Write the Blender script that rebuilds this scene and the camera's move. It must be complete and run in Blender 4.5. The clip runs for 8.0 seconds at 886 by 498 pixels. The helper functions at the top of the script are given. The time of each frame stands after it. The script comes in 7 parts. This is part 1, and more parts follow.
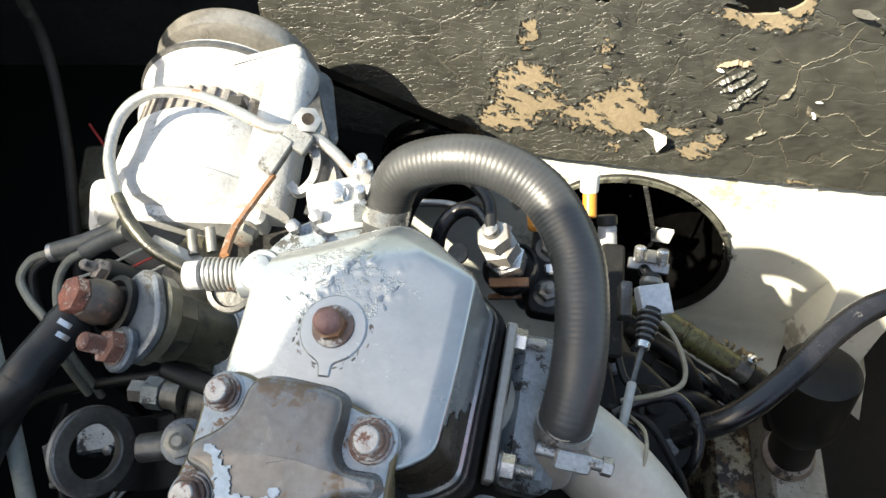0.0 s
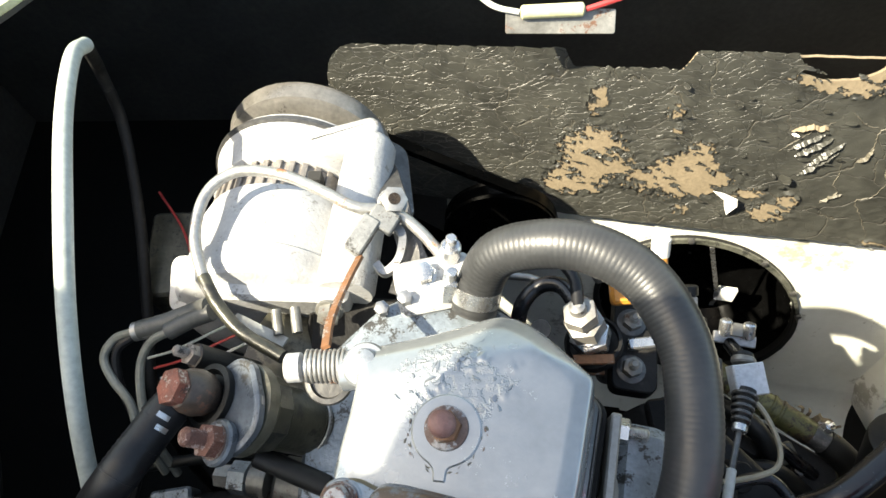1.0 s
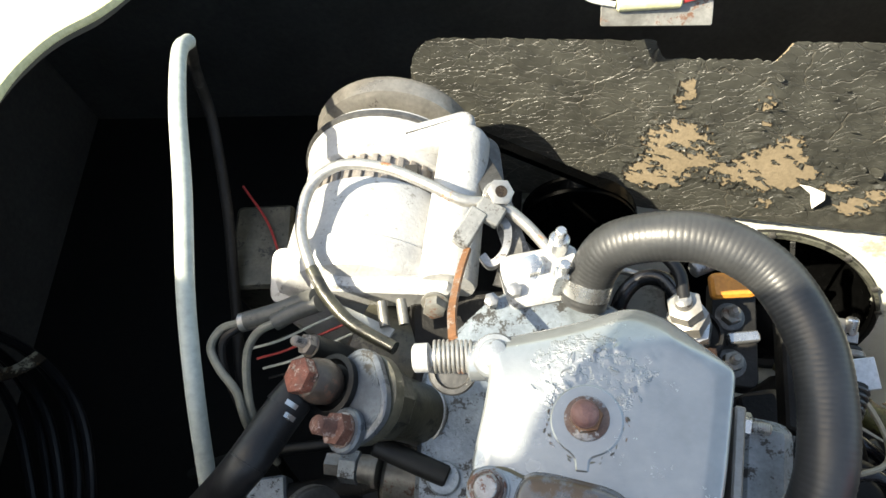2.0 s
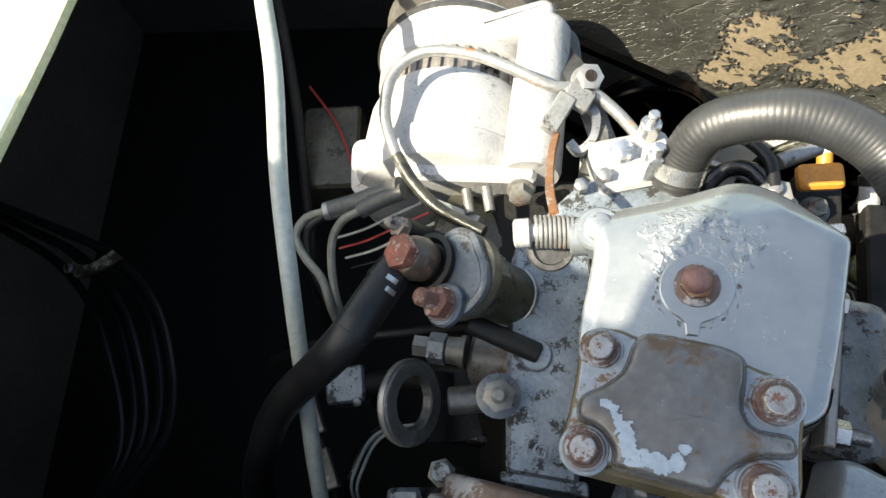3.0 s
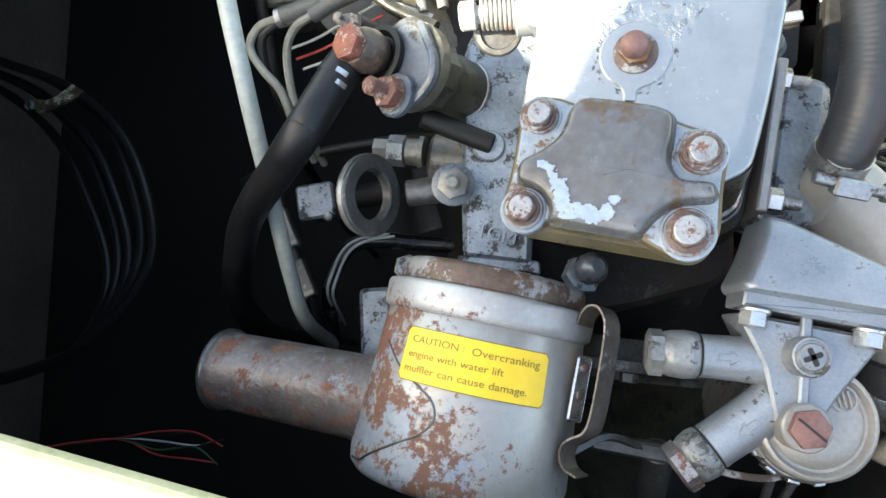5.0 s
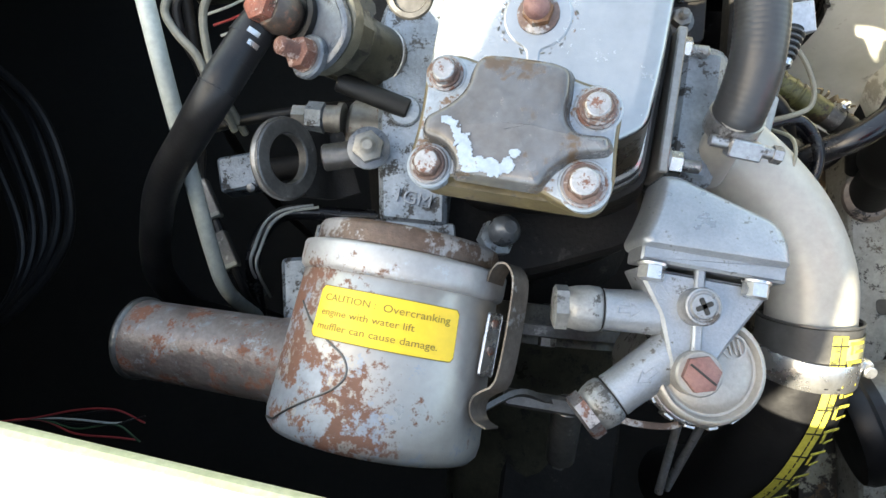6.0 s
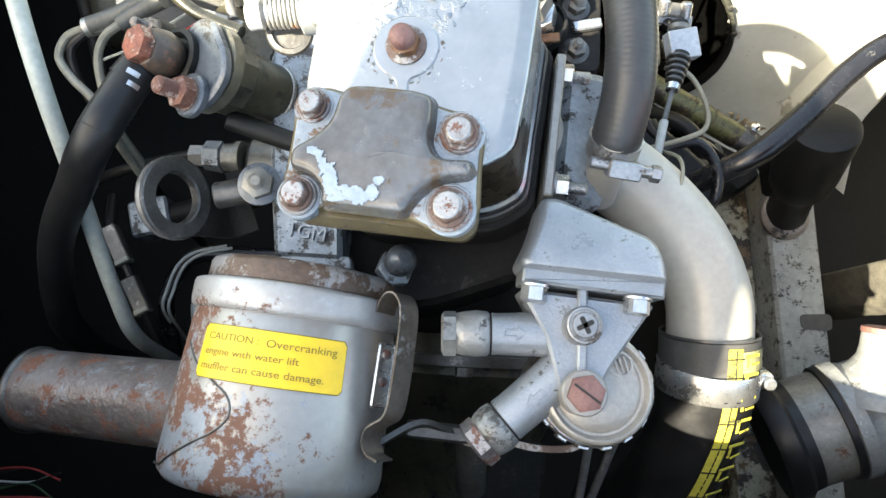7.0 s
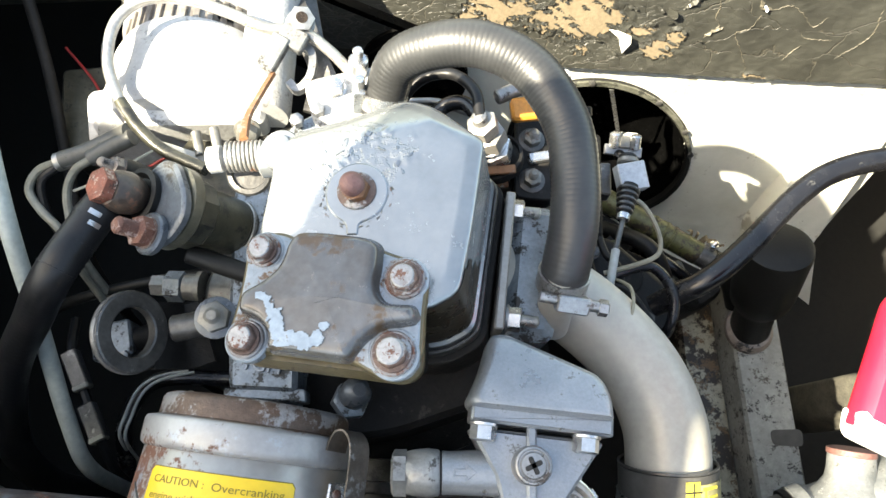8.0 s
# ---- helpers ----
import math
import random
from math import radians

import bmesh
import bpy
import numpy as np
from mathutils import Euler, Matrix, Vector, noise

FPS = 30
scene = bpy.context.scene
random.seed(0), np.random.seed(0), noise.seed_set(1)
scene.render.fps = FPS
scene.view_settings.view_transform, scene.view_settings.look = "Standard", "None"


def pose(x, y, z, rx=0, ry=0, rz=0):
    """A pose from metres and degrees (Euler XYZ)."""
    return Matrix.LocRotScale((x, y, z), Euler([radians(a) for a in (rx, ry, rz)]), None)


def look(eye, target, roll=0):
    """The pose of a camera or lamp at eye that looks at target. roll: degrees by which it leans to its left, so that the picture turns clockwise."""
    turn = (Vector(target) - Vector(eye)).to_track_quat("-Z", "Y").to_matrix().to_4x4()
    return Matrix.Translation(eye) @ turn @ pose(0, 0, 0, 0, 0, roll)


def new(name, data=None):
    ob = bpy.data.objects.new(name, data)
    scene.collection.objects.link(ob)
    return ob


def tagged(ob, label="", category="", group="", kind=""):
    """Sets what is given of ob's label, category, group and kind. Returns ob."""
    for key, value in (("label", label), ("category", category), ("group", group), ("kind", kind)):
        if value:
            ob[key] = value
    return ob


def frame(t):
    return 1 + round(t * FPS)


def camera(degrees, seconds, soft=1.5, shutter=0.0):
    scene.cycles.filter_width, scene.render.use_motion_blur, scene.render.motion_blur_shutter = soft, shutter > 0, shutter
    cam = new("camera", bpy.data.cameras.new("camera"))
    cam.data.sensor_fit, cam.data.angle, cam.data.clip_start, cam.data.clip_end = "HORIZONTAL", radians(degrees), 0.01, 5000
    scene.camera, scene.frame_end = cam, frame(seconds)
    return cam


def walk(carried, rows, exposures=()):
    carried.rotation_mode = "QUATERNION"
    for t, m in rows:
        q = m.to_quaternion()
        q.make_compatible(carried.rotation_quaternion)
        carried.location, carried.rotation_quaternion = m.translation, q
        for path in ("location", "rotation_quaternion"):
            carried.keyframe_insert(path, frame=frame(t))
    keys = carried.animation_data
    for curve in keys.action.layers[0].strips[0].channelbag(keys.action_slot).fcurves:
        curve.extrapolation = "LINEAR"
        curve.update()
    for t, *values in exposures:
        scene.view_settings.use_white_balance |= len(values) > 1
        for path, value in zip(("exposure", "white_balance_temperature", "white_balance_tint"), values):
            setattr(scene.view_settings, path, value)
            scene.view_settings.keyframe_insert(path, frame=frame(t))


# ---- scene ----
cam = camera(65.3, 8.0)
METRES, EYE, TILT, LEAN, TURN = 0.31, 0.70, -68.0, 0.0, 0.0
ROWS = [
    (0.0, 0.0, 0.0, 0.0, -0.0, 0.0, 0.0),
    (0.5, -0.0468, 0.0275, 0.0365, 0.04, 0.27, -0.23),
    (1.0, -0.1319, 0.0171, 0.09, 1.9, 2.97, 0.25),
    (2.5, -0.367, -0.0099, 0.0542, 4.89, 1.97, -0.39),
    (3.0, -0.415, -0.0135, -0.011, 6.37, -2.97, -0.26),
    (3.5, -0.4061, -0.0387, -0.0355, 7.25, -6.13, 0.35),
    (4.0, -0.3945, -0.0431, -0.0613, 6.19, -9.88, 1.57),
    (5.5, -0.3257, -0.0712, -0.1535, 3.64, -15.5, 1.66),
    (6.0, -0.2949, -0.0889, -0.1707, 0.59, -15.65, 1.17),
    (6.5, -0.2152, -0.093, -0.1795, -1.07, -14.61, 2.5),
    (7.0, -0.1573, -0.0938, -0.1933, -2.53, -12.47, 3.11),
    (7.5, -0.1194, -0.1005, -0.1745, -3.83, -9.07, 3.0),
    (8.0, -0.0963, -0.1109, -0.1274, -3.77, -4.5, 3.17),
]
walk(cam, [(t, pose(0, 0, EYE, TILT, LEAN, TURN) @ pose(METRES * x, METRES * y, METRES * z, 90 + pitch, roll, yaw)) for t, x, y, z, yaw, pitch, roll in ROWS],
     [(t, s, k, 4) for t, s, k in ((0.0, 1.93, 8100), (0.5, 1.85, 8100), (1.0, 1.84, 8100), (2.5, 1.66, 8100), (3.5, 1.63, 8000), (4.2, 2.05, 8100), (5.5, 2.80, 8300), (6.5, 2.78, 8400), (7.5, 2.63, 8400), (8.0, 2.43, 8350))])

# ---- world, sun ----
SUN = Vector((0.662, 0.169, -0.74)).normalized()
world = bpy.data.worlds.new("sky")
scene.world = world
world.use_nodes = True
wn = world.node_tree.nodes
sky = wn.new("ShaderNodeTexSky")
sky.sky_type = 'NISHITA'
sky.sun_disc = False
sky.dust_density = 1.6
sky.ozone_density = 0.9
sky.sun_elevation = math.asin(-SUN.z)
sky.sun_rotation = math.atan2(-SUN.x, -SUN.y)
wn["Background"].inputs["Strength"].default_value = 0.14
world.node_tree.links.new(sky.outputs[0], wn["Background"].inputs["Color"])
sun_data = bpy.data.lights.new("sun", 'SUN')
sun_data.energy = 5.0
sun_data.angle = radians(0.6)
sun_data.color = (1.0, 0.98, 0.95)
sun = new("sun", sun_data)
sun.matrix_world = look(Vector((0, 0, 3)) - SUN * 2, (0, 0, 3))


# ---- materials ----
def ramp(nt, pairs):
    n = nt.nodes.new("ShaderNodeValToRGB")
    e = n.color_ramp.elements
    while len(e) < len(pairs):
        e.new(0.5)
    for k, (p, c) in enumerate(pairs):
        e[k].position = p
        e[k].color = (*c, 1) if len(c) == 3 else c
    return n


def noise_node(nt, coord, scale, detail=6, rough=0.6, stretch=None):
    n = nt.nodes.new("ShaderNodeTexNoise")
    n.inputs["Scale"].default_value = scale
    n.inputs["Detail"].default_value = detail
    n.inputs["Roughness"].default_value = rough
    if stretch:
        m = nt.nodes.new("ShaderNodeMapping")
        m.inputs["Scale"].default_value = stretch
        nt.links.new(coord, m.inputs["Vector"])
        coord = m.outputs[0]
    nt.links.new(coord, n.inputs["Vector"])
    return n


def mixer(nt, fac, a, b):
    m = nt.nodes.new("ShaderNodeMix")
    m.data_type = 'RGBA'
    for sock, v in ((m.inputs[0], fac), (m.inputs[6], a), (m.inputs[7], b)):
        if isinstance(v, (tuple, list)):
            sock.default_value = (*v[:3], 1)
        elif isinstance(v, (int, float)):
            sock.default_value = v
        else:
            nt.links.new(v, sock)
    return m.outputs[2]


def surface(name, dark, light, rough=0.5, metal=0.0, scale=40, fine=400, bump=0.15,
            chips=None, chips2=None, rough_var=0.15, grain=0.25, coat=0.0, spec=0.5):
    """Two-scale mottled surface; chips = (colour, amount 0..1, scale, rough, metal)."""
    m = bpy.data.materials.new(name)
    m.use_nodes = True
    nt = m.node_tree
    bs = nt.nodes["Principled BSDF"]
    co = nt.nodes.new("ShaderNodeTexCoord").outputs["Object"]
    big = noise_node(nt, co, scale, 5, 0.65)
    small = noise_node(nt, co, fine, 3, 0.6)
    r = ramp(nt, ((0.3, dark), (0.7, light)))
    nt.links.new(big.outputs[0], r.inputs[0])
    g = ramp(nt, ((0.3, (1 - grain,) * 3), (0.7, (1, 1, 1))))
    nt.links.new(small.outputs[0], g.inputs[0])
    mul = nt.nodes.new("ShaderNodeMix")
    mul.data_type = 'RGBA'
    mul.blend_type = 'MULTIPLY'
    mul.inputs[0].default_value = 1
    nt.links.new(r.outputs[0], mul.inputs[6])
    nt.links.new(g.outputs[0], mul.inputs[7])
    col = mul.outputs[2]
    rr = nt.nodes.new("ShaderNodeMapRange")
    rr.inputs["To Min"].default_value = max(0.03, rough - rough_var)
    rr.inputs["To Max"].default_value = min(1, rough + rough_var)
    nt.links.new(big.outputs[0], rr.inputs["Value"])
    ro = rr.outputs[0]
    me = metal
    height = small.outputs[0]
    for ch in (chips, chips2):
        if not ch:
            continue
        c, amount, sc, cr, cm, *lean = ch
        cn = noise_node(nt, co, sc, 9, 0.68)
        edge = 0.5 + (0.5 - amount) * 0.42
        cr_ = ramp(nt, ((edge - 0.03, (0, 0, 0)), (edge + 0.03, (1, 1, 1))))
        rag = noise_node(nt, co, sc * 7, 4, 0.7)
        mad = nt.nodes.new("ShaderNodeMath")
        mad.operation = 'MULTIPLY_ADD'
        nt.links.new(rag.outputs[0], mad.inputs[0])
        mad.inputs[1].default_value = 0.34
        nt.links.new(cn.outputs[0], mad.inputs[2])
        sb = nt.nodes.new("ShaderNodeMath")
        sb.operation = 'SUBTRACT'
        nt.links.new(mad.outputs[0], sb.inputs[0])
        sb.inputs[1].default_value = 0.17
        field = sb.outputs[0]
        if lean:  # wear gathers towards one side: (x, y, z per metre, base)
            dot = nt.nodes.new("ShaderNodeVectorMath")
            dot.operation = 'DOT_PRODUCT'
            dot.inputs[1].default_value = lean[0][:3]
            nt.links.new(co, dot.inputs[0])
            ad0 = nt.nodes.new("ShaderNodeMath")
            nt.links.new(dot.outputs["Value"], ad0.inputs[0])
            ad0.inputs[1].default_value = lean[0][3]
            cl = nt.nodes.new("ShaderNodeClamp")
            cl.inputs["Min"].default_value = -0.25
            cl.inputs["Max"].default_value = 0.14
            nt.links.new(ad0.outputs[0], cl.inputs["Value"])
            ad1 = nt.nodes.new("ShaderNodeMath")
            nt.links.new(field, ad1.inputs[0])
            nt.links.new(cl.outputs[0], ad1.inputs[1])
            field = ad1.outputs[0]
        nt.links.new(field, cr_.inputs[0])
        f = cr_.outputs[0]
        gg = mixer(nt, small.outputs[0], tuple(0.55 * v for v in c), c)
        col = mixer(nt, f, col, gg)
        ro = mixer(nt, f, ro, (cr, cr, cr))
        me = mixer(nt, f, (me,) * 3 if isinstance(me, (int, float)) else me, (cm, cm, cm))
    nt.links.new(col, bs.inputs["Base Color"])
    nt.links.new(ro, bs.inputs["Roughness"])
    if isinstance(me, (int, float)):
        bs.inputs["Metallic"].default_value = me
    else:
        nt.links.new(me, bs.inputs["Metallic"])
    bs.inputs["Coat Weight"].default_value = coat
    bs.inputs["Specular IOR Level"].default_value = spec
    b = nt.nodes.new("ShaderNodeBump")
    b.inputs["Strength"].default_value = bump
    b.inputs["Distance"].default_value = 0.001
    nt.links.new(height, b.inputs["Height"])
    nt.links.new(b.outputs[0], bs.inputs["Normal"])
    return m


RUST = (0.15, 0.066, 0.045)
silver = surface("silver_paint", (0.26, 0.280, 0.296), (0.37, 0.39, 0.40), 0.25, 0.60, 14, 220, 0.08, grain=0.10,
                 chips=((0.34, 0.34, 0.33), 0.08, 70, 0.5, 0.2))
cover_grey = surface("cast_silver", (0.20, 0.22, 0.24), (0.31, 0.33, 0.355), 0.32, 0.5, 30, 700, 0.25, grain=0.15,
                     chips=((0.07, 0.065, 0.06), 0.17, 60, 0.7, 0.0))
union_grey = surface("oil_streaked_alloy", (0.17, 0.175, 0.175), (0.30, 0.305, 0.30), 0.36, 0.35, 40, 400, 0.3,
                     chips=((0.05, 0.045, 0.04), 0.30, 60, 0.5, 0.0))
head_grey = surface("grimy_blue_grey_paint", (0.14, 0.167, 0.193), (0.30, 0.345, 0.385), 0.32, 0.35, 35, 350, 0.35,
                    chips=((0.03, 0.03, 0.03), 0.36, 90, 0.6, 0.0))
block_dark = surface("oily_dark_casting", (0.007, 0.007, 0.007), (0.022, 0.021, 0.020), 0.55, 0.0, 30, 300, 0.5, spec=0.18,
                     chips=((0.055, 0.053, 0.048), 0.14, 60, 0.5, 0.1))
brown_cover = surface("stained_brown_paint", (0.100, 0.088, 0.078), (0.150, 0.158, 0.170), 0.24, 0.35, 26, 260, 0.08,
                      chips=((0.105, 0.070, 0.045), 0.30, 34, 0.4, 0.2), chips2=((0.40, 0.42, 0.44), 0.03, 60, 0.5, 0.0))
ochre_side = surface("ochre_stained_casting", (0.050, 0.038, 0.021), (0.120, 0.094, 0.048), 0.34, 0.1, 30, 300, 0.2,
                     chips=((0.06, 0.05, 0.04), 0.24, 50, 0.6, 0.0))
pad_blue = surface("pale_blue_grey_paint", (0.17, 0.195, 0.225), (0.29, 0.335, 0.38), 0.36, 0.2, 40, 300, 0.25,
                   chips=((0.14, 0.085, 0.055), 0.30, 60, 0.7, 0.0), chips2=((0.09, 0.08, 0.075), 0.16, 90, 0.6, 0.0))
flake_blue = surface("flaking_pale_blue_paint", (0.235, 0.285, 0.335), (0.33, 0.385, 0.445), 0.42, 0.1, 40, 300, 0.15,
                     chips=((0.20, 0.17, 0.15), 0.08, 80, 0.6, 0.0))
rusty = surface("rusty_steel", (0.09, 0.036, 0.024), (0.21, 0.085, 0.058), 0.6, 0.15, 90, 600, 0.8,
                chips=((0.34, 0.24, 0.21), 0.30, 150, 0.5, 0.2))
rust_bolt = surface("half_rusted_steel", (0.17, 0.16, 0.165), (0.29, 0.28, 0.285), 0.38, 0.6, 60, 500, 0.25,
                    chips=(RUST, 0.40, 110, 0.8, 0.0), chips2=((0.05, 0.04, 0.04), 0.22, 160, 0.7, 0.0))
canister = surface("rusting_grey_enamel", (0.32, 0.30, 0.275), (0.42, 0.40, 0.375), 0.33, 0.45, 12, 200, 0.12, grain=0.10,
                   chips=((0.195, 0.086, 0.052), 0.34, 48, 0.7, 0.0, (-4.5, -2.4, 0.0, -0.06)), chips2=((0.33, 0.36, 0.40), 0.27, 52, 0.45, 0.3, (-2.4, -2.2, 0.0, -0.07)))
canister_rim = surface("spotted_grey_enamel", (0.30, 0.29, 0.28), (0.40, 0.395, 0.39), 0.40, 0.35, 20, 250, 0.2, grain=0.12,
                       chips=((0.17, 0.085, 0.055), 0.27, 48, 0.75, 0.0), chips2=((0.46, 0.49, 0.53), 0.20, 40, 0.5, 0.2))
canister_rust = surface("brown_rusted_band", (0.075, 0.046, 0.033), (0.19, 0.125, 0.09), 0.5, 0.3, 40, 400, 0.45,
                        chips=((0.40, 0.38, 0.37), 0.46, 42, 0.4, 0.4))
pipe_rust = surface("rusted_grey_pipe", (0.12, 0.092, 0.085), (0.26, 0.225, 0.21), 0.36, 0.45, 26, 300, 0.4,
                    chips=((0.205, 0.080, 0.045), 0.33, 60, 0.8, 0.0), chips2=((0.27, 0.28, 0.29), 0.30, 95, 0.5, 0.3))
zinc = surface("zinc_steel", (0.50, 0.50, 0.50), (0.68, 0.68, 0.67), 0.28, 0.9, 80, 500, 0.1, grain=0.15)
clamp_steel = surface("worn_clamp_steel", (0.26, 0.255, 0.25), (0.46, 0.455, 0.45), 0.32, 0.8, 60, 500, 0.15,
                      chips=((0.07, 0.065, 0.06), 0.28, 70, 0.5, 0.2))
steel_dark = surface("dark_oiled_steel", (0.06, 0.058, 0.056), (0.15, 0.147, 0.142), 0.36, 0.6, 50, 350, 0.2,
                     chips=((0.30, 0.29, 0.28), 0.16, 60, 0.4, 0.6))
steel_dull = surface("dull_steel", (0.24, 0.24, 0.24), (0.40, 0.40, 0.40), 0.42, 0.75, 60, 400, 0.15,
                     chips=((0.06, 0.05, 0.045), 0.25, 100, 0.7, 0.0))
alloy = surface("cast_aluminium", (0.36, 0.36, 0.36), (0.50, 0.50, 0.495), 0.45, 0.15, 25, 350, 0.5, grain=0.14,
                chips=((0.20, 0.19, 0.175), 0.15, 45, 0.7, 0.1), chips2=((0.30, 0.29, 0.27), 0.20, 90, 0.6, 0.1))
alloy_dark = surface("laminated_core", (0.16, 0.14, 0.12), (0.34, 0.31, 0.28), 0.5, 0.4, 60, 500, 0.3)
rubber = surface("black_rubber", (0.007, 0.007, 0.008), (0.016, 0.016, 0.017), 0.40, 0.0, 40, 300, 0.15,
                 chips=((0.035, 0.034, 0.031), 0.10, 90, 0.7, 0.0), spec=0.30)
wet_rubber = surface("wet_black_rubber", (0.006, 0.006, 0.008), (0.016, 0.016, 0.018), 0.26, 0.0, 40, 300, 0.2,
                     chips=((0.09, 0.09, 0.085), 0.14, 60, 0.8, 0.0))
grey_hose = surface("grey_ribbed_rubber", (0.018, 0.0185, 0.019), (0.037, 0.038, 0.039), 0.40, 0.0, 20, 250, 0.1, grain=0.12)
grey_tube = surface("grey_plastic_sleeve", (0.28, 0.29, 0.28), (0.40, 0.41, 0.39), 0.42, 0.0, 20, 200, 0.05)
pale_tube = surface("pale_grey_sleeve", (0.36, 0.39, 0.36), (0.46, 0.49, 0.45), 0.38, 0.0, 20, 200, 0.05)
bare_pipe = surface("steel_fuel_pipe", (0.34, 0.33, 0.31), (0.48, 0.47, 0.45), 0.36, 0.7, 50, 300, 0.1,
                    chips=((0.30, 0.13, 0.06), 0.16, 40, 0.7, 0.0))
elbow_paint = surface("beige_grey_enamel", (0.33, 0.313, 0.275), (0.435, 0.416, 0.37), 0.42, 0.10, 16, 250, 0.06, grain=0.1)
gelcoat = surface("white_gelcoat", (0.60, 0.60, 0.52), (0.78, 0.78, 0.71), 0.35, 0.0, 9, 120, 0.05, grain=0.05,
                  chips=((0.50, 0.48, 0.39), 0.22, 11, 0.45, 0.0), chips2=((0.26, 0.22, 0.15), 0.05, 60, 0.6, 0.0))
hatch_white = surface("cream_white_paint", (0.70, 0.70, 0.66), (0.82, 0.82, 0.79), 0.45, 0.0, 8, 150, 0.05, grain=0.04)
lip_yellow = surface("yellowed_sealant", (0.46, 0.45, 0.26), (0.58, 0.56, 0.36), 0.6, 0.0, 40, 300, 0.2)
# dark tone standing in for unlit gaps and holes
void_black = surface("void_dark_tone", (0.070, 0.066, 0.058), (0.115, 0.110, 0.098), 0.9, 0.0, 6, 100, 0.2)
# wall grey carries the dimness and haze of the well in its colour
wall_dim = surface("dim_wall_grey", (0.095, 0.090, 0.080), (0.165, 0.156, 0.140), 0.9, 0.0, 6, 100, 0.2)
dirty_white = surface("oil_stained_white_paint", (0.27, 0.245, 0.17), (0.48, 0.445, 0.34), 0.45, 0.0, 18, 200, 0.4,
                      chips=((0.040, 0.028, 0.018), 0.52, 30, 0.45, 0.0), chips2=((0.17, 0.105, 0.050), 0.30, 55, 0.6, 0.0))
tan_wood = surface("bare_tan_plywood", (0.170, 0.133, 0.084), (0.250, 0.197, 0.129), 0.8, 0.0, 22, 300, 0.4)
label_yellow = surface("yellow_sticker", (0.72, 0.46, 0.02), (0.80, 0.53, 0.03), 0.4, 0.0, 25, 200, 0.03, grain=0.06)
ink = surface("faded_ink", (0.16, 0.12, 0.015), (0.30, 0.22, 0.02), 0.6)
orange_plastic = surface("orange_plastic", (0.50, 0.19, 0.03), (0.60, 0.25, 0.04), 0.4)
red_plastic = surface("red_plastic", (0.62, 0.01, 0.035), (0.74, 0.02, 0.05), 0.4, 0, 20, 200, 0.05, grain=0.06)
stripe_yellow = surface("yellow_hose_stripe", (0.40, 0.35, 0.05), (0.54, 0.47, 0.07), 0.6, 0, 60, 400, 0.1,
                        chips=((0.06, 0.06, 0.02), 0.25, 80, 0.7, 0.0))
green_brass = surface("verdigris_brass", (0.060, 0.058, 0.022), (0.165, 0.165, 0.065), 0.42, 0.2, 45, 300, 0.4,
                      chips=((0.030, 0.022, 0.014), 0.42, 40, 0.5, 0.0), chips2=((0.10, 0.062, 0.030), 0.25, 70, 0.6, 0.0))
faded_yellow = surface("faded_yellow_marking", (0.22, 0.20, 0.09), (0.40, 0.37, 0.19), 0.55, 0.0, 60, 400, 0.15, chips=((0.07, 0.065, 0.05), 0.28, 70, 0.6, 0.0))
conn_grey = surface("grey_vinyl_sleeve", (0.060, 0.060, 0.055), (0.125, 0.124, 0.112), 0.42, 0.0, 30, 250, 0.1, chips=((0.03, 0.03, 0.027), 0.25, 60, 0.6, 0.0))
lead_tan = surface("tan_wire_sleeve", (0.20, 0.18, 0.13), (0.33, 0.30, 0.22), 0.4, 0.0, 20, 200, 0.05)
dead_leaf = surface("curled_brown_scrap", (0.09, 0.06, 0.03), (0.26, 0.20, 0.12), 0.7, 0.0, 60, 400, 0.4)
pad_bright = surface("pale_blue_grey_block", (0.36, 0.39, 0.42), (0.52, 0.55, 0.58), 0.35, 0.3, 50, 300, 0.15, chips=((0.12, 0.11, 0.10), 0.12, 90, 0.6, 0.0))
oil_shade_brown = surface("baked_oil_and_shade", (0.013, 0.009, 0.006), (0.045, 0.032, 0.020), 0.28, 0.0, 60, 300, 0.3)
bed_grey = surface("speckled_grey_white_paint", (0.25, 0.243, 0.212), (0.40, 0.392, 0.35), 0.5, 0.0, 22, 200, 0.3,
                   chips=((0.032, 0.027, 0.022), 0.27, 75, 0.5, 0.0), chips2=((0.10, 0.08, 0.06), 0.20, 40, 0.6, 0.0))
# darker copy of olive_oily; also paints the shaded end of the fuel pipe
barrel_dark = surface("oil_and_shade_dark", (0.024, 0.024, 0.018), (0.075, 0.072, 0.052), 0.32, 0.2, 40, 300, 0.35, chips=((0.012, 0.012, 0.010), 0.3, 70, 0.5, 0.0))
copper_red = surface("rusty_brown_strip", (0.13, 0.06, 0.03), (0.28, 0.13, 0.06), 0.55, 0.3, 60, 400, 0.4,
                     chips=((0.33, 0.30, 0.27), 0.30, 90, 0.5, 0.3))
brown_boot = surface("brown_weathered_rubber", (0.034, 0.025, 0.020), (0.085, 0.060, 0.046), 0.40, 0.0, 50, 400, 0.35,
                     chips=((0.17, 0.085, 0.055), 0.30, 60, 0.7, 0.0))
solenoid_blue = surface("oily_blue_grey_plate", (0.070, 0.080, 0.093), (0.145, 0.163, 0.185), 0.30, 0.3, 40, 350, 0.25,
                        chips=((0.035, 0.032, 0.028), 0.24, 70, 0.6, 0.0))
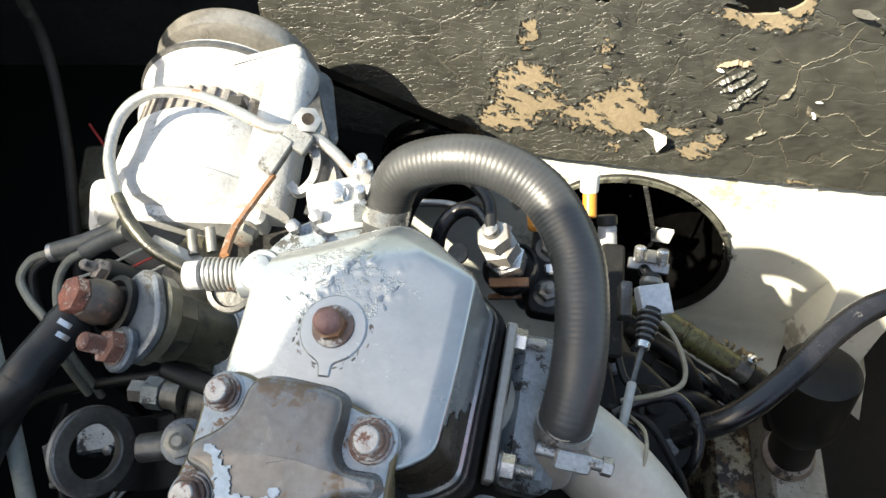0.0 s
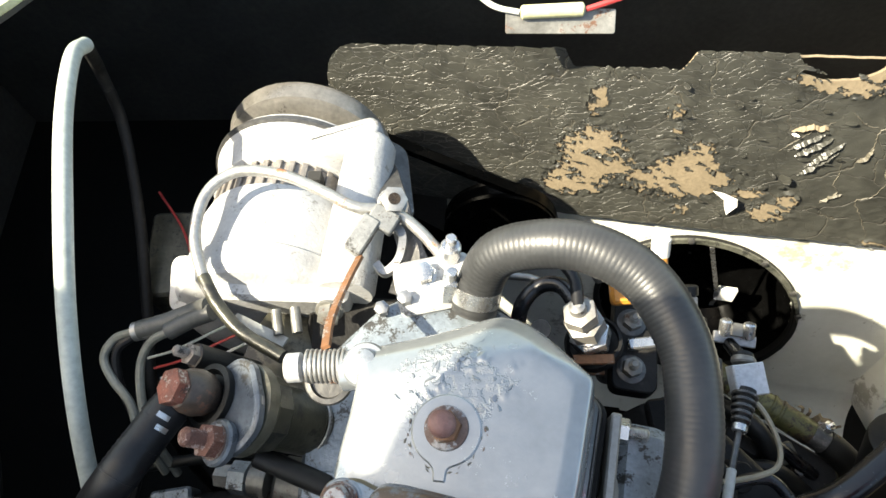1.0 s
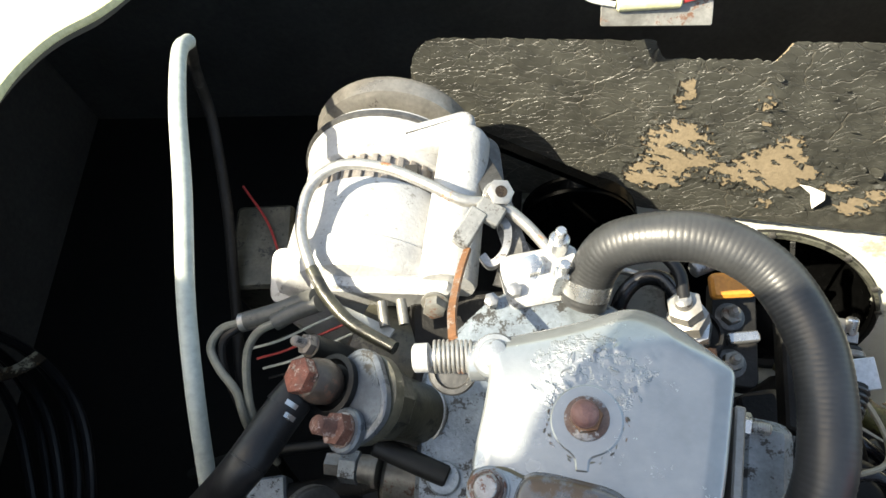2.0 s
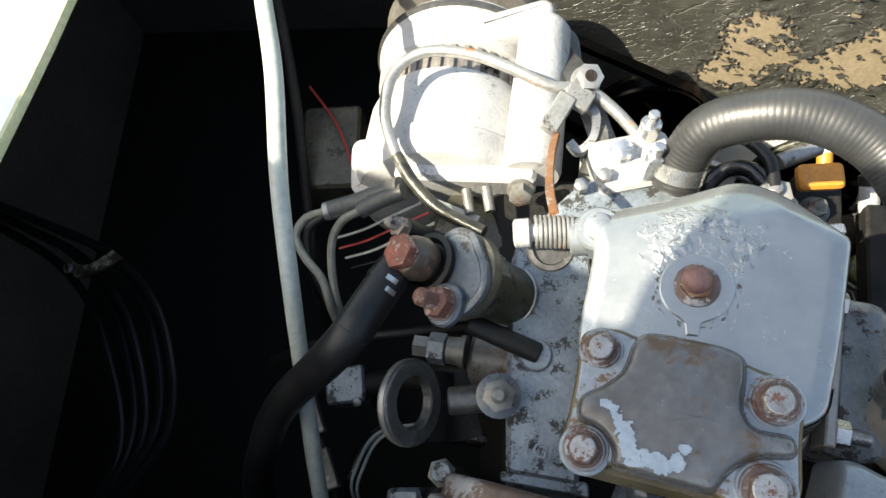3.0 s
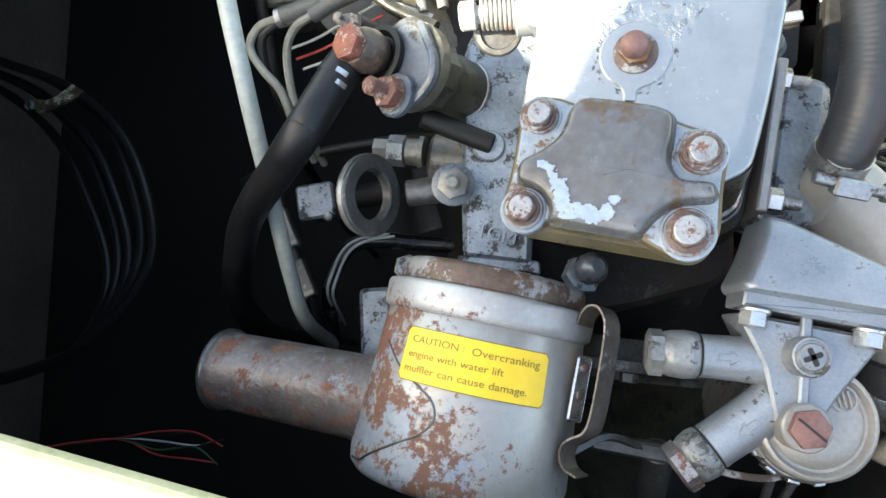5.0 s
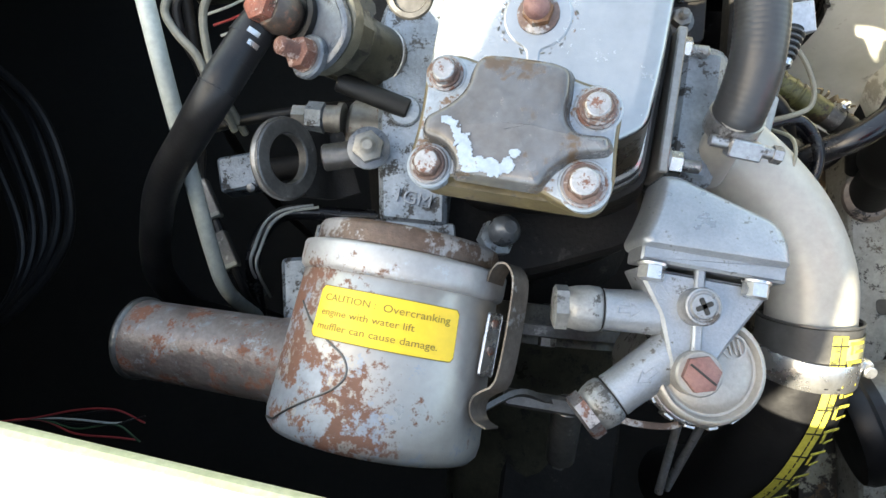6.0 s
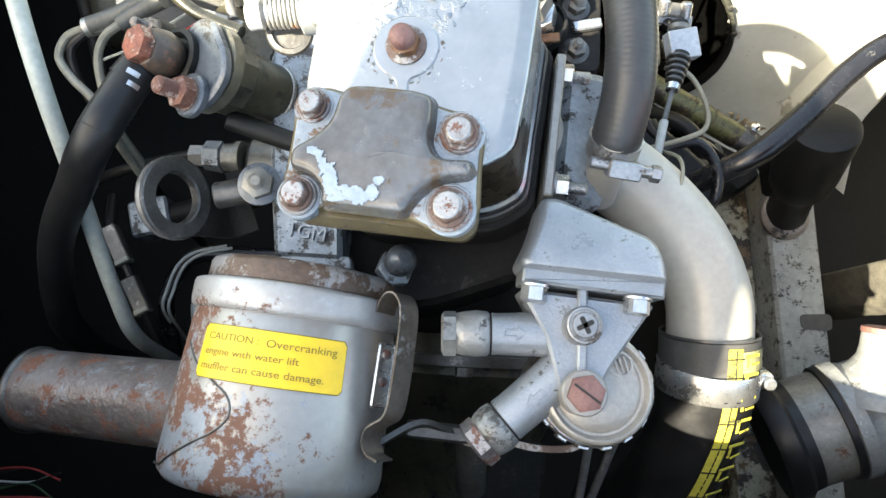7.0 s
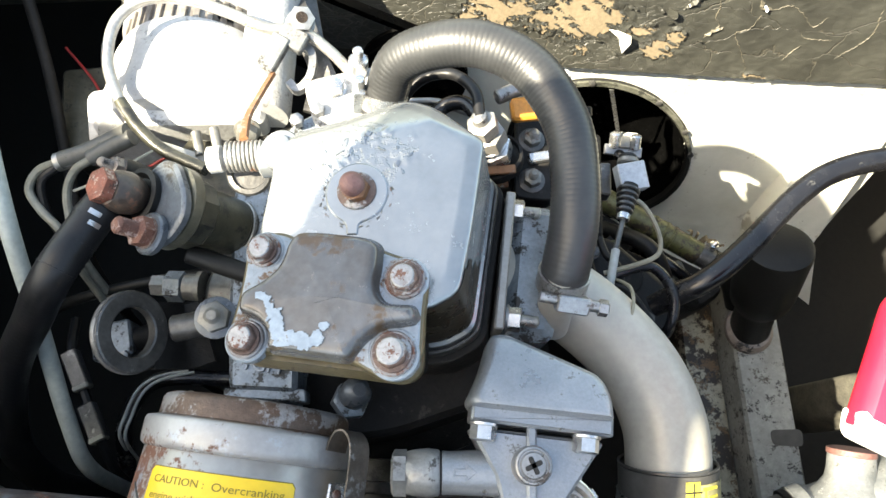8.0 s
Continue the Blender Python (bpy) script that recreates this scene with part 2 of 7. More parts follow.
olive_oily = surface("oily_olive_grey_paint", (0.055, 0.052, 0.038), (0.135, 0.127, 0.095), 0.32, 0.2, 40, 300, 0.35,
                     chips=((0.03, 0.028, 0.025), 0.3, 70, 0.5, 0.0))
wire_red = surface("red_wire", (0.35, 0.03, 0.03), (0.45, 0.05, 0.05), 0.5)
wire_white = surface("pale_wire", (0.5, 0.5, 0.45), (0.62, 0.62, 0.56), 0.5)
wire_green = surface("green_sleeve", (0.03, 0.07, 0.03), (0.05, 0.11, 0.05), 0.6)


deep_black = surface("near_black", (0.0012, 0.0012, 0.0012), (0.0030, 0.0030, 0.0030), 0.25, 0.0, 40, 300, 0.1, spec=0.10)


def cracked_paint():
    m = bpy.data.materials.new("cracked_black_paint")
    m.use_nodes = True
    nt = m.node_tree
    bs = nt.nodes["Principled BSDF"]
    co = nt.nodes.new("ShaderNodeTexCoord").outputs["Object"]
    warp = noise_node(nt, co, 18, 4, 0.6)
    add = nt.nodes.new("ShaderNodeMix")
    add.data_type = 'RGBA'
    add.inputs[0].default_value = 0.035
    nt.links.new(co, add.inputs[6])
    nt.links.new(warp.outputs["Color"], add.inputs[7])
    mp = nt.nodes.new("ShaderNodeMapping")
    mp.inputs["Scale"].default_value = (0.40, 1.0, 1.3)
    nt.links.new(add.outputs[2], mp.inputs["Vector"])
    vor = nt.nodes.new("ShaderNodeTexVoronoi")
    vor.feature = 'DISTANCE_TO_EDGE'
    vor.inputs["Scale"].default_value = 150
    nt.links.new(mp.outputs[0], vor.inputs["Vector"])
    vor2 = nt.nodes.new("ShaderNodeTexVoronoi")
    vor2.feature = 'DISTANCE_TO_EDGE'
    vor2.inputs["Scale"].default_value = 26
    nt.links.new(mp.outputs[0], vor2.inputs["Vector"])
    crack = ramp(nt, ((0.0, (0, 0, 0)), (0.035, (1, 1, 1))))
    nt.links.new(vor.outputs["Distance"], crack.inputs[0])
    crack2 = ramp(nt, ((0.0, (0, 0, 0)), (0.014, (1, 1, 1))))
    nt.links.new(vor2.outputs["Distance"], crack2.inputs[0])
    where = noise_node(nt, co, 14, 3, 0.5)
    wr = ramp(nt, ((0.46, (0, 0, 0)), (0.66, (1, 1, 1))))
    nt.links.new(where.outputs[0], wr.inputs[0])
    big = noise_node(nt, co, 30, 6, 0.65)
    base = ramp(nt, ((0.3, (0.023, 0.023, 0.020)), (0.7, (0.054, 0.054, 0.046))))
    nt.links.new(big.outputs[0], base.inputs[0])
    sep = nt.nodes.new("ShaderNodeSeparateXYZ")
    nt.links.new(co, sep.inputs[0])
    thin = nt.nodes.new("ShaderNodeMapRange")
    for key, val in (("From Min", 0.02), ("From Max", 0.15), ("To Min", 1.0), ("To Max", 0.12)):
        thin.inputs[key].default_value = val
    nt.links.new(sep.outputs[0], thin.inputs["Value"])
    wm = nt.nodes.new("ShaderNodeMath")
    wm.operation = 'MULTIPLY'
    nt.links.new(wr.outputs[0], wm.inputs[0])
    nt.links.new(thin.outputs[0], wm.inputs[1])
    line = mixer(nt, crack.outputs[0], (0.095, 0.088, 0.070), base.outputs[0])
    c1 = mixer(nt, wm.outputs[0], base.outputs[0], line)
    c2 = mixer(nt, crack2.outputs[0], (0.066, 0.061, 0.049), c1)
    nt.links.new(c2, bs.inputs["Base Color"])
    bs.inputs["Roughness"].default_value = 0.38
    b = nt.nodes.new("ShaderNodeBump")
    b.inputs["Strength"].default_value = 0.6
    b.inputs["Distance"].default_value = 0.0012
    flat = mixer(nt, thin.outputs[0], (1, 1, 1), crack.outputs[0])
    mm = nt.nodes.new("ShaderNodeMath")
    mm.operation = 'MULTIPLY'
    nt.links.new(flat, mm.inputs[0])
    nt.links.new(crack2.outputs[0], mm.inputs[1])
    ad = nt.nodes.new("ShaderNodeMath")
    nt.links.new(mm.outputs[0], ad.inputs[0])
    nt.links.new(big.outputs[0], ad.inputs[1])
    nt.links.new(ad.outputs[0], b.inputs["Height"])
    nt.links.new(b.outputs[0], bs.inputs["Normal"])
    return m


crack_edge = surface("broken_paint_edge", (0.045, 0.041, 0.032), (0.155, 0.140, 0.105), 0.6, 0.0, 60, 500, 0.3)
# near-black that stands for deep shade on the floor and in slots
shade_black = surface("painted_shade_black", (0.010, 0.010, 0.009), (0.022, 0.021, 0.019), 0.8, 0.0, 6, 100, 0.2)
lead_grey = surface("grey_wire_sleeve", (0.16, 0.158, 0.13), (0.30, 0.295, 0.25), 0.36, 0.0, 20, 200, 0.05)
fan_tan = surface("tan_pressed_steel", (0.17, 0.158, 0.140), (0.34, 0.320, 0.285), 0.32, 0.5, 30, 300, 0.1)
cast_grey = surface("pale_grey_casting", (0.13, 0.14, 0.145), (0.26, 0.27, 0.27), 0.4, 0.15, 30, 300, 0.5, grain=0.2,
                    chips=((0.09, 0.09, 0.085), 0.2, 45, 0.6, 0.0), chips2=((0.6, 0.6, 0.57), 0.12, 70, 0.6, 0.0))
matting = surface("grey_brown_matting", (0.035, 0.032, 0.026), (0.10, 0.092, 0.07), 0.9, 0.0, 60, 400, 0.8)
dusty_rubber = surface("dusty_black_tape", (0.035, 0.035, 0.034), (0.085, 0.083, 0.078), 0.6, 0.0, 40, 300, 0.2)
clip_brown = surface("worn_brown_spring_steel", (0.085, 0.068, 0.055), (0.21, 0.18, 0.155), 0.36, 0.5, 45, 400, 0.2, chips=((0.32, 0.31, 0.30), 0.2, 50, 0.4, 0.5))
rust_washer = surface("rusted_washer_steel", (0.075, 0.042, 0.034), (0.17, 0.11, 0.09), 0.55, 0.2, 80, 500, 0.5, chips=((0.34, 0.34, 0.345), 0.36, 90, 0.4, 0.5))
worn_bolt = surface("worn_bolt_steel", (0.22, 0.22, 0.225), (0.38, 0.385, 0.39), 0.34, 0.6, 60, 500, 0.2, chips=(RUST, 0.36, 130, 0.8, 0.0))
soot_rubber = surface("sooty_rubber", (0.006, 0.006, 0.006), (0.014, 0.014, 0.013), 0.5, 0.0, 40, 300, 0.2, spec=0.3)
filter_tan = surface("dull_tan_grey_alloy", (0.27, 0.255, 0.235), (0.37, 0.355, 0.33), 0.4, 0.45, 25, 400, 0.25, grain=0.15,
                     chips=((0.10, 0.09, 0.075), 0.16, 40, 0.6, 0.0))
orange_rust = surface("flaking_orange_rust", (0.13, 0.036, 0.022), (0.29, 0.088, 0.052), 0.6, 0.0, 110, 500, 0.8, chips=((0.50, 0.40, 0.33), 0.32, 130, 0.6, 0.0), chips2=((0.06, 0.03, 0.02), 0.26, 150, 0.7, 0.0))
pink_rust = surface("pale_red_rust", (0.145, 0.062, 0.052), (0.25, 0.135, 0.12), 0.55, 0.1, 70, 500, 0.5)
brown_casting = surface("grimy_brown_casting", (0.15, 0.115, 0.095), (0.36, 0.31, 0.265), 0.36, 0.15, 24, 300, 0.35, chips=((0.035, 0.030, 0.026), 0.30, 60, 0.5, 0.0))
worn_rim = surface("worn_olive_rim", (0.060, 0.063, 0.048), (0.20, 0.20, 0.165), 0.45, 0.3, 60, 400, 0.4, chips=((0.03, 0.03, 0.025), 0.35, 90, 0.6, 0.0))
plate_grey = surface("oily_grey_plate", (0.12, 0.115, 0.10), (0.27, 0.265, 0.245), 0.38, 0.4, 40, 350, 0.2,
                     chips=((0.13, 0.06, 0.035), 0.2, 60, 0.7, 0.0))

black_paint = cracked_paint()


def peeling(m, middle, radius, scale=210, lift=0.0022):
    """Adds crinkled, lifting paint round one spot to a surface."""
    nt = m.node_tree
    bs = nt.nodes["Principled BSDF"]
    co = nt.nodes.new("ShaderNodeTexCoord").outputs["Object"]
    dist = nt.nodes.new("ShaderNodeVectorMath")
    dist.operation = 'DISTANCE'
    dist.inputs[1].default_value = middle
    nt.links.new(co, dist.inputs[0])
    patch = noise_node(nt, co, 75, 5, 0.7)
    mad = nt.nodes.new("ShaderNodeMath")
    mad.operation = 'MULTIPLY_ADD'
    nt.links.new(patch.outputs[0], mad.inputs[0])
    mad.inputs[1].default_value = -2.6 * radius
    nt.links.new(dist.outputs["Value"], mad.inputs[2])
    near = nt.nodes.new("ShaderNodeMapRange")
    near.inputs["From Min"].default_value = -0.42 * radius
    near.inputs["From Max"].default_value = -0.62 * radius
    nt.links.new(mad.outputs[0], near.inputs["Value"])
    crin = noise_node(nt, co, scale, 5, 0.6)
    step = ramp(nt, ((0.40, (0, 0, 0)), (0.47, (0.6, 0.6, 0.6)), (0.56, (0.7, 0.7, 0.7)), (0.60, (1, 1, 1))))
    nt.links.new(crin.outputs[0], step.inputs[0])
    mul = nt.nodes.new("ShaderNodeMath")
    mul.operation = 'MULTIPLY'
    nt.links.new(step.outputs[0], mul.inputs[0])
    nt.links.new(near.outputs[0], mul.inputs[1])
    b = nt.nodes.new("ShaderNodeBump")
    b.inputs["Strength"].default_value = 0.9
    b.inputs["Distance"].default_value = lift
    nt.links.new(mul.outputs[0], b.inputs["Height"])
    old = bs.inputs["Normal"].links[0].from_socket
    nt.links.new(old, b.inputs["Normal"])
    nt.links.new(b.outputs[0], bs.inputs["Normal"])
    return m


peeling_silver = peeling(surface("peeling_silver_paint", (0.26, 0.278, 0.290), (0.37, 0.388, 0.395), 0.25, 0.60, 14, 220, 0.08, grain=0.10,
                                 chips=((0.34, 0.34, 0.33), 0.08, 70, 0.5, 0.2)), (-0.019, 0.023, 0.4445), 0.025, 130, 0.0006)

# ---- builders ----
ORIGIN = {}
V = Vector


def thing(name, at, label, category, group="", kind=""):
    ob = new(name)
    ob.location = at
    ob.empty_display_size = 0.01
    ORIGIN[ob] = V(at)
    return tagged(ob, label, category, group, kind)


def mesh_of(bm, name, mat, smooth=35.0):
    bmesh.ops.remove_doubles(bm, verts=bm.verts, dist=1e-6)
    bmesh.ops.recalc_face_normals(bm, faces=bm.faces)
    lim = radians(smooth)
    for f in bm.faces:
        f.smooth = True
    for e in bm.edges:
        e.smooth = len(e.link_faces) == 2 and e.calc_face_angle(0) < lim
    me = bpy.data.meshes.new(name)
    bm.to_mesh(me)
    bm.free()
    me.materials.append(mat)
    return me


def part(name, bm, mat, parent, label="", smooth=35.0):
    """Links a bmesh, given in world coordinates, as one mesh under a thing or a part."""
    o = ORIGIN[parent]
    bmesh.ops.translate(bm, verts=bm.verts, vec=-o)
    ob = new(name, mesh_of(bm, name, mat, smooth))
    ob.parent = parent
    ORIGIN[ob] = o
    return tagged(ob, label)


def solo(name, bm, mat, at, label, category, group="", kind="", smooth=35.0):
    """A thing that is a single mesh."""
    at = V(at)
    bmesh.ops.translate(bm, verts=bm.verts, vec=-at)
    ob = new(name, mesh_of(bm, name, mat, smooth))
    ob.location = at
    ORIGIN[ob] = at
    return tagged(ob, label, category, group, kind)


def basis(axis, up=(0, 0, 1)):
    z = V(axis).normalized()
    u = V(up)
    if abs(z.dot(u)) > 0.97:
        u = V((0, 1, 0))
    x = u.cross(z).normalized()
    return x, z.cross(x), z


def ring(bm, p, x, y, r, n, turn=0.0):
    return [bm.verts.new(p + (x * math.cos(turn + 2 * math.pi * k / n) + y * math.sin(turn + 2 * math.pi * k / n)) * r) for k in range(n)]


def skin(bm, loops, close=False):
    pairs = list(zip(loops, loops[1:]))
    if close:
        pairs.append((loops[-1], loops[0]))
    for a, b in pairs:
        n = len(a)
        for k in range(n):
            bm.faces.new((a[k], a[(k + 1) % n], b[(k + 1) % n], b[k]))


def lathe(p, axis, profile, n=28, bm=None, caps=True, turn=0.0):
    """A turned body: profile = (distance along the axis, radius)."""
    bm = bm or bmesh.new()
    p = V(p)
    x, y, z = basis(axis)
    loops = [ring(bm, p + z * d, x, y, max(r, 1e-5), n, turn) for d, r in profile]
    skin(bm, loops)
    if caps:
        bm.faces.new(loops[0])
        bm.faces.new(loops[-1])
    return bm


def rod(p0, p1, r, n=20, bm=None, bev=0.0, r1=None):
    d = V(p1) - V(p0)
    h = d.length
    r1 = r if r1 is None else r1
    prof = [(0, r), (h, r1)]
    if bev:
        prof = [(0, r - bev), (bev, r), (h - bev, r1), (h, r1 - bev)]
    return lathe(p0, d, prof, n, bm)


def hexa(p, axis, across, h, bm=None, turn=0.3):
    r = across / math.sqrt(3)
    c = min(0.12 * across, h * 0.3)
    return lathe(p, axis, [(0, r), (h - c * 0.6, r), (h, r - c)], 6, bm, turn=turn)


def spline(pts, sub=8):
    pts = [V(p) for p in pts]
    ext = [2 * pts[0] - pts[1], *pts, 2 * pts[-1] - pts[-2]]
    out = []
    for i in range(1, len(ext) - 2):
        a, b, c, d = ext[i - 1:i + 3]
        for k in range(sub):
            t = k / sub
            out.append(0.5 * (2 * b + (c - a) * t + (2 * a - 5 * b + 4 * c - d) * t * t + (3 * b - a - 3 * c + d) * t ** 3))
    out.append(pts[-1])
    return out


def even(pts, step):
    out = [pts[0]]
    left = step
    for a, b in zip(pts, pts[1:]):
        d = (b - a).length
        t = 0.0
        while d - t >= left:
            t += left
            out.append(a.lerp(b, t / d))
            left = step
        left -= d - t
    out.append(pts[-1])
    return out


def frames(path):
    res = []
    t0 = (path[1] - path[0]).normalized()
    x, y, _ = basis(t0)
    for i, p in enumerate(path):
        t = (path[min(i + 1, len(path) - 1)] - path[max(i - 1, 0)]).normalized()
        x = (x - t * x.dot(t)).normalized()
        res.append((p, x, t.cross(x), t))
    return res


def tube(pts, r, n=12, sub=8, bm=None, step=None, wave=None, caps=True):
    """A bent round tube; wave(i) scales the radius ring by ring."""
    bm = bm or bmesh.new()
    path = spline(pts, sub)
    if step:
        path = even(path, step)
    loops = [ring(bm, p, x, y, r * (wave(i) if wave else 1), n) for i, (p, x, y, t) in enumerate(frames(path))]
    skin(bm, loops)
    if caps:
        bm.faces.new(loops[0])
        bm.faces.new(loops[-1])
    return bm


def rounded(pts, r, n=5):
    """Fillets the corners of a flat outline given as (x, y) or (x, y, radius)."""
    out = []
    m = len(pts)
    for i in range(m):
        a, b, c = V(pts[i - 1][:2]), V(pts[i][:2]), V(pts[(i + 1) % m][:2])
        rr = pts[i][2] if len(pts[i]) > 2 else r
        u, w = (a - b), (c - b)
        d = min(rr, u.length * 0.48, w.length * 0.48)
        p, q = b + u.normalized() * d, b + w.normalized() * d
        for k in range(n + 1):
            t = k / n
            out.append((1 - t) ** 2 * p + 2 * t * (1 - t) * b + t * t * q)
    return out


def grown(pts, d):
    """Moves an outline outwards by d (inwards: minus)."""
    m = len(pts)
    area = sum(pts[i - 1].x * pts[i].y - pts[i].x * pts[i - 1].y for i in range(m))
    s = 1 if area > 0 else -1
    out = []
    for i in range(m):
        a, b, c = pts[i - 1], pts[i], pts[(i + 1) % m]
        e1, e2 = (b - a), (c - b)
        n1, n2 = V((e1.y, -e1.x)), V((e2.y, -e2.x))
        nn = V((0, 0))
        for v in (n1, n2):
            if v.length > 1e-9:
                nn += v.normalized()
        out.append(b + nn.normalized() * d * s if nn.length > 1e-9 else b.copy())
    return out


def stack(outline, levels, bm=None, m=None, warp=None):
    """A solid from one outline: levels = (outward offset, height[, scale about the middle])."""
    bm = bm or bmesh.new()
    loops = []
    mid = sum(outline, V((0, 0))) / len(outline)
    for d, z, *k in levels:
        vs = []
        for q in (grown(outline, d) if d else outline):
            if k:
                q = mid + (q - mid) * k[0]
            p = V((q.x, q.y, z))
            if warp:
                p = warp(p)
            vs.append(bm.verts.new(m @ p if m else p))
        loops.append(vs)
    skin(bm, loops)
    bm.faces.new(loops[0])
    bm.faces.new(loops[-1])
    return bm


def at_axis(p, x, z):
    """A pose with its x axis near x and its z axis along z."""
    z = V(z).normalized()
    x = V(x)
    x = (x - z * x.dot(z)).normalized()
    y = z.cross(x)
    m = Matrix((x, y, z)).transposed().to_4x4()
    m.translation = V(p)
    return m


def block(p, size, x=(1, 0, 0), z=(0, 0, 1), bev=0.001, r=0.002, bm=None):
    sx, sy, sz = (v / 2 for v in size)
    o = rounded([(-sx, -sy), (sx, -sy), (sx, sy), (-sx, sy)], r, 3)
    return stack(o, [(-bev, -sz), (0, -sz + bev), (0, sz - bev), (-bev, sz)], bm, at_axis(p, x, z))


def disc_outline(r, n=32, cx=0.0, cy=0.0):
    return [V((cx + r * math.cos(2 * math.pi * k / n), cy + r * math.sin(2 * math.pi * k / n))) for k in range(n)]


def bolt(parent, p, axis, across=0.012, h=0.007, washer=0.0, mat=None, wmat=None, stud=0.0, turn=0.3):
    """Hexagon head or nut with a washer and, where asked for, a threaded stud."""
    a = V(axis).normalized()
    p = V(p)
    head = part("bolt_head", hexa(p, a, across, h, turn=turn), mat or rust_bolt, parent)
    if washer:
        part("washer", lathe(p - a * 0.0012, a, [(0, washer), (0.0012, washer), (0.0016, washer - 0.0006)], 24), wmat or mat or steel_dull, head)
    if stud:
        q = p + a * (h - 0.0005)
        prof = []
        k = 0
        while k * 0.0008 < stud:
            prof += [(k * 0.0008, across * 0.30), (k * 0.0008 + 0.0004, across * 0.26)]
            k += 1
        prof += [(stud, across * 0.24), (stud + 0.0008, across * 0.17)]
        part("stud", lathe(q, a, prof, 16), mat or rust_bolt, head)
    return head


def band(parent, p, axis, r, width, mat, name="band", thick=0.0008):
    return part(name, lathe(V(p) - V(axis).normalized() * width / 2, axis,
                            [(0, r), (0, r + thick), (width, r + thick), (width, r)], 40, caps=False), mat, parent)

# ---- the setting: engine well under a hatch ----
HATCH = rounded([(-0.437, -0.060, 0.04), (-0.4245, 0.1454, 0.02), (-0.4225, 0.2000, 0.02), (-0.4212, 0.2450, 0.02), (-0.4215, 0.2850, 0.02), (-0.4195, 0.3230, 0.02), (-0.4045, 0.3602, 0.02), (-0.3810, 0.3820, 0.015), (-0.3705, 0.3975, 0.015), (-0.3600, 0.4200, 0.02), (-0.3420, 0.4450, 0.02), (-0.3000, 0.4700, 0.03), (-0.220, 0.495, 0.04), (0.0, 0.510, 0.06), (0.62, 0.510, 0.06), (0.62, -0.265, 0.05), (0.02, -0.1640, 0.03)], 0.05, 8)
HATCH = [p.lerp(q, k / m) for p, q in zip(HATCH, HATCH[1:] + HATCH[:1]) for m in [max(1, int((q - p).length / 0.03))] for k in range(m)]
DECK_Z = 0.42


def sloped(bm):
    """Deck and well walls follow the deck's slope towards the far side."""
    for v in bm.verts:
        if v.co.z > 0.3:
            v.co.z -= 0.17 * (v.co.y + 0.17)
    return bm


def ringed(inner, outer_size, z0, z1):
    """A thick sheet with a hole."""
    bm = bmesh.new()
    n = len(inner)
    c = V((0.1, 0.05))
    sq = []
    for q in inner:
        d = (q - c)
        k = outer_size / max(abs(d.x), abs(d.y))
        sq.append(c + d * k)
    loops = [[bm.verts.new((p.x, p.y, z)) for p in o] for o, z in ((inner, z0), (inner, z1), (sq, z1), (sq, z0))]
    skin(bm, loops, close=True)
    return bm


deck = solo("deck", sloped(ringed(grown(HATCH, 0.0036), 1.3, DECK_Z + 0.0085, DECK_Z + 0.0140)), hatch_white, (0, 0, DECK_Z), "cream white painted deck round the open hatch", "deck", kind="structure")
# added ring, set back unseen; its dark tone stands for shade under the deck
part("under_ring", sloped(ringed(grown(HATCH, 0.0180), 1.25, DECK_Z - 0.008, DECK_Z + 0.0080)), void_black, deck)
lip = bmesh.new()
loops = []
for d, z in ((0.0040, DECK_Z + 0.0084), (0.0006, DECK_Z + 0.0084), (0.0, DECK_Z + 0.0092), (0.0, DECK_Z + 0.0130), (0.0010, DECK_Z + 0.0150), (0.0034, DECK_Z + 0.0153), (0.0042, DECK_Z + 0.0142)):
    loops.append([lip.verts.new((p.x, p.y, z)) for p in grown(HATCH, d)])
skin(lip, loops)
part("hatch_lip", sloped(lip), lip_yellow, deck, "yellowed rubber edge of the hatch opening")

# dimness of the well is put into these colours, the floor darkest
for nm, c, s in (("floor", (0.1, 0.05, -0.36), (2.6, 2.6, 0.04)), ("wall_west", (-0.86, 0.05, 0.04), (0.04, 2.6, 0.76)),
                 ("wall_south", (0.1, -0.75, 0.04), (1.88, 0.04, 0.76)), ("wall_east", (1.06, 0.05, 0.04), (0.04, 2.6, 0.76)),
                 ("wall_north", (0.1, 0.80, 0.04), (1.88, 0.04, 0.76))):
    solo(nm, sloped(block(c, s, bev=0.002, r=0.004)), shade_black if nm == "floor" else wall_dim, c, "inside face of the engine well, its dimness put into the colour", "wall" if "wall" in nm else "floor", kind="structure")

# unseen lid added above the opening, towards the sun, outline cut to shape shadows
shade_out = rounded([(-0.960, 0.105), (-0.794, 0.062), (-0.714, 0.030), (-0.536, -0.048, 0.006), (-0.502, -0.040, 0.006), (-0.490, -0.016, 0.012), (-0.462, 0.012, 0.008), (-0.446, 0.037, 0.010), (-0.354, 0.040), (-0.330, -0.122), (-0.388, -0.168, 0.006), (-0.395, -0.188, 0.006), (-0.402, -0.205, 0.006), (-0.413, -0.225, 0.006), (-0.436, -0.238, 0.006), (-0.485, -0.268), (-0.960, -0.280)], 0.03, 4)
lid = thing("shade_lid", (-0.66, -0.22, DECK_Z + 0.015), "unseen white lid added above the well to cast shade", "hatch lid")
part("panel", stack(shade_out, [(0, 0.86), (0, 0.89)]), hatch_white, lid)
part("prop", rod((-0.66, -0.22, DECK_Z + 0.0145), (-0.66, -0.22, 0.861), 0.008), zinc, lid)

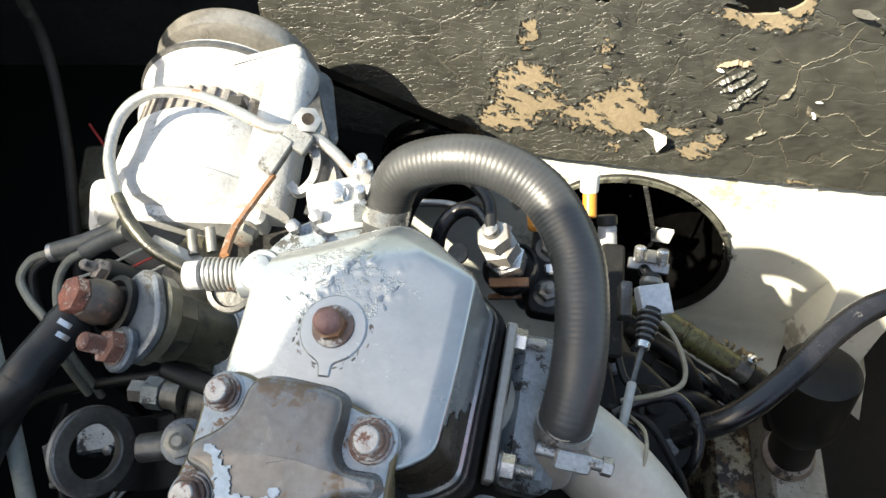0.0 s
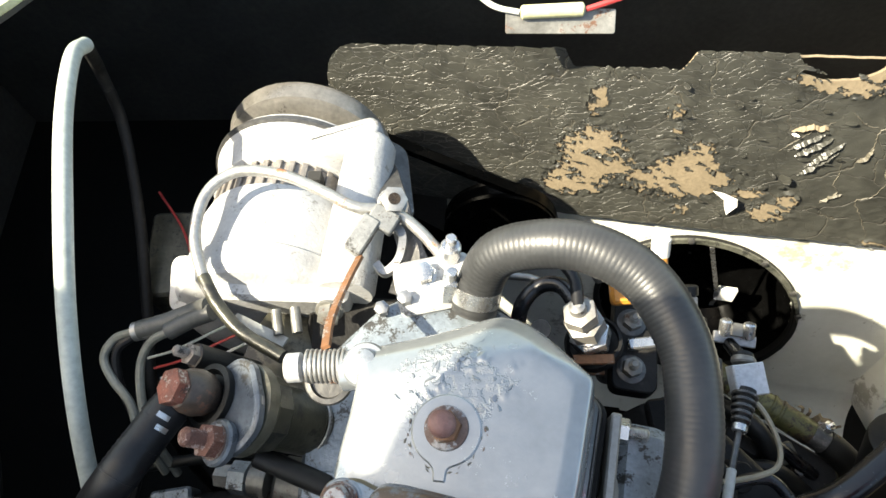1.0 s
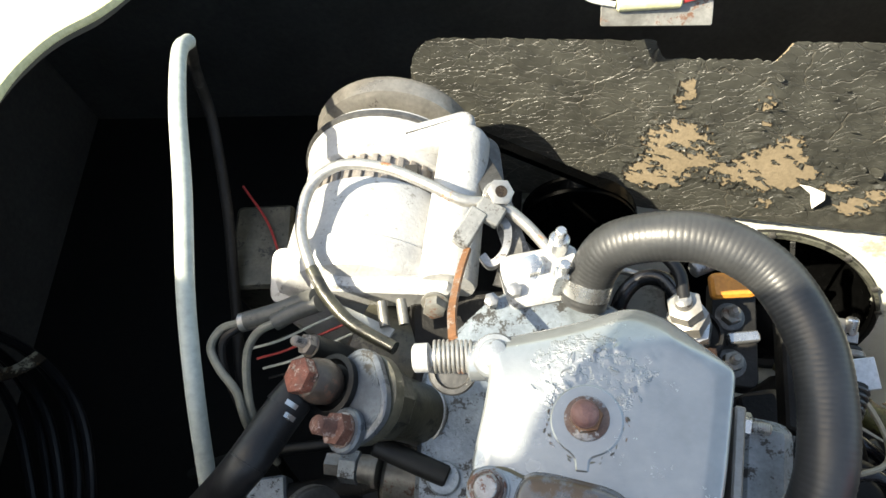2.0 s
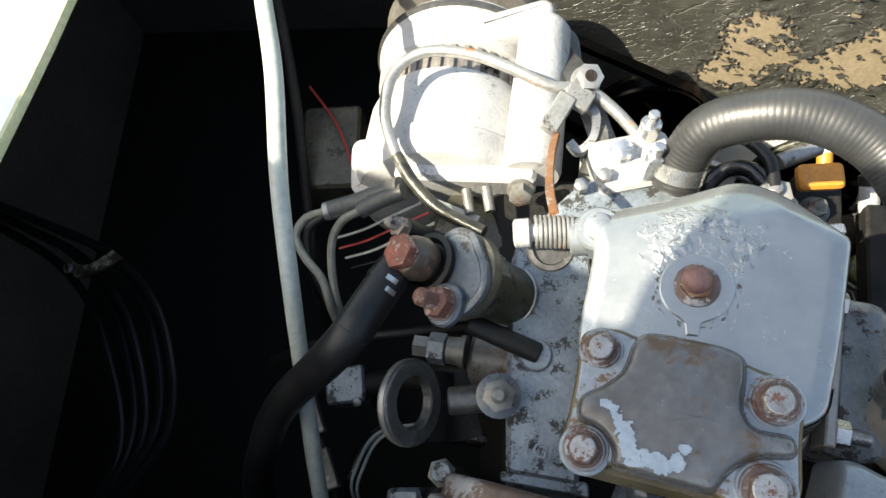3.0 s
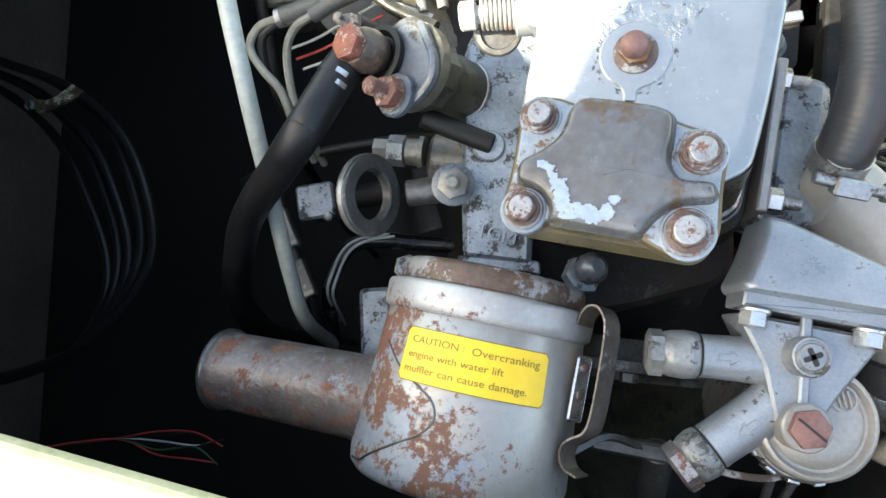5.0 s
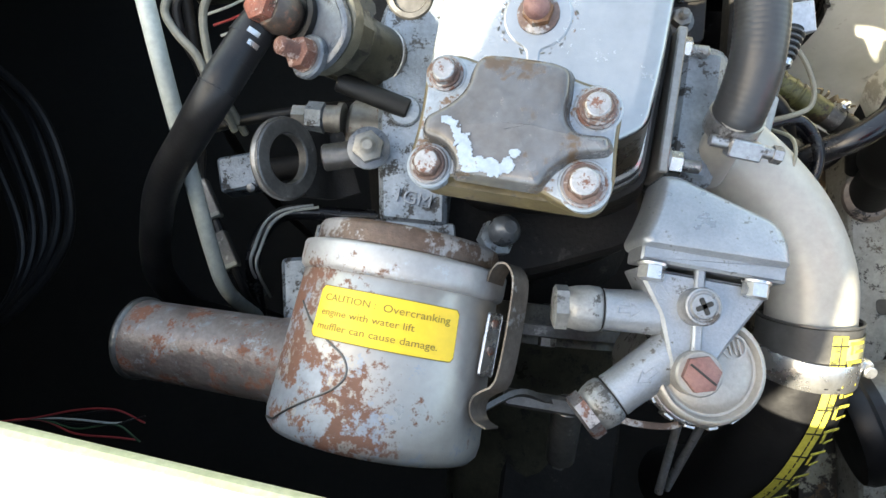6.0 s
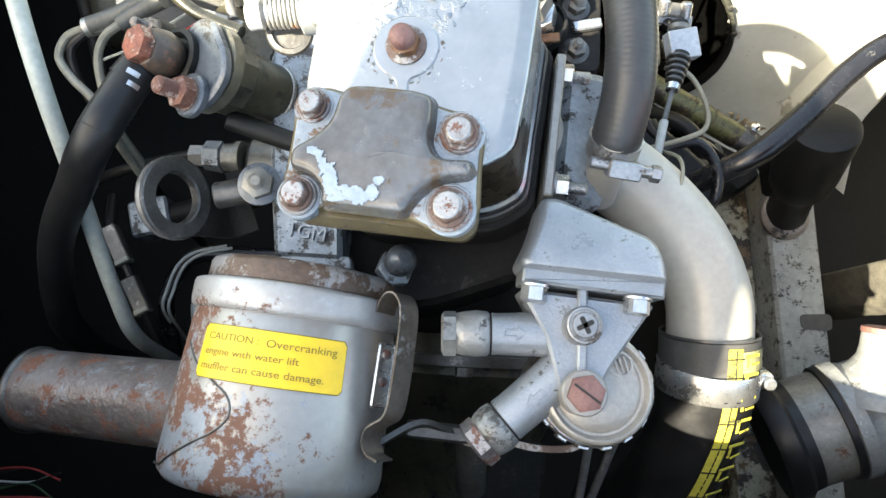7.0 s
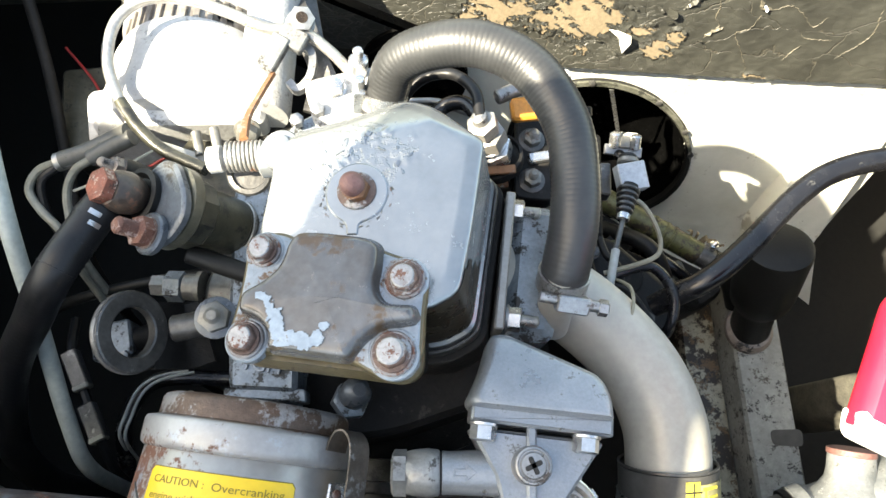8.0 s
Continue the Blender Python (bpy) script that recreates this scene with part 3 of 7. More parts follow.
# board with peeling paint across the far side
PN = V((0.17, 1.0, -0.33)).normalized()
P0 = V((0.048, 0.366, 0.113))
PX = (V((1, -0.17, 0))).normalized()
PY = PN.cross(PX) * -1
if PY.z < 0:
    PY = -PY


def on_board(u, v, h=0.0):
    return P0 + PX * u + PY * v - PN * h


board = thing("painted_board", on_board(0.1, 0.0), "plywood board with cracked and peeling black paint", "board")
u0, u1, v0 = -0.221, 0.60, -0.0400


def board_top(u):
    """Height of the sawn top edge: a gentle rise, a rounded end and a notch."""
    v = 0.1515 + 0.105 * (u + 0.05)
    if u < u0 + 0.030:
        v -= 0.030 * (1 - math.sqrt(max(0.0, 1 - ((u0 + 0.030 - u) / 0.030) ** 2)))
    v += 0.0012 * noise.noise(V((u * 70, 3, 0)))
    lo_, hi_ = -0.014, 0.088
    k = min((u - lo_) / 0.010, (hi_ - u) / 0.007, 1.0)
    if k > 0:
        v -= (0.0165 + 0.0015 * noise.noise(V((u * 160, 8, 0)))) * (k ** 0.7)
    return v


def board_low(u):
    """Height of the lower edge, rising a little along the board."""
    d = u - 0.083
    return -0.0255 + 0.035 * d + 0.065 * d * d + 0.0005 * noise.noise(V((u * 90, 1, 4)))


HU, HV, HA, HB = 0.196, 0.177, 0.034, 0.017


def hole_half(u):
    """Half height of the torn hole at u, nothing outside it."""
    q = 1 - ((u - HU) / HA) ** 2
    return HB * math.sqrt(q) * (1 + 0.16 * noise.noise(V((u * 120, 2, 2)))) if q > 0 else 0.0


bm = bmesh.new()
nb = 300
low_, high_ = [], []
for i in range(nb + 1):
    u = u0 + (u1 - u0) * i / nb
    top = board_top(u) - 0.0035
    mid = min(HV, top - 0.004)
    w = hole_half(u)
    for band_, a, b in ((low_, board_low(u), max(board_low(u), mid - w)), (high_, min(mid + w, top - 0.0005), top)):
        band_.append([bm.verts.new(on_board(u, v, h)) for v, h in ((a, -0.003), (a, 0.0), (b, 0.0), (b, -0.003))])
for band_ in (low_, high_):
    skin(bm, band_)
part("plywood", bm, tan_wood, board, "bare tan plywood under the paint")

# bare patches: centre along and up the board, radii, weight
BARE = [(0.027, 0.048, 0.027, 0.029, 1.05), (0.012, 0.018, 0.024, 0.016, 0.95), (0.006, 0.058, 0.016, 0.014, 0.8), (0.024, 0.074, 0.012, 0.012, 0.9), (0.019, 0.112, 0.008, 0.017, 0.85),
        (0.052, 0.046, 0.016, 0.010, 0.75), (0.108, 0.039, 0.031, 0.023, 1.05), (0.118, 0.066, 0.013, 0.015, 0.9), (0.078, 0.030, 0.018, 0.013, 0.85), (0.086, 0.108, 0.009, 0.008, 0.75),
        (0.092, 0.090, 0.007, 0.006, 0.6), (0.140, 0.040, 0.018, 0.010, 0.85), (0.197, 0.012, 0.017, 0.010, 1.0), (0.170, 0.028, 0.014, 0.008, 0.8), (0.207, 0.024, 0.010, 0.010, 0.85),
        (0.200, 0.152, 0.034, 0.009, 1.0), (0.223, 0.166, 0.012, 0.012, 0.9), (0.075, 0.020, 0.05, 0.008, 0.52), (0.118, -0.002, 0.012, 0.008, 0.7), (0.30, -0.012, 0.02, 0.005, 0.7)]
def bare(u, v):
    s = 0.0
    for cu, cv, ru, rv, w in BARE:
        q = ((u - cu) / ru) ** 2 + ((v - cv) / rv) ** 2
        s = max(s, w * math.exp(-q * 0.6))
    n1 = noise.fractal(V((u * 60, v * 75, 0.3)), 0.7, 2.2, 6)
    n2 = noise.noise(V((u * 260, v * 300, 4.0)))
    n3 = noise.cell(V((u * 190 + n2, v * 260 + n1, 2.0)))
    if noise.cell(V((u * 165 + 1.5 * n2, v * 230 + n1, 7.0))) > 0.72:
        s -= 0.62
    return s + 0.26 * n1 * (0.30 + s) + 0.10 * n2 - (0.50 if n3 > 0.50 else 0.0) * (1.10 - s)


bm = bmesh.new()
cell = 0.0017
nu, nv = int((u1 - u0) / cell), int((0.24 - v0) / cell)
grid = {}


def paint_vert(i, j):
    if (i, j) not in grid:
        u, v = u0 + i * cell, v0 + j * cell
        v = max(min(v, board_top(u) + 0.0004), board_low(u) - 0.0003)
        b = bare(u, v)
        curl = 0.0026 * max(0.0, min(1.0, (b - 0.25) / 0.2)) * (0.3 + abs(noise.noise(V((u * 90, v * 90, 9)))))
        h = 0.0008 + curl + 0.0004 * noise.noise(V((u * 130, v * 200, 1)))
        grid[(i, j)] = bm.verts.new(on_board(u + 0.0005 * noise.noise(V((i, j, 0.5))), v + 0.0005 * noise.noise(V((i, j, 7.5))), h))
    return grid[(i, j)]


for i in range(nu):
    for j in range(nv):
        if board_low(u0 + (i + 0.5) * cell) < v0 + (j + 0.7) * cell and v0 + (j + 0.3) * cell < board_top(u0 + (i + 0.5) * cell) and abs(v0 + (j + 0.5) * cell - HV) > hole_half(u0 + (i + 0.5) * cell) and bare(u0 + (i + 0.5) * cell, v0 + (j + 0.5) * cell) < 0.47:
            bm.faces.new([paint_vert(i + a, j + b) for a, b in ((0, 0), (1, 0), (1, 1), (0, 1))])
part("paint_layer", bm, black_paint, board, "cracked black paint lifting in flakes", smooth=60)


def flake(u, v, w, h, turn, lift, mat, name="paint_flake"):
    bm = bmesh.new()
    top, low = [], []
    for k in range(9):
        a = 2 * math.pi * k / 9
        rr = 0.75 + 0.35 * noise.noise(V((u * 300, k, turn)))
        x, y = rr * w * math.cos(a), rr * h * math.sin(a)
        x, y = x * math.cos(turn) - y * math.sin(turn), x * math.sin(turn) + y * math.cos(turn)
        z = 0.002 + lift * (0.5 + 0.5 * math.cos(a))
        top.append(bm.verts.new(on_board(u + x, v + y, z)))
        low.append(bm.verts.new(on_board(u + x, v + y, z - 0.0006)))
    skin(bm, [low, top])
    bm.faces.new(top)
    bm.faces.new(low)
    return part(name, bm, mat, board)


bm = bmesh.new()
curl = [(0.141, 0.0285, 0.003), (0.150, 0.0300, 0.006), (0.1625, 0.0275, 0.009), (0.1645, 0.0200, 0.010), (0.1605, 0.0030, 0.004), (0.1555, 0.0130, 0.005), (0.1530, 0.0205, 0.004)]
tops_ = [bm.verts.new(on_board(u, v, h + 0.0006)) for u, v, h in curl]
lows_ = [bm.verts.new(on_board(u, v, h)) for u, v, h in curl]
skin(bm, [lows_, tops_])
bm.faces.new(tops_)
bm.faces.new(lows_)
part("paint_flake", bm, hatch_white, board, "white underside of a curled paint flake", smooth=10)
for k in range(30):
    u = random.uniform(0.04, 0.24)
    v = random.uniform(0.0, 0.14)
    flake(u, v, random.uniform(0.002, 0.006), random.uniform(0.001, 0.003), random.uniform(-0.6, 0.9), random.uniform(0.001, 0.004), black_paint)


def ridge(pts, w, h, mat, name="crack"):
    """A lifted, broken crack edge running over the board, tapered to both ends."""
    pa = even(spline([V((u, v, 0)) for u, v in pts], 6), 0.0016)
    bm = bmesh.new()
    loops = []
    n = len(pa)
    for i, p in enumerate(pa):
        t = (pa[min(i + 1, n - 1)] - pa[max(i - 1, 0)]).normalized()
        s = V((-t.y, t.x, 0))
        q = p + s * 0.0016 * noise.noise(V((p.x * 400, p.y * 400, 1)))
        k = min(1.0, 4 * i / n + 0.15, 4 * (n - 1 - i) / n + 0.15) * (0.65 + 0.7 * abs(noise.noise(V((p.x * 250, p.y * 250, 5)))))
        c = noise.noise(V((p.x * 150, p.y * 150, 8)))
        sec = [q - s * w * k, q + s * w * k * c * 0.6, q + s * w * k]
        loops.append([bm.verts.new(on_board(a.x, a.y, z)) for a, z in zip(sec, (0.0008, 0.0010 + h * k, 0.0008))])
    for a, b in zip(loops, loops[1:]):
        for m in range(3):
            bm.faces.new((a[m], a[(m + 1) % 3], b[(m + 1) % 3], b[m]))
    bm.faces.new(loops[0])
    bm.faces.new(loops[-1])
    part(name, bm, mat, board, smooth=20)


for pts in ([(0.280, 0.157), (0.277, 0.139), (0.288, 0.126), (0.303, 0.122), (0.320, 0.097)], [(0.277, 0.140), (0.267, 0.126), (0.250, 0.1135), (0.252, 0.097), (0.250, 0.086)], [(0.260, 0.115), (0.279, 0.1015)],
            [(0.284, 0.0996), (0.285, 0.088), (0.276, 0.0805)], [(0.2325, 0.079), (0.238, 0.065), (0.238, 0.052), (0.245, 0.044), (0.235, 0.028)], [(0.279, 0.060), (0.274, 0.043), (0.263, 0.037), (0.276, 0.019), (0.292, -0.006)],
            [(0.278, 0.070), (0.288, 0.067), (0.302, 0.073), (0.318, 0.064), (0.332, 0.053), (0.341, 0.065)], [(0.321, 0.012), (0.327, 0.026), (0.3315, 0.032)], [(0.221, 0.129), (0.235, 0.118), (0.250, 0.115)],
            [(0.324, 0.047), (0.330, 0.040), (0.357, 0.040)], [(0.180, 0.079), (0.194, 0.098), (0.213, 0.117)], [(0.36, 0.09), (0.38, 0.10), (0.40, 0.085), (0.43, 0.09)], [(0.37, 0.02), (0.39, 0.05), (0.385, 0.08)]):
    ridge(pts, 0.00055, 0.0008, crack_edge)
for a, b in (((0.188, 0.083), (0.2105, 0.103)), ((0.195, 0.0775), (0.2195, 0.100)), ((0.207, 0.067), (0.230, 0.0975)), ((0.205, 0.057), (0.2285, 0.0865))):
    ridge([a, ((a[0] + b[0]) / 2 + 0.0005, (a[1] + b[1]) / 2), b], 0.0032, 0.0042, black_paint, "paint_rib")
ridge([(0.1835, 0.1024), (0.198, 0.108), (0.2114, 0.1084)], 0.0040, 0.0040, tan_wood, "paint_rib")
for u, v, w, h, turn, lift, m_ in ((0.2720, 0.1678, 0.010, 0.0045, 0.1, 0.008, plate_grey), (0.2783, 0.0825, 0.004, 0.0012, 0.5, 0.003, hatch_white),
                                   (0.1956, 0.0539, 0.006, 0.007, 0.3, 0.007, black_paint), (0.1870, 0.1010, 0.004, 0.002, 0.2, 0.004, hatch_white), (0.2790, 0.0690, 0.0035, 0.0018, -0.9, 0.004, hatch_white)):
    flake(u, v, w, h, turn, lift, m_)
ridge([(0.2530, 0.0950), (0.2515, 0.0850), (0.2455, 0.0790)], 0.0030, 0.0040, crack_edge, "paint_curl")
ridge([(0.2720, 0.0760), (0.2760, 0.0690), (0.2860, 0.0670)], 0.0028, 0.0040, crack_edge, "paint_curl")
ridge([(0.2350, 0.0310), (0.2428, 0.0376), (0.2500, 0.0420)], 0.0022, 0.0030, crack_edge, "paint_curl")
ridge([(0.2900, 0.1600), (0.2941, 0.1567), (0.2960, 0.1500)], 0.0024, 0.0030, black_paint, "paint_curl")

# white hull side below the board, turning into the bottom of the well, with a round opening in it
PORT_C = V((0.2202, 0.3019, -0.0542))
PORT_N = V((-0.1591, -0.9571, 0.2423)).normalized()
PORT_X = V((0.9865, -0.1640, 0.0))
PORT_Y = V((0.0397, 0.2391, 0.9702))
PORT_A = PORT_X * -0.838 + PORT_Y * -0.545
PORT_B = PORT_X * -0.545 + PORT_Y * 0.838


def port_edge(a, k=1.0, h=0.0):
    """Spot on the opening's edge at angle a, k times its size, h proud of the hull."""
    return PORT_C + (PORT_A * 0.1049 * math.cos(a) + PORT_B * 0.1309 * math.sin(a)) * k + PORT_N * h


def in_port(p):
    d = p - PORT_C
    return (d.dot(PORT_A) / 0.1049) ** 2 + (d.dot(PORT_B) / 0.1309) ** 2 < 0.985 and abs(d.dot(PORT_N)) < 0.03


bm = bmesh.new()
nx, ny = 250, 150
rows_ = []
for j in range(ny + 1):
    r_ = []
    for i in range(nx + 1):
        x = -0.06 + 0.75 * i / nx
        s = 0.47 * j / ny
        top_ = 0.0935 + 0.050 * (x - 0.1285)
        yb = 0.366 - 0.17 * (x - 0.048) + 0.33 * (top_ - 0.112)
        a = min(1.0, max(0.0, (s - 0.26) / 0.16))
        fall = min(s, 0.26) + 0.16 * (2 / math.pi) * math.sin(a * math.pi / 2)
        out = 0.16 * (2 / math.pi) * (1 - math.cos(a * math.pi / 2)) + max(0.0, s - 0.42)
        y = yb + 0.008 - out - 0.2532 * min(s, 0.28) + 0.0015 * noise.noise(V((x * 9, s * 9, 2)))
        z = top_ - fall + 0.0015 * noise.noise(V((x * 7, s * 7, 6)))
        r_.append(bm.verts.new((x, y, z)))
    rows_.append(r_)
for a, b in zip(rows_, rows_[1:]):
    for k in range(nx):
        mid_ = (a[k].co + b[k + 1].co) / 2
        if not in_port(mid_) and (mid_.x < 0.548 or mid_.z > 0.0) and mid_.z > (-0.250 if mid_.x < 0.45 else -0.19):
            bm.faces.new((a[k], a[k + 1], b[k + 1], b[k]))
ext = bmesh.ops.extrude_face_region(bm, geom=list(bm.faces))
bmesh.ops.translate(bm, verts=[v for v in ext["geom"] if isinstance(v, bmesh.types.BMVert)], vec=(0, 0.006, -0.006))
bmesh.ops.delete(bm, geom=[v for v in bm.verts if not v.link_faces], context='VERTS')
solo("hull_liner", bm, gelcoat, (0.3, 0.25, 0.02), "white moulded gelcoat hull side below the painted board", "hull liner", kind="structure")
top_k = [V(p) for p in ((0.4411, 0.2876, 0.0344), (0.4448, 0.2282, -0.0740), (0.4422, 0.2022, -0.1370), (0.4540, 0.1850, -0.1800), (0.5470, 0.1300, -0.2280), (0.5402, 0.1825, -0.1790), (0.5128, 0.1895, -0.1410), (0.5183, 0.2455, -0.0070), (0.5300, 0.2790, 0.0620))]
bm = bmesh.new()
base_k = [p - PORT_N * 0.055 + PORT_X * (-0.018 if k in (1, 2, 3) else 0.004 if k > 3 else 0.0) for k, p in enumerate(top_k)]
loops = [[bm.verts.new(p) for p in base_k], [bm.verts.new(p.lerp(q, 0.06)) for p, q in zip(top_k, base_k)], [bm.verts.new(p.lerp(V((0.49, 0.22, -0.09)), 0.02) + PORT_N * 0.0006) for p in top_k]]
skin(bm, loops)
bm.faces.new(loops[2])
solo("knee", bm, gelcoat, (0.46, 0.22, -0.1), "white painted structural knee standing against the hull side", "hull frame", kind="structure")

# ---- engine ----
engine = thing("engine", (-0.03, 0.08, -0.05), "small single-cylinder marine diesel engine in worn silver-grey paint", "engine")
UP = V((0, 0, 1))

blk = rounded([(-0.15, 0.20), (-0.135, -0.02), (-0.05, -0.03), (0.030, -0.01), (0.036, 0.10), (0.020, 0.150), (-0.020, 0.195)], 0.02, 4)
part("crankcase", stack(blk, [(0.02, -0.05), (0.02, 0.14), (0.0, 0.16), (0.0, 0.26), (-0.004, 0.264)]), block_dark, engine, "oily dark engine block")
head_o = rounded([(-0.134, 0.135, 0.015), (-0.085, 0.185, 0.02), (-0.02, 0.178, 0.02), (0.016, 0.135, 0.012), (0.018, 0.045, 0.012), (-0.010, 0.034, 0.010),
                  (-0.0940, 0.030, 0.006), (-0.0955, -0.0020, 0.004), (-0.1350, 0.0030, 0.004), (-0.136, 0.05, 0.01)], 0.012, 4)
head = part("cylinder_head", stack(head_o, [(0, 0.262), (0.0, 0.300), (-0.003, 0.304)]), head_grey, engine, "grimy blue-grey cylinder head casting")

# the rocker cover and all that is bolted to it lean a little: their own frame
LEAN_N = V((-0.175, 0.0, 1.0)).normalized()
TM = at_axis((-0.050, 0.085, 0.3940), (1, 0, 0.175), LEAN_N)


def dense(outline, step):
    """The same closed outline with points set evenly."""
    ring3 = [V((p.x, p.y, 0)) for p in outline]
    return [p.to_2d() for p in even(ring3 + ring3[:1], step)[:-1]]


RO = dense(rounded([(-0.0485, 0.0420, 0.008), (-0.0280, 0.0452, 0.010), (-0.0120, 0.0480, 0.010), (0.0060, 0.0525, 0.012), (0.0255, 0.0590, 0.014), (0.0425, 0.0475, 0.012),
                    (0.0662, 0.0205, 0.0035), (0.0560, -0.0250, 0.010), (0.0472, -0.0560, 0.006), (0.0300, -0.0640, 0.010), (-0.0480, -0.0560, 0.012), (-0.0545, -0.0250, 0.020), (-0.0475, 0.0050, 0.020), (-0.0440, 0.0240, 0.010)], 0.012, 5), 0.0016)


def crest(x):
    """Line along which the flat top breaks into the slope at the back."""
    return 0.0300 + 0.064 * (x + 0.023) if x < 0.0393 else 0.0340 - 0.485 * (x - 0.0393)


def top_height(x, y):
    """Relief of the cover's top: sloping back, lifted paint behind the boss."""
    d = y - crest(x)
    e = 0.0062 - 0.0038 * max(0.0, min(1.0, (x - 0.005) / 0.03))
    h = -0.30 * (math.sqrt(d * d + e * e) + d - 0.4 * e)
    q = V((x - 0.004, y - 0.006, 0))
    a = math.atan2(q.y, q.x)
    band_ = max(0.0, 1 - ((q.length - 0.0235 - 0.006 * math.sin(2.0 * a)) / 0.0095) ** 2) * max(0.0, min(1.0, 2.2 * math.sin(a) - 0.25))
    n_ = noise.noise(V((x * 330, y * 330, 2))) + 0.6 * noise.noise(V((x * 760, y * 760, 5)))
    patch_ = max(0.0, min(1.0, 0.35 + 1.4 * noise.noise(V((x * 110, y * 110, 8)))))
    return h + 0.0009 * band_ * patch_ * max(0.0, min(1.0, 0.5 + 1.6 * n_))


def cover_warp(p):
    k = max(0.0, min(1.0, (p.z + 0.030) / 0.020))
    p.z += k * top_height(p.x, p.y)
    d_ = max(0.0, min(1.0, (-p.y - 0.030) / 0.026))
    p.y -= d_ * 0.115 * max(0.0, -0.003 - p.z)
    return p


def on_cover(x, y, h=0.0):
    return TM @ V((x, y, h + top_height(x, y)))


sides = (("gasket", 0.0006, 0.0022, -0.0660, -0.0635, rubber, "black rubber gasket"), ("joint_plate", 0.0, 0.0034, -0.0740, -0.0662, steel_dark, ""),
         ("gasket", 0.0, 0.0022, -0.0780, -0.0735, block_dark, ""), ("head_flange", 0.0, 0.0062, -0.1050, -0.0785, block_dark, ""))
for nm_, g0, g1, za, zb, m_, lab_ in sides:
    part(nm_, stack(grown(RO, g1), [(-0.0006, za), (0, za + 0.0006), (0, zb - 0.0006), (-0.0006, zb)], m=TM, warp=cover_warp), m_, head, lab_)
levels_ = [(0.0014, -0.0630), (0.0016, -0.0600), (0.0, -0.0585), (0.0, -0.0048), (-0.0003, -0.0036), (-0.0010, -0.0027), (-0.0022, -0.0019), (-0.0022, -0.0013, 0.965), (-0.0022, -0.0007, 0.935), (-0.0022, -0.0002, 0.905)]
cover = part("rocker_cover", stack(RO, levels_ + [(-0.0022, 0.0, 0.885 - 0.0200 * k) for k in range(43)], m=TM, warp=cover_warp), peeling_silver, engine, "silver-painted rocker cover, paint peeling round its nut", smooth=42)
# keyhole-shaped washer plate and domed nut on top of the cover
UPL = LEAN_N
tab_o = [V((0.0158 * math.cos(a), 0.0158 * math.sin(a))) for a in [math.radians(-78 + 316 * k / 44) for k in range(45)]]
tab_o = [V((q.x + 0.0002, q.y - 0.0008)) for q in tab_o] + [V((-0.0063, -0.0162)), V((-0.0056, -0.0182)), V((-0.0056, -0.0222)), V((-0.0004, -0.0228)), V((0.0002, -0.0185)), V((0.0012, -0.0170))]
part("washer_plate", stack(dense(tab_o, 0.0012), [(0.0004, -0.0010), (0.0002, 0.0009), (-0.0005, 0.0014), (-0.0012, 0.0014)], m=TM), silver, cover, "silver-painted keyhole washer plate")
nut = bolt(cover, TM @ V((0.0004, 0.0000, 0.0024)), UPL, 0.0128, 0.0056, 0.0100, copper_red, rust_washer, turn=0.1)
part("dome", lathe(TM @ V((0.0000, 0.0004, 0.0074)), UPL, [(0, 0.0060), (0.0016, 0.0062), (0.0042, 0.0060), (0.0062, 0.0050), (0.0076, 0.0030), (0.0081, 0.0006)], 24), pink_rust, nut, "red-brown rusted dome of the nut")
# loose scabs of paint behind the boss and grime beside it
for k in range(16):
    a = random.uniform(0.2, 2.9)
    d = random.uniform(0.0180, 0.0300)
    cx0, cy0 = 0.004 + math.cos(a) * d, 0.004 + math.sin(a) * d
    l, w = random.uniform(0.0012, 0.0032), random.uniform(0.0007, 0.0016)
    t_ = random.uniform(0, 3.1)
    rise = random.uniform(0.0, 0.0007)
    bm = bmesh.new()
    rings_ = [[], [], []]
    for q in range(13):
        b = 2 * math.pi * q / 13
        g = 0.8 + 0.9 * noise.noise(V((k * 2.7, 1.3 * math.cos(b), 1.3 * math.sin(b))))
        for lv, (s_, h_) in enumerate(((1.0, -0.0004), (1.0, 0.0003), (0.72, 0.0006))):
            x_, y_ = l * g * math.cos(b) * s_, w * g * math.sin(b) * s_
            rings_[lv].append(bm.verts.new(on_cover(cx0 + x_ * math.cos(t_) - y_ * math.sin(t_), cy0 + x_ * math.sin(t_) + y_ * math.cos(t_), h_ + (rise * (0.5 + 0.5 * math.sin(b)) if lv else 0.0))))
    skin(bm, rings_)
    bm.faces.new(rings_[2])
    part("paint_scab", bm, silver if k % 4 else cover_grey, cover)
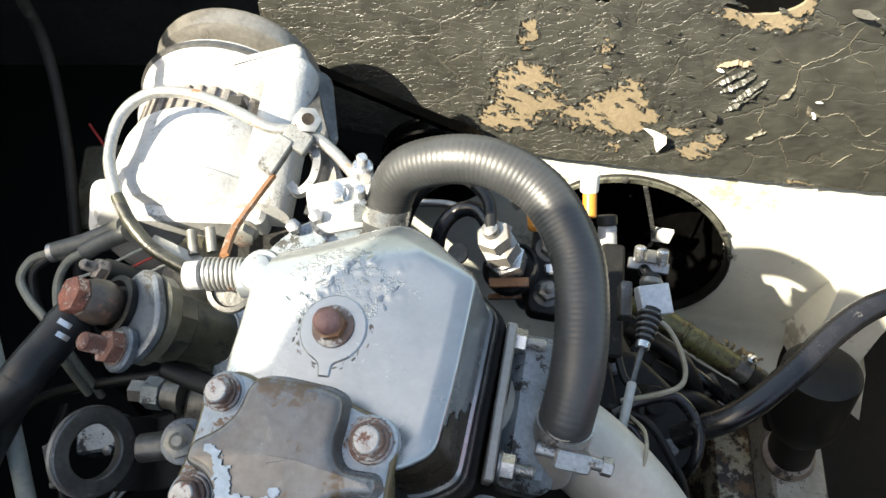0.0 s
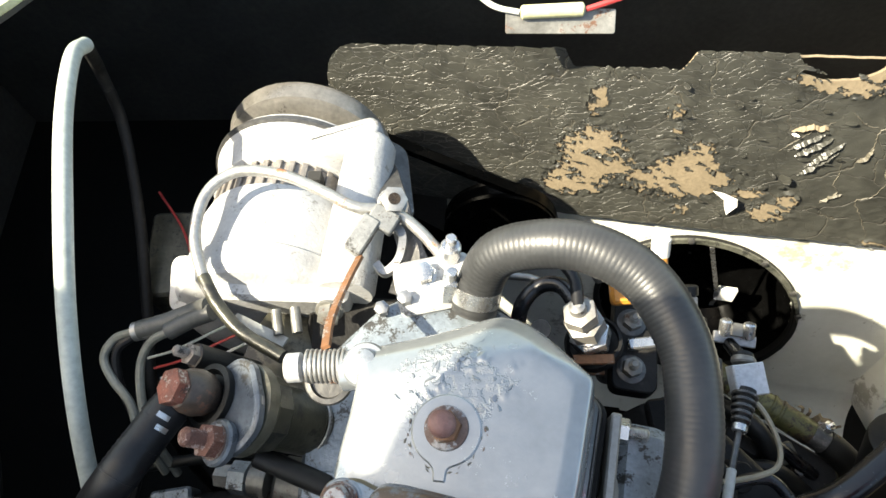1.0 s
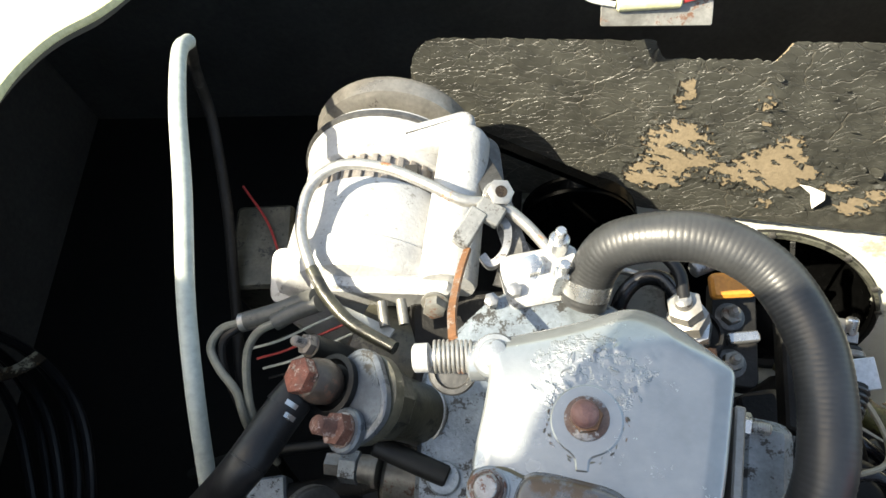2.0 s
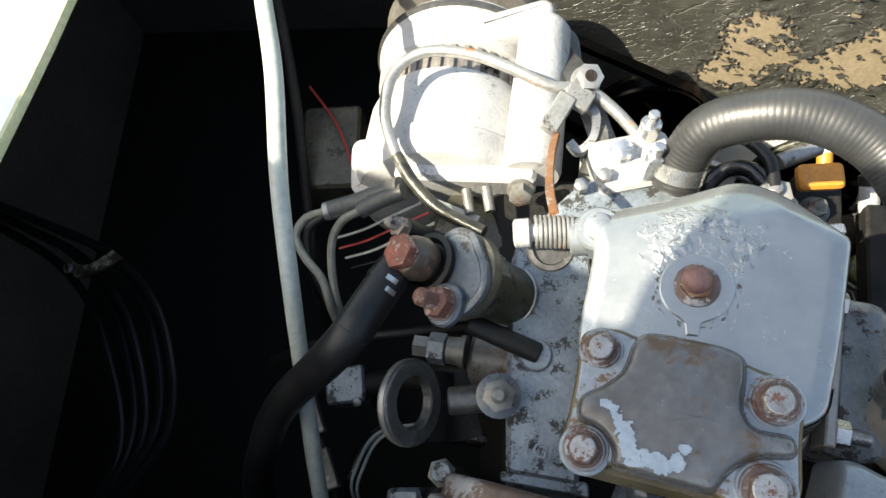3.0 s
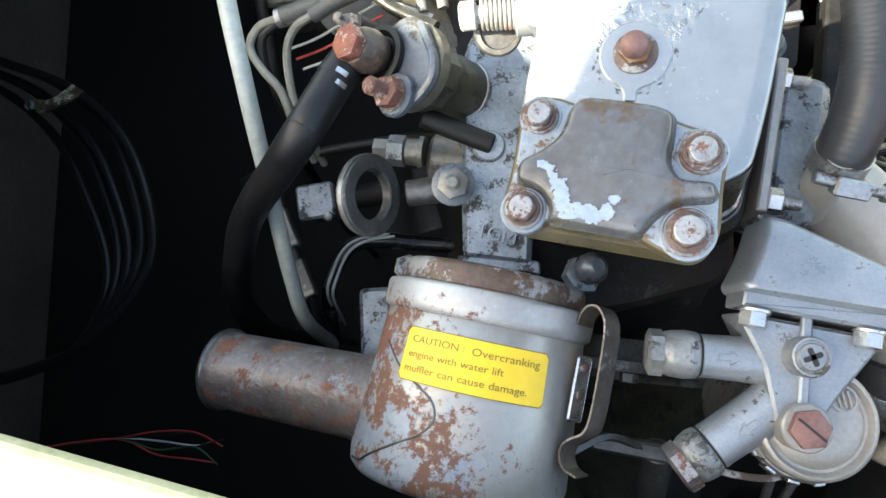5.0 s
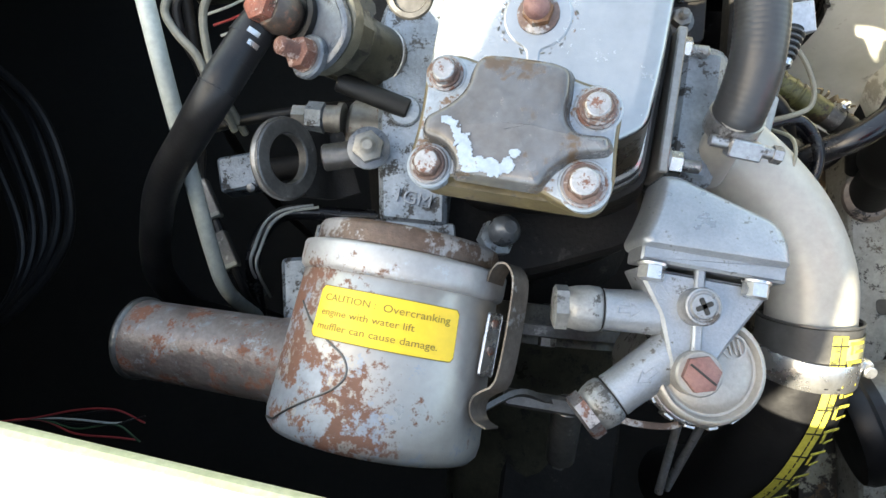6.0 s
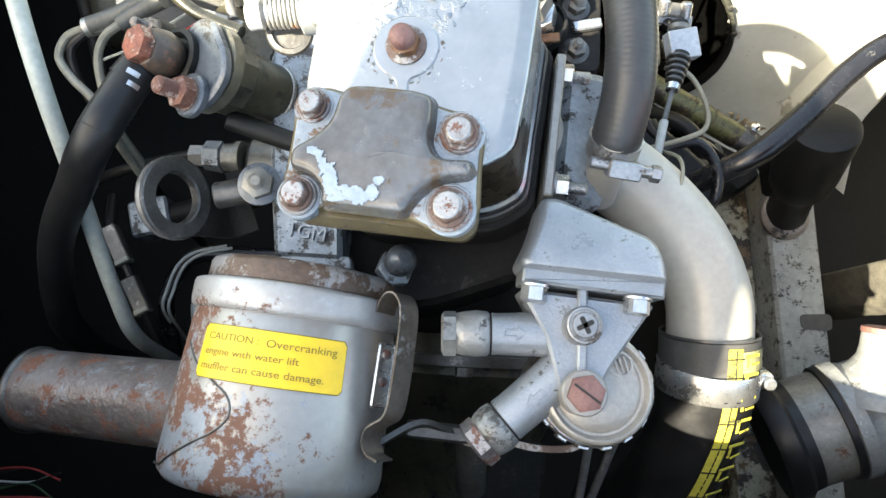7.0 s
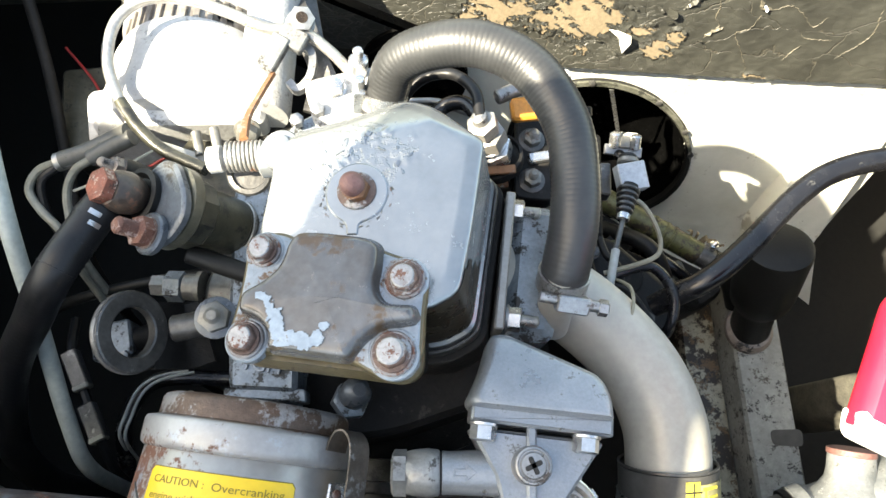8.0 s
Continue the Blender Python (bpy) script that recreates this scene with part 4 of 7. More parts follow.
for k in range(26):
    a = random.uniform(2.5, 5.0) if k < 18 else random.uniform(5.0, 6.6)
    d = random.uniform(0.0164, 0.0190)
    cx0, cy0 = math.cos(a) * d, -0.0008 + math.sin(a) * d
    w, l = random.uniform(0.0003, 0.0008), random.uniform(0.0006, 0.0020)
    t_ = a + math.pi / 2 + random.uniform(-0.5, 0.5)
    bm = bmesh.new()
    rings_ = [[], []]
    for q in range(9):
        b = 2 * math.pi * q / 9
        g = 0.8 + 0.6 * noise.noise(V((k * 2.3, q, 4)))
        for lv, (s_, h_) in enumerate(((1.0, -0.0002), (0.8, 0.00025))):
            x_, y_ = l * g * math.cos(b) * s_, w * g * math.sin(b) * s_
            rings_[lv].append(bm.verts.new(on_cover(cx0 + x_ * math.cos(t_) - y_ * math.sin(t_), cy0 + x_ * math.sin(t_) + y_ * math.cos(t_), h_)))
    skin(bm, rings_)
    bm.faces.new(rings_[1])
    part("grime_spot", bm, olive_oily if k % 3 else canister_rust, cover)

# baked oil down the front corner of the cover, the corner's shade painted in
side_o = grown(RO, 0.0005)
bm = bmesh.new()
strips_ = []
for p in side_o:
    if p.x > 0.010 and p.y < -0.026:
        strips_.append([bm.verts.new(TM @ cover_warp(V((p.x, p.y, -0.0034 - 0.0052 * k)))) for k in range(11)])
    elif strips_ and len(strips_[-1]):
        strips_.append([])
strips_ = [r_ for r_ in strips_ if r_]
for i_, (a, b) in enumerate(zip(strips_, strips_[1:])):
    for k in range(10):
        c_ = (a[k].co + b[k + 1].co) / 2
        far_ = max(0.0, ((TM.inverted() @ c_).y + 0.046) / 0.020)
        low_k = 0.22 + 0.5 * k / 10 + 0.30 * noise.noise(c_ * 130) - 0.75 * far_
        if (a[k].co - b[k].co).length < 0.004 and low_k > 0.08:
            bm.faces.new((a[k], a[k + 1], b[k + 1], b[k]))
bmesh.ops.delete(bm, geom=[v for v in bm.verts if not v.link_faces], context='VERTS')
part("oil_and_shade", bm, oil_shade_brown, cover, "dark brown baked oil, shade of the corner put into its colour")

# ear with a domed pin at the corner of the cover
EAR = V((-0.0893, 0.1185, 0.3720))
part("pin", lathe(EAR, UPL, [(0, 0.0074), (0.0095, 0.0074), (0.0112, 0.0066), (0.0122, 0.0048), (0.0126, 0.0005)], 28), cover_grey, cover)
part("pin_seat", lathe(EAR, UPL, [(-0.010, 0.0115), (0.0062, 0.0115), (0.0076, 0.0104), (0.0076, 0.0076)], 28), silver, cover)
part("pin_housing", rod((-0.1035, 0.1185, 0.3660), (-0.083, 0.119, 0.3680), 0.0100, 24, bev=0.001), silver, cover)

# breather cover plate with four bolts, raised in a cross between them
breather = thing("breather_cover", TM @ V((-0.015, -0.055, 0.010)), "brown-stained cast cover plate with flaking pale blue paint", "cover plate")
BOLTS = [V((-0.0452, -0.0315, 0.0250)), V((0.0208, -0.0530, 0.0260)), V((-0.0533, -0.0730, 0.0272)), V((0.0137, -0.0860, 0.0280))]
plate_o = dense(rounded([(-0.0535, -0.0225, 0.010), (-0.0385, -0.0215, 0.008), (-0.0300, -0.0262, 0.005), (0.0040, -0.0325, 0.004), (0.0150, -0.0395, 0.006), (0.0275, -0.0440, 0.010), (0.0315, -0.0540, 0.010), (0.0285, -0.0680, 0.008), (0.0262, -0.0900, 0.012), (0.0140, -0.0985, 0.012),
                         (0.0020, -0.0930, 0.008), (-0.0060, -0.0872, 0.004), (-0.0430, -0.0785, 0.004), (-0.0560, -0.0840, 0.010), (-0.0655, -0.0745, 0.010), (-0.0600, -0.0600, 0.008), (-0.0565, -0.0430, 0.010), (-0.0550, -0.0320, 0.008)], 0.006, 5), 0.0018)


def plate_lift(p):
    if p.y < -0.070:  # the front side is drawn out towards its foot
        p.y -= 0.26 * max(0.0, min(0.0125, 0.0155 - p.z)) * min(1.0, (-p.y - 0.070) / 0.008)
    p.z += -0.045 * (p.y + 0.055)
    return p


PM = TM @ Matrix.Translation((0.0042, 0.0, 0.0))
skirt_o = dense(rounded([(-0.0525, -0.0265, 0.008), (-0.0300, -0.0285, 0.005), (0.0040, -0.0345, 0.004), (0.0150, -0.0420, 0.006), (0.0245, -0.0500, 0.010), (0.0255, -0.0700, 0.008), (0.0240, -0.0890, 0.008), (0.0170, -0.0948, 0.008), (-0.0570, -0.0788, 0.006), (-0.0600, -0.0710, 0.006), (-0.0560, -0.0500, 0.008)], 0.006, 5), 0.0018)
part("skirt", stack(skirt_o, [(-0.0015, -0.012), (-0.0010, 0.0000), (0.0003, 0.0010), (0.0005, 0.0026), (0.0, 0.0044), (-0.0004, 0.0118)], m=PM, warp=plate_lift), ochre_side, breather, smooth=45)
part("plate", stack(plate_o, [(-0.0014, 0.0100), (-0.0002, 0.0112), (0.0, 0.0155), (-0.0006, 0.0166), (-0.0016, 0.0172)], m=PM, warp=plate_lift), ochre_side, breather, smooth=45)
part("plate_face", stack(plate_o, [(-0.0014, 0.0168), (-0.0020, 0.0177), (-0.0026, 0.0179)], m=PM, warp=plate_lift), pad_blue, breather, "worn pale blue paint between the bolts", smooth=45)
dome_o = dense(rounded([(-0.0318, -0.0300, 0.006), (-0.0275, -0.0258, 0.004), (-0.0190, -0.0266, 0.006), (0.0040, -0.0322, 0.004), (0.0106, -0.0362, 0.004), (0.0094, -0.0470, 0.008), (0.0068, -0.0560, 0.007), (0.0105, -0.0645, 0.006), (0.0250, -0.0665, 0.003), (0.0252, -0.0735, 0.003), (0.0110, -0.0735, 0.008),
                        (0.0015, -0.0785, 0.007), (-0.0058, -0.0872, 0.002), (-0.0420, -0.0790, 0.002), (-0.0408, -0.0725, 0.008), (-0.0455, -0.0650, 0.008), (-0.0555, -0.0605, 0.003), (-0.0545, -0.0520, 0.004), (-0.0430, -0.0472, 0.008), (-0.0355, -0.0410, 0.008)], 0.004, 5), 0.0014)
part("raised_centre", stack(dome_o, [(0.0016, 0.0172), (0.0008, 0.0186), (0.0002, 0.0212), (-0.0004, 0.0234), (-0.0012, 0.0248), (-0.0024, 0.0256), (-0.0038, 0.0259)] + [(-0.0038, 0.0260 + 0.0001 * k, 0.9 - 0.12 * k) for k in range(7)], m=PM, warp=plate_lift), brown_cover, breather, smooth=60)
for q, wr, ac in zip(BOLTS, (0.0080, 0.0092, 0.0088, 0.0100), (0.0112, 0.0122, 0.0118, 0.0132)):
    BM = PM @ Matrix.Translation(q)
    foot_ = 0.0179 - 0.045 * (q.y + 0.055) - q.z
    part("bolt_pad", lathe(BM @ V((0, 0, foot_ - 0.006)), UPL, [(0, wr + 0.0016), (0.0058, wr + 0.0016), (0.0065, wr + 0.0008)], 32), pad_blue, breather, "pale blue paint left round the bolt")
    tr = random.uniform(0, 1)
    hx = rounded([(ac * 0.575 * math.cos(tr + k * math.pi / 3), ac * 0.575 * math.sin(tr + k * math.pi / 3)) for k in range(6)], ac * 0.10, 3)
    bh = part("bolt_head", stack(hx, [(0, foot_ + 0.002), (0, -0.0016), (-0.0006, -0.0006), (-0.0014, -0.0001)], m=BM), rust_washer, breather, smooth=40)
    part("worn_face", lathe(BM @ V((0, 0, -0.0006)), UPL, [(0, ac * 0.445), (0.0006, ac * 0.44), (0.0010, ac * 0.40), (0.0011, ac * 0.05)], 28), worn_bolt, bh, "pale worn face of the bolt head")
    part("washer", lathe(BM @ V((0, 0, foot_ + 0.0008)), UPL, [(0, wr), (0.0010, wr), (0.0015, wr - 0.0006)], 32), rust_bolt, bh)
    part("spring_washer", lathe(BM @ V((0, 0, foot_ + 0.0024)), UPL, [(0, wr * 0.86), (0.0014, wr * 0.86), (0.0018, wr * 0.80)], 28), rust_washer, bh)
# what is left of the pale paint, in one ragged strip along two edges
STRIP = [(-0.0440, -0.0545), (-0.0405, -0.0580), (-0.0372, -0.0640), (-0.0364, -0.0705), (-0.0345, -0.0752), (-0.0286, -0.0768), (-0.0224, -0.0782), (-0.0173, -0.0772)]


def flaked(x, y):
    d = min((V((x, y)) - V(a).lerp(V(b), k / 4)).length for a, b in zip(STRIP, STRIP[1:]) for k in range(5))
    d -= 0.0022 * noise.noise(V((x * 260, y * 260, 3))) + 0.0012 * noise.noise(V((x * 700, y * 700, 1)))
    d += 0.0016 if y > -0.062 else 0.0
    return d < 0.0031 or (V((x + 0.0140, y + 0.0725)).length + 0.002 * noise.noise(V((x * 400, y * 400, 6)))) < 0.0022


bm = bmesh.new()
step_, seen_ = 0.0005, {}


def strip_vert(i, j):
    if (i, j) not in seen_:
        x, y = i * step_, j * step_
        seen_[(i, j)] = bm.verts.new(PM @ plate_lift(V((x, y, 0.0266 + 0.0001 * noise.noise(V((x * 500, y * 500, 2)))))))
    return seen_[(i, j)]


for i in range(-112, 0):
    for j in range(-170, -100):
        if flaked((i + 0.5) * step_, (j + 0.5) * step_):
            bm.faces.new([strip_vert(i + a, j + b) for a, b in ((0, 0), (1, 0), (1, 1), (0, 1))])
ext = bmesh.ops.extrude_face_region(bm, geom=list(bm.faces))
bmesh.ops.translate(bm, verts=[v for v in ext["geom"] if isinstance(v, bmesh.types.BMVert)], vec=LEAN_N * 0.0004)
part("paint_remnant", bm, flake_blue, breather, "flaking pale blue paint along the edge", smooth=20)
part("adapter", stack(plate_o, [(-0.010, -0.060), (-0.010, -0.0115)], m=PM), block_dark, breather)

# raised letters on the head casting


def letters(text, size, depth, place, align='CENTER'):
    """Flat lettering as a bmesh; place(u, v, h) gives each corner's spot."""
    cu = bpy.data.curves.new("letters", 'FONT')
    cu.body = text
    cu.size = size
    cu.align_x = align
    cu.align_y = 'CENTER'
    cu.resolution_u = 3
    cu.extrude = depth / 2
    tmp = bpy.data.objects.new("letters", cu)
    scene.collection.objects.link(tmp)
    bpy.context.view_layer.update()
    me = bpy.data.meshes.new_from_object(tmp.evaluated_get(bpy.context.evaluated_depsgraph_get()))
    bm = bmesh.new()
    bm.from_mesh(me)
    bpy.data.objects.remove(tmp)
    bpy.data.curves.remove(cu)
    bpy.data.meshes.remove(me)
    for v in bm.verts:
        v.co = place(v.co.x, v.co.y, v.co.z)
    return bm


part("ledge_lip", stack(rounded([(-0.0900, -0.0075), (-0.1380, -0.0010), (-0.1385, 0.0045), (-0.0905, 0.0005)], 0.002, 3), [(0, 0.285), (0, 0.3000), (-0.001, 0.3012)]), head_grey, head)
part("letters", letters("1GM", 0.0118, 0.0030, lambda u, v, h: V((-0.1150, 0.0155, 0.3043)) + V((0.97, -0.22, 0)) * u + V((0.22, 0.97, 0)) * v + UP * (h + 0.0006)), cover_grey, head)

# ---- air intake silencer ----
SA = V((-0.205, -0.979, 0)).normalized()
SX = V((0.979, -0.205, 0)).normalized()
SC = V((-0.1215, -0.0350, 0.307))
sil = thing("intake_silencer", (-0.125, -0.07, 0.25), "round grey enamel air silencer canister with rust patches", "air filter")
can = part("canister", lathe(SC, SA, [(-0.001, 0.0545), (0.0, 0.0555), (0.045, 0.0585), (0.080, 0.0605), (0.086, 0.0595), (0.0895, 0.0565), (0.0905, 0.050)], 72), canister, sil, smooth=50)
part("rim", lathe(SC, SA, [(-0.0150, 0.0560), (-0.0143, 0.0580), (-0.0125, 0.0587), (-0.004, 0.0588), (-0.0005, 0.0582), (0.0012, 0.0562)], 72), canister_rim, can, smooth=50)
part("cap", lathe(SC, SA, [(-0.0285, 0.030), (-0.0280, 0.0480), (-0.0268, 0.0508), (-0.0245, 0.0520), (-0.016, 0.0525), (-0.0148, 0.0560)], 72), canister_rust, sil, "brown rusted cap of the canister", smooth=50)
PE, PI = V((-0.2925, -0.0642, 0.2611)), V((-0.165, -0.083, 0.3010))
pd = (PI - PE).normalized()
part("inlet_pipe", lathe(PE, pd, [(0.010, 0.0215), (0.0, 0.0220), (-0.001, 0.0240), (0.002, 0.0252), (0.006, 0.0247), (0.10, 0.0250), (0.105, 0.0262), (0.120, 0.029), (0.13, 0.032)], 48), pipe_rust, sil, "rust-blotched inlet pipe stub", smooth=60)
part("pipe_lip", lathe(PE, pd, [(-0.0022, 0.0225), (-0.0026, 0.0250), (-0.0010, 0.0266), (0.0014, 0.0266), (0.0028, 0.0250)], 48, caps=False), steel_dark, sil, "dark rolled lip of the inlet", smooth=60)
wl = [SC + SA * d + (SX * math.sin(a) + UP * math.cos(a)) * (0.0555 + 0.068 * d) for d, a in ((0.020, -0.98), (0.025, -0.84), (0.0305, -0.70), (0.0375, -0.46), (0.043, -0.29), (0.051, -0.23), (0.059, -0.31), (0.068, -0.55), (0.077, -0.80), (0.082, -0.93), (0.083, -1.1))]
part("weld_seam", tube(wl, 0.0006, 8, 4), steel_dark, sil)


def can_place(u, v, h):
    d = 0.0230 - v
    r = 0.0555 + 0.0068 * (d / 0.1) + 0.0004
    a = u / 0.0575
    return SC + SA * d + (SX * math.sin(a) + UP * math.cos(a)) * (r + h)




def wrapped(m, h):
    """A thin rounded label laid round the canister, m wider than the plain one."""
    bm = bmesh.new()
    na = 44
    lo_, hi_ = [], []
    for i in range(na + 1):
        u = -0.0385 - m + (0.0770 + 2 * m) * i / na
        e = min(u + 0.0385 + m, 0.0385 + m - u)
        cut = 0.0022 - math.sqrt(max(0.0, 0.0022 ** 2 - max(0.0, 0.0022 - e) ** 2))
        lo_.append(-0.0130 - m + cut)
        hi_.append(0.0130 + m - cut)
    for top in (0.0, 0.00022):
        rows = [[bm.verts.new(can_place(-0.0385 - m + (0.0770 + 2 * m) * i / na, lo_[i] + (hi_[i] - lo_[i]) * k / 2, h + top)) for k in range(3)] for i in range(na + 1)]
        for a, b in zip(rows, rows[1:]):
            for k in range(2):
                bm.faces.new((a[k], b[k], b[k + 1], a[k + 1]))
    return bm


sticker = part("warning_label", wrapped(0.0, 0.0004), label_yellow, can, "yellow warning label with dark print", smooth=60)
part("label_border", wrapped(0.0005, 0.0001), ink, sticker, smooth=60)
for line_, u_, v_, sz_ in (("CAUTION :", -0.0348, 0.0074, 0.0050), ("Overcranking", -0.0020, 0.0070, 0.0055), ("engine with water lift", -0.0350, 0.0000, 0.0050), ("muffler can cause damage.", -0.0355, -0.0072, 0.0052)):
    part("print", letters(line_, sz_, 0.0001, lambda u, v, h, u_=u_, v_=v_: can_place(u * 1.17 + u_, v + v_, 0.0008 + h), 'LEFT'), ink, sticker, smooth=60)

# strap clip on the side of the canister


def strap(pts, width, thick, side, bm=None, sub=6):
    """A bent flat strip; side = direction of its width."""
    bm = bm or bmesh.new()
    path = spline(pts, sub)
    s = V(side).normalized()
    loops = []
    for p, x, y, t in frames(path):
        n_ = t.cross(s).normalized()
        w = n_.cross(t).normalized()
        loops.append([bm.verts.new(p + w * a * width / 2 + n_ * b * thick / 2) for a, b in ((-1, -1), (1, -1), (1, 1), (-1, 1))])
    skin(bm, loops)
    bm.faces.new(loops[0])
    bm.faces.new(loops[-1])
    return bm


def side_pt(d, out, z):
    return SC + SA * d + SX * out + UP * (z - SC.z)


CN = SX * 0.85 + UP * 0.53


def clip_pt(d, r):
    return SC + SA * d + CN * r


clip = part("clip", strap([clip_pt(-0.008, 0.0600), clip_pt(-0.0135, 0.0610), clip_pt(-0.0180, 0.0640), clip_pt(-0.0185, 0.0690), clip_pt(-0.0140, 0.0735), clip_pt(-0.006, 0.0755), clip_pt(0.015, 0.0762), clip_pt(0.036, 0.0758),
                           clip_pt(0.044, 0.0735), clip_pt(0.0480, 0.0680), clip_pt(0.0520, 0.0640), clip_pt(0.0580, 0.0635), clip_pt(0.0630, 0.0670), clip_pt(0.0650, 0.0735)], 0.0135, 0.0011, SX * 0.65 - UP * 0.76), clip_brown, sil, "rust-brown sprung clip")
part("clip_plate", block(side_pt(0.024, 0.0545, 0.337), (0.011, 0.034, 0.0016), SX - UP * 0.9, UP + SX * 0.9), zinc, clip)
for d in (0.013, 0.027):
    part("rivet", lathe(side_pt(d, 0.0550, 0.338), UP + SX * 0.9, [(0, 0.0026), (0.001, 0.0024), (0.0016, 0.001)], 12), rust_bolt, clip)

# neck between canister and head
part("intake_neck", rod(SC - SA * 0.027 - UP * 0.024, V((-0.112, 0.03, 0.262)), 0.020, 28), head_grey, sil)

# ---- fuel filter ----
filt = thing("fuel_filter", (0.034, -0.083, 0.25), "cast silver-grey fuel filter with round bowl and two pipe unions", "fuel filter")
FD = V((0.0350, -0.0830, 0))
part("bowl", lathe(FD + UP * 0.235, UP, [(0, 0.010), (0.004, 0.022), (0.02, 0.0262), (0.10, 0.0262), (0.104, 0.0262)], 40), steel_dull, filt)
bm = lathe(FD + UP * 0.334, UP, [(0, 0.0285), (0.001, 0.0298), (0.012, 0.0298), (0.013, 0.0285)], 44)
nutring = part("ring_nut", bm, zinc, filt, "bright knurled ring nut")
for k in range(16):
    a = 2 * math.pi * (k + 0.3) / 16
    c = FD + V((math.cos(a), math.sin(a), 0)) * 0.0300 + UP * 0.3405
    part("lug", block(c, (0.0025, 0.0055, 0.010), (math.cos(a), math.sin(a), 0), bev=0.0005, r=0.0006), zinc, nutring)
fcap = part("filter_head", lathe(FD + UP * 0.346, UP, [(0, 0.0280), (0.006, 0.0282), (0.0100, 0.0274), (0.0112, 0.0262), (0.0114, 0.0250), (0.0100, 0.0240), (0.0078, 0.0232), (0.0078, 0.0218), (0.0096, 0.0200), (0.0104, 0.0120), (0.0106, 0.0005)], 48), filter_tan, filt, "dull tan-grey round filter top", smooth=45)
# raised marks: plain rings and bars
MARK = V((0.0470, -0.0720, 0.3570))
part("mark", lathe(MARK - UP * 0.0004, UP, [(0, 0.0062), (0.0006, 0.0062), (0.0006, 0.0052), (0, 0.0052)], 24, caps=False), filter_tan, fcap)
for k in (-1, 0, 1):
    part("mark", block(MARK + V((0.0025 * k, 0.0, 0.0)) , (0.0010, 0.008, 0.0008), (1, 0.2, 0), bev=0.0001, r=0.0003), filter_tan, fcap)
web = rounded([(-0.0010, -0.0310, 0.003), (0.0660, -0.0440, 0.003), (0.0380, -0.0760, 0.006), (0.0300, -0.0920, 0.006), (0.0150, -0.0900, 0.006), (0.0100, -0.0560, 0.004)], 0.003, 4)
part("bracket", stack(web, [(0, 0.335), (0, 0.3610), (-0.0015, 0.3625)]), cover_grey, filt)
part("mark", lathe(V((0.0125, -0.0430, 0.3622)), UP, [(0, 0.0050), (0.0006, 0.0050), (0.0006, 0.0042), (0, 0.0042)], 24, caps=False), cover_grey, filt)
part("mark", block(V((0.0125, -0.0430, 0.3626)), (0.0009, 0.006, 0.0006), (1, 0.6, 0), bev=0.0001, r=0.0003), cover_grey, filt)
part("rib", block((0.0270, -0.0600, 0.3635), (0.0048, 0.056, 0.005), (0.994, -0.11, 0), bev=0.001, r=0.001), cover_grey, filt)
cap_o = rounded([(0.0142, 0.0147, 0.004), (0.0230, 0.0142, 0.006), (0.0680, -0.0120, 0.010), (0.0705, -0.0240, 0.004), (0.0690, -0.0345, 0.002), (0.0004, -0.0220, 0.002), (-0.0010, -0.0180, 0.003), (0.0076, -0.0032, 0.008)], 0.003, 5)


def cap_warp(p):
    p.z += -0.30 * (p.y + 0.02) * (1 if p.z > 0.36 else 0.3)
    return p


cap = part("cap", stack(cap_o, [(0, 0.338), (0, 0.3690), (-0.0012, 0.3722), (-0.0012, 0.3740, 0.95), (-0.0012, 0.3748, 0.85)], warp=cap_warp), cover_grey, filt, "smooth grey wedge-shaped cap", smooth=50)
lo, hi = V((0.0010, -0.0258, 0)), V((0.0685, -0.0390, 0))
fx = (hi - lo).normalized()
part("flange", block((lo + hi) / 2 + UP * 0.3555 + V((0.0002, 0.0018, 0)), (0.0705, 0.0095, 0.029), fx, bev=0.0014, r=0.0012), cover_grey, filt)
FY = V((fx.y, -fx.x, 0)) if V((fx.y, -fx.x, 0)).y < 0 else V((-fx.y, fx.x, 0))
for s in (0.006, 0.057):
    bolt(filt, lo + fx * s + FY * 0.0045 + UP * 0.3655, FY, 0.0115, 0.0075, 0.0072, zinc, zinc, turn=0.0)
vent = part("vent_screw", lathe((0.0272, -0.0521, 0.362), UP, [(0, 0.0094), (0.010, 0.0094), (0.0116, 0.0087), (0.0119, 0.0078), (0.0112, 0.0072), (0.0112, 0.0066), (0.0124, 0.0058), (0.0128, 0.0005)], 36), steel_dull, filt, "cross-headed vent screw")
# black bars drawn for the shade in the cross slot
for a in (0.35, 0.35 + math.pi / 2):
    part("cross_slot", block((0.0272, -0.0521, 0.3746), (0.0088, 0.0024, 0.0010), (math.cos(a), math.sin(a), 0), bev=0.0001, r=0.0010), shade_black, vent)
part("plug_seat", lathe((0.0250, -0.0841, 0.355), UP, [(0, 0.0112), (0.0135, 0.0112), (0.0145, 0.0104)], 32), filter_tan, filt)
plug = part("slotted_plug", hexa((0.0250, -0.0841, 0.3685), UP, 0.0160, 0.0060, turn=0.1), pink_rust, filt, "red-rusted slotted plug")
# black bar in place of the shade in the plug's slot
part("slot", block((0.0250, -0.0841, 0.3744), (0.0150, 0.0011, 0.0008), (0.75, -0.66, 0), bev=0.0001, r=0.0003), shade_black, plug)


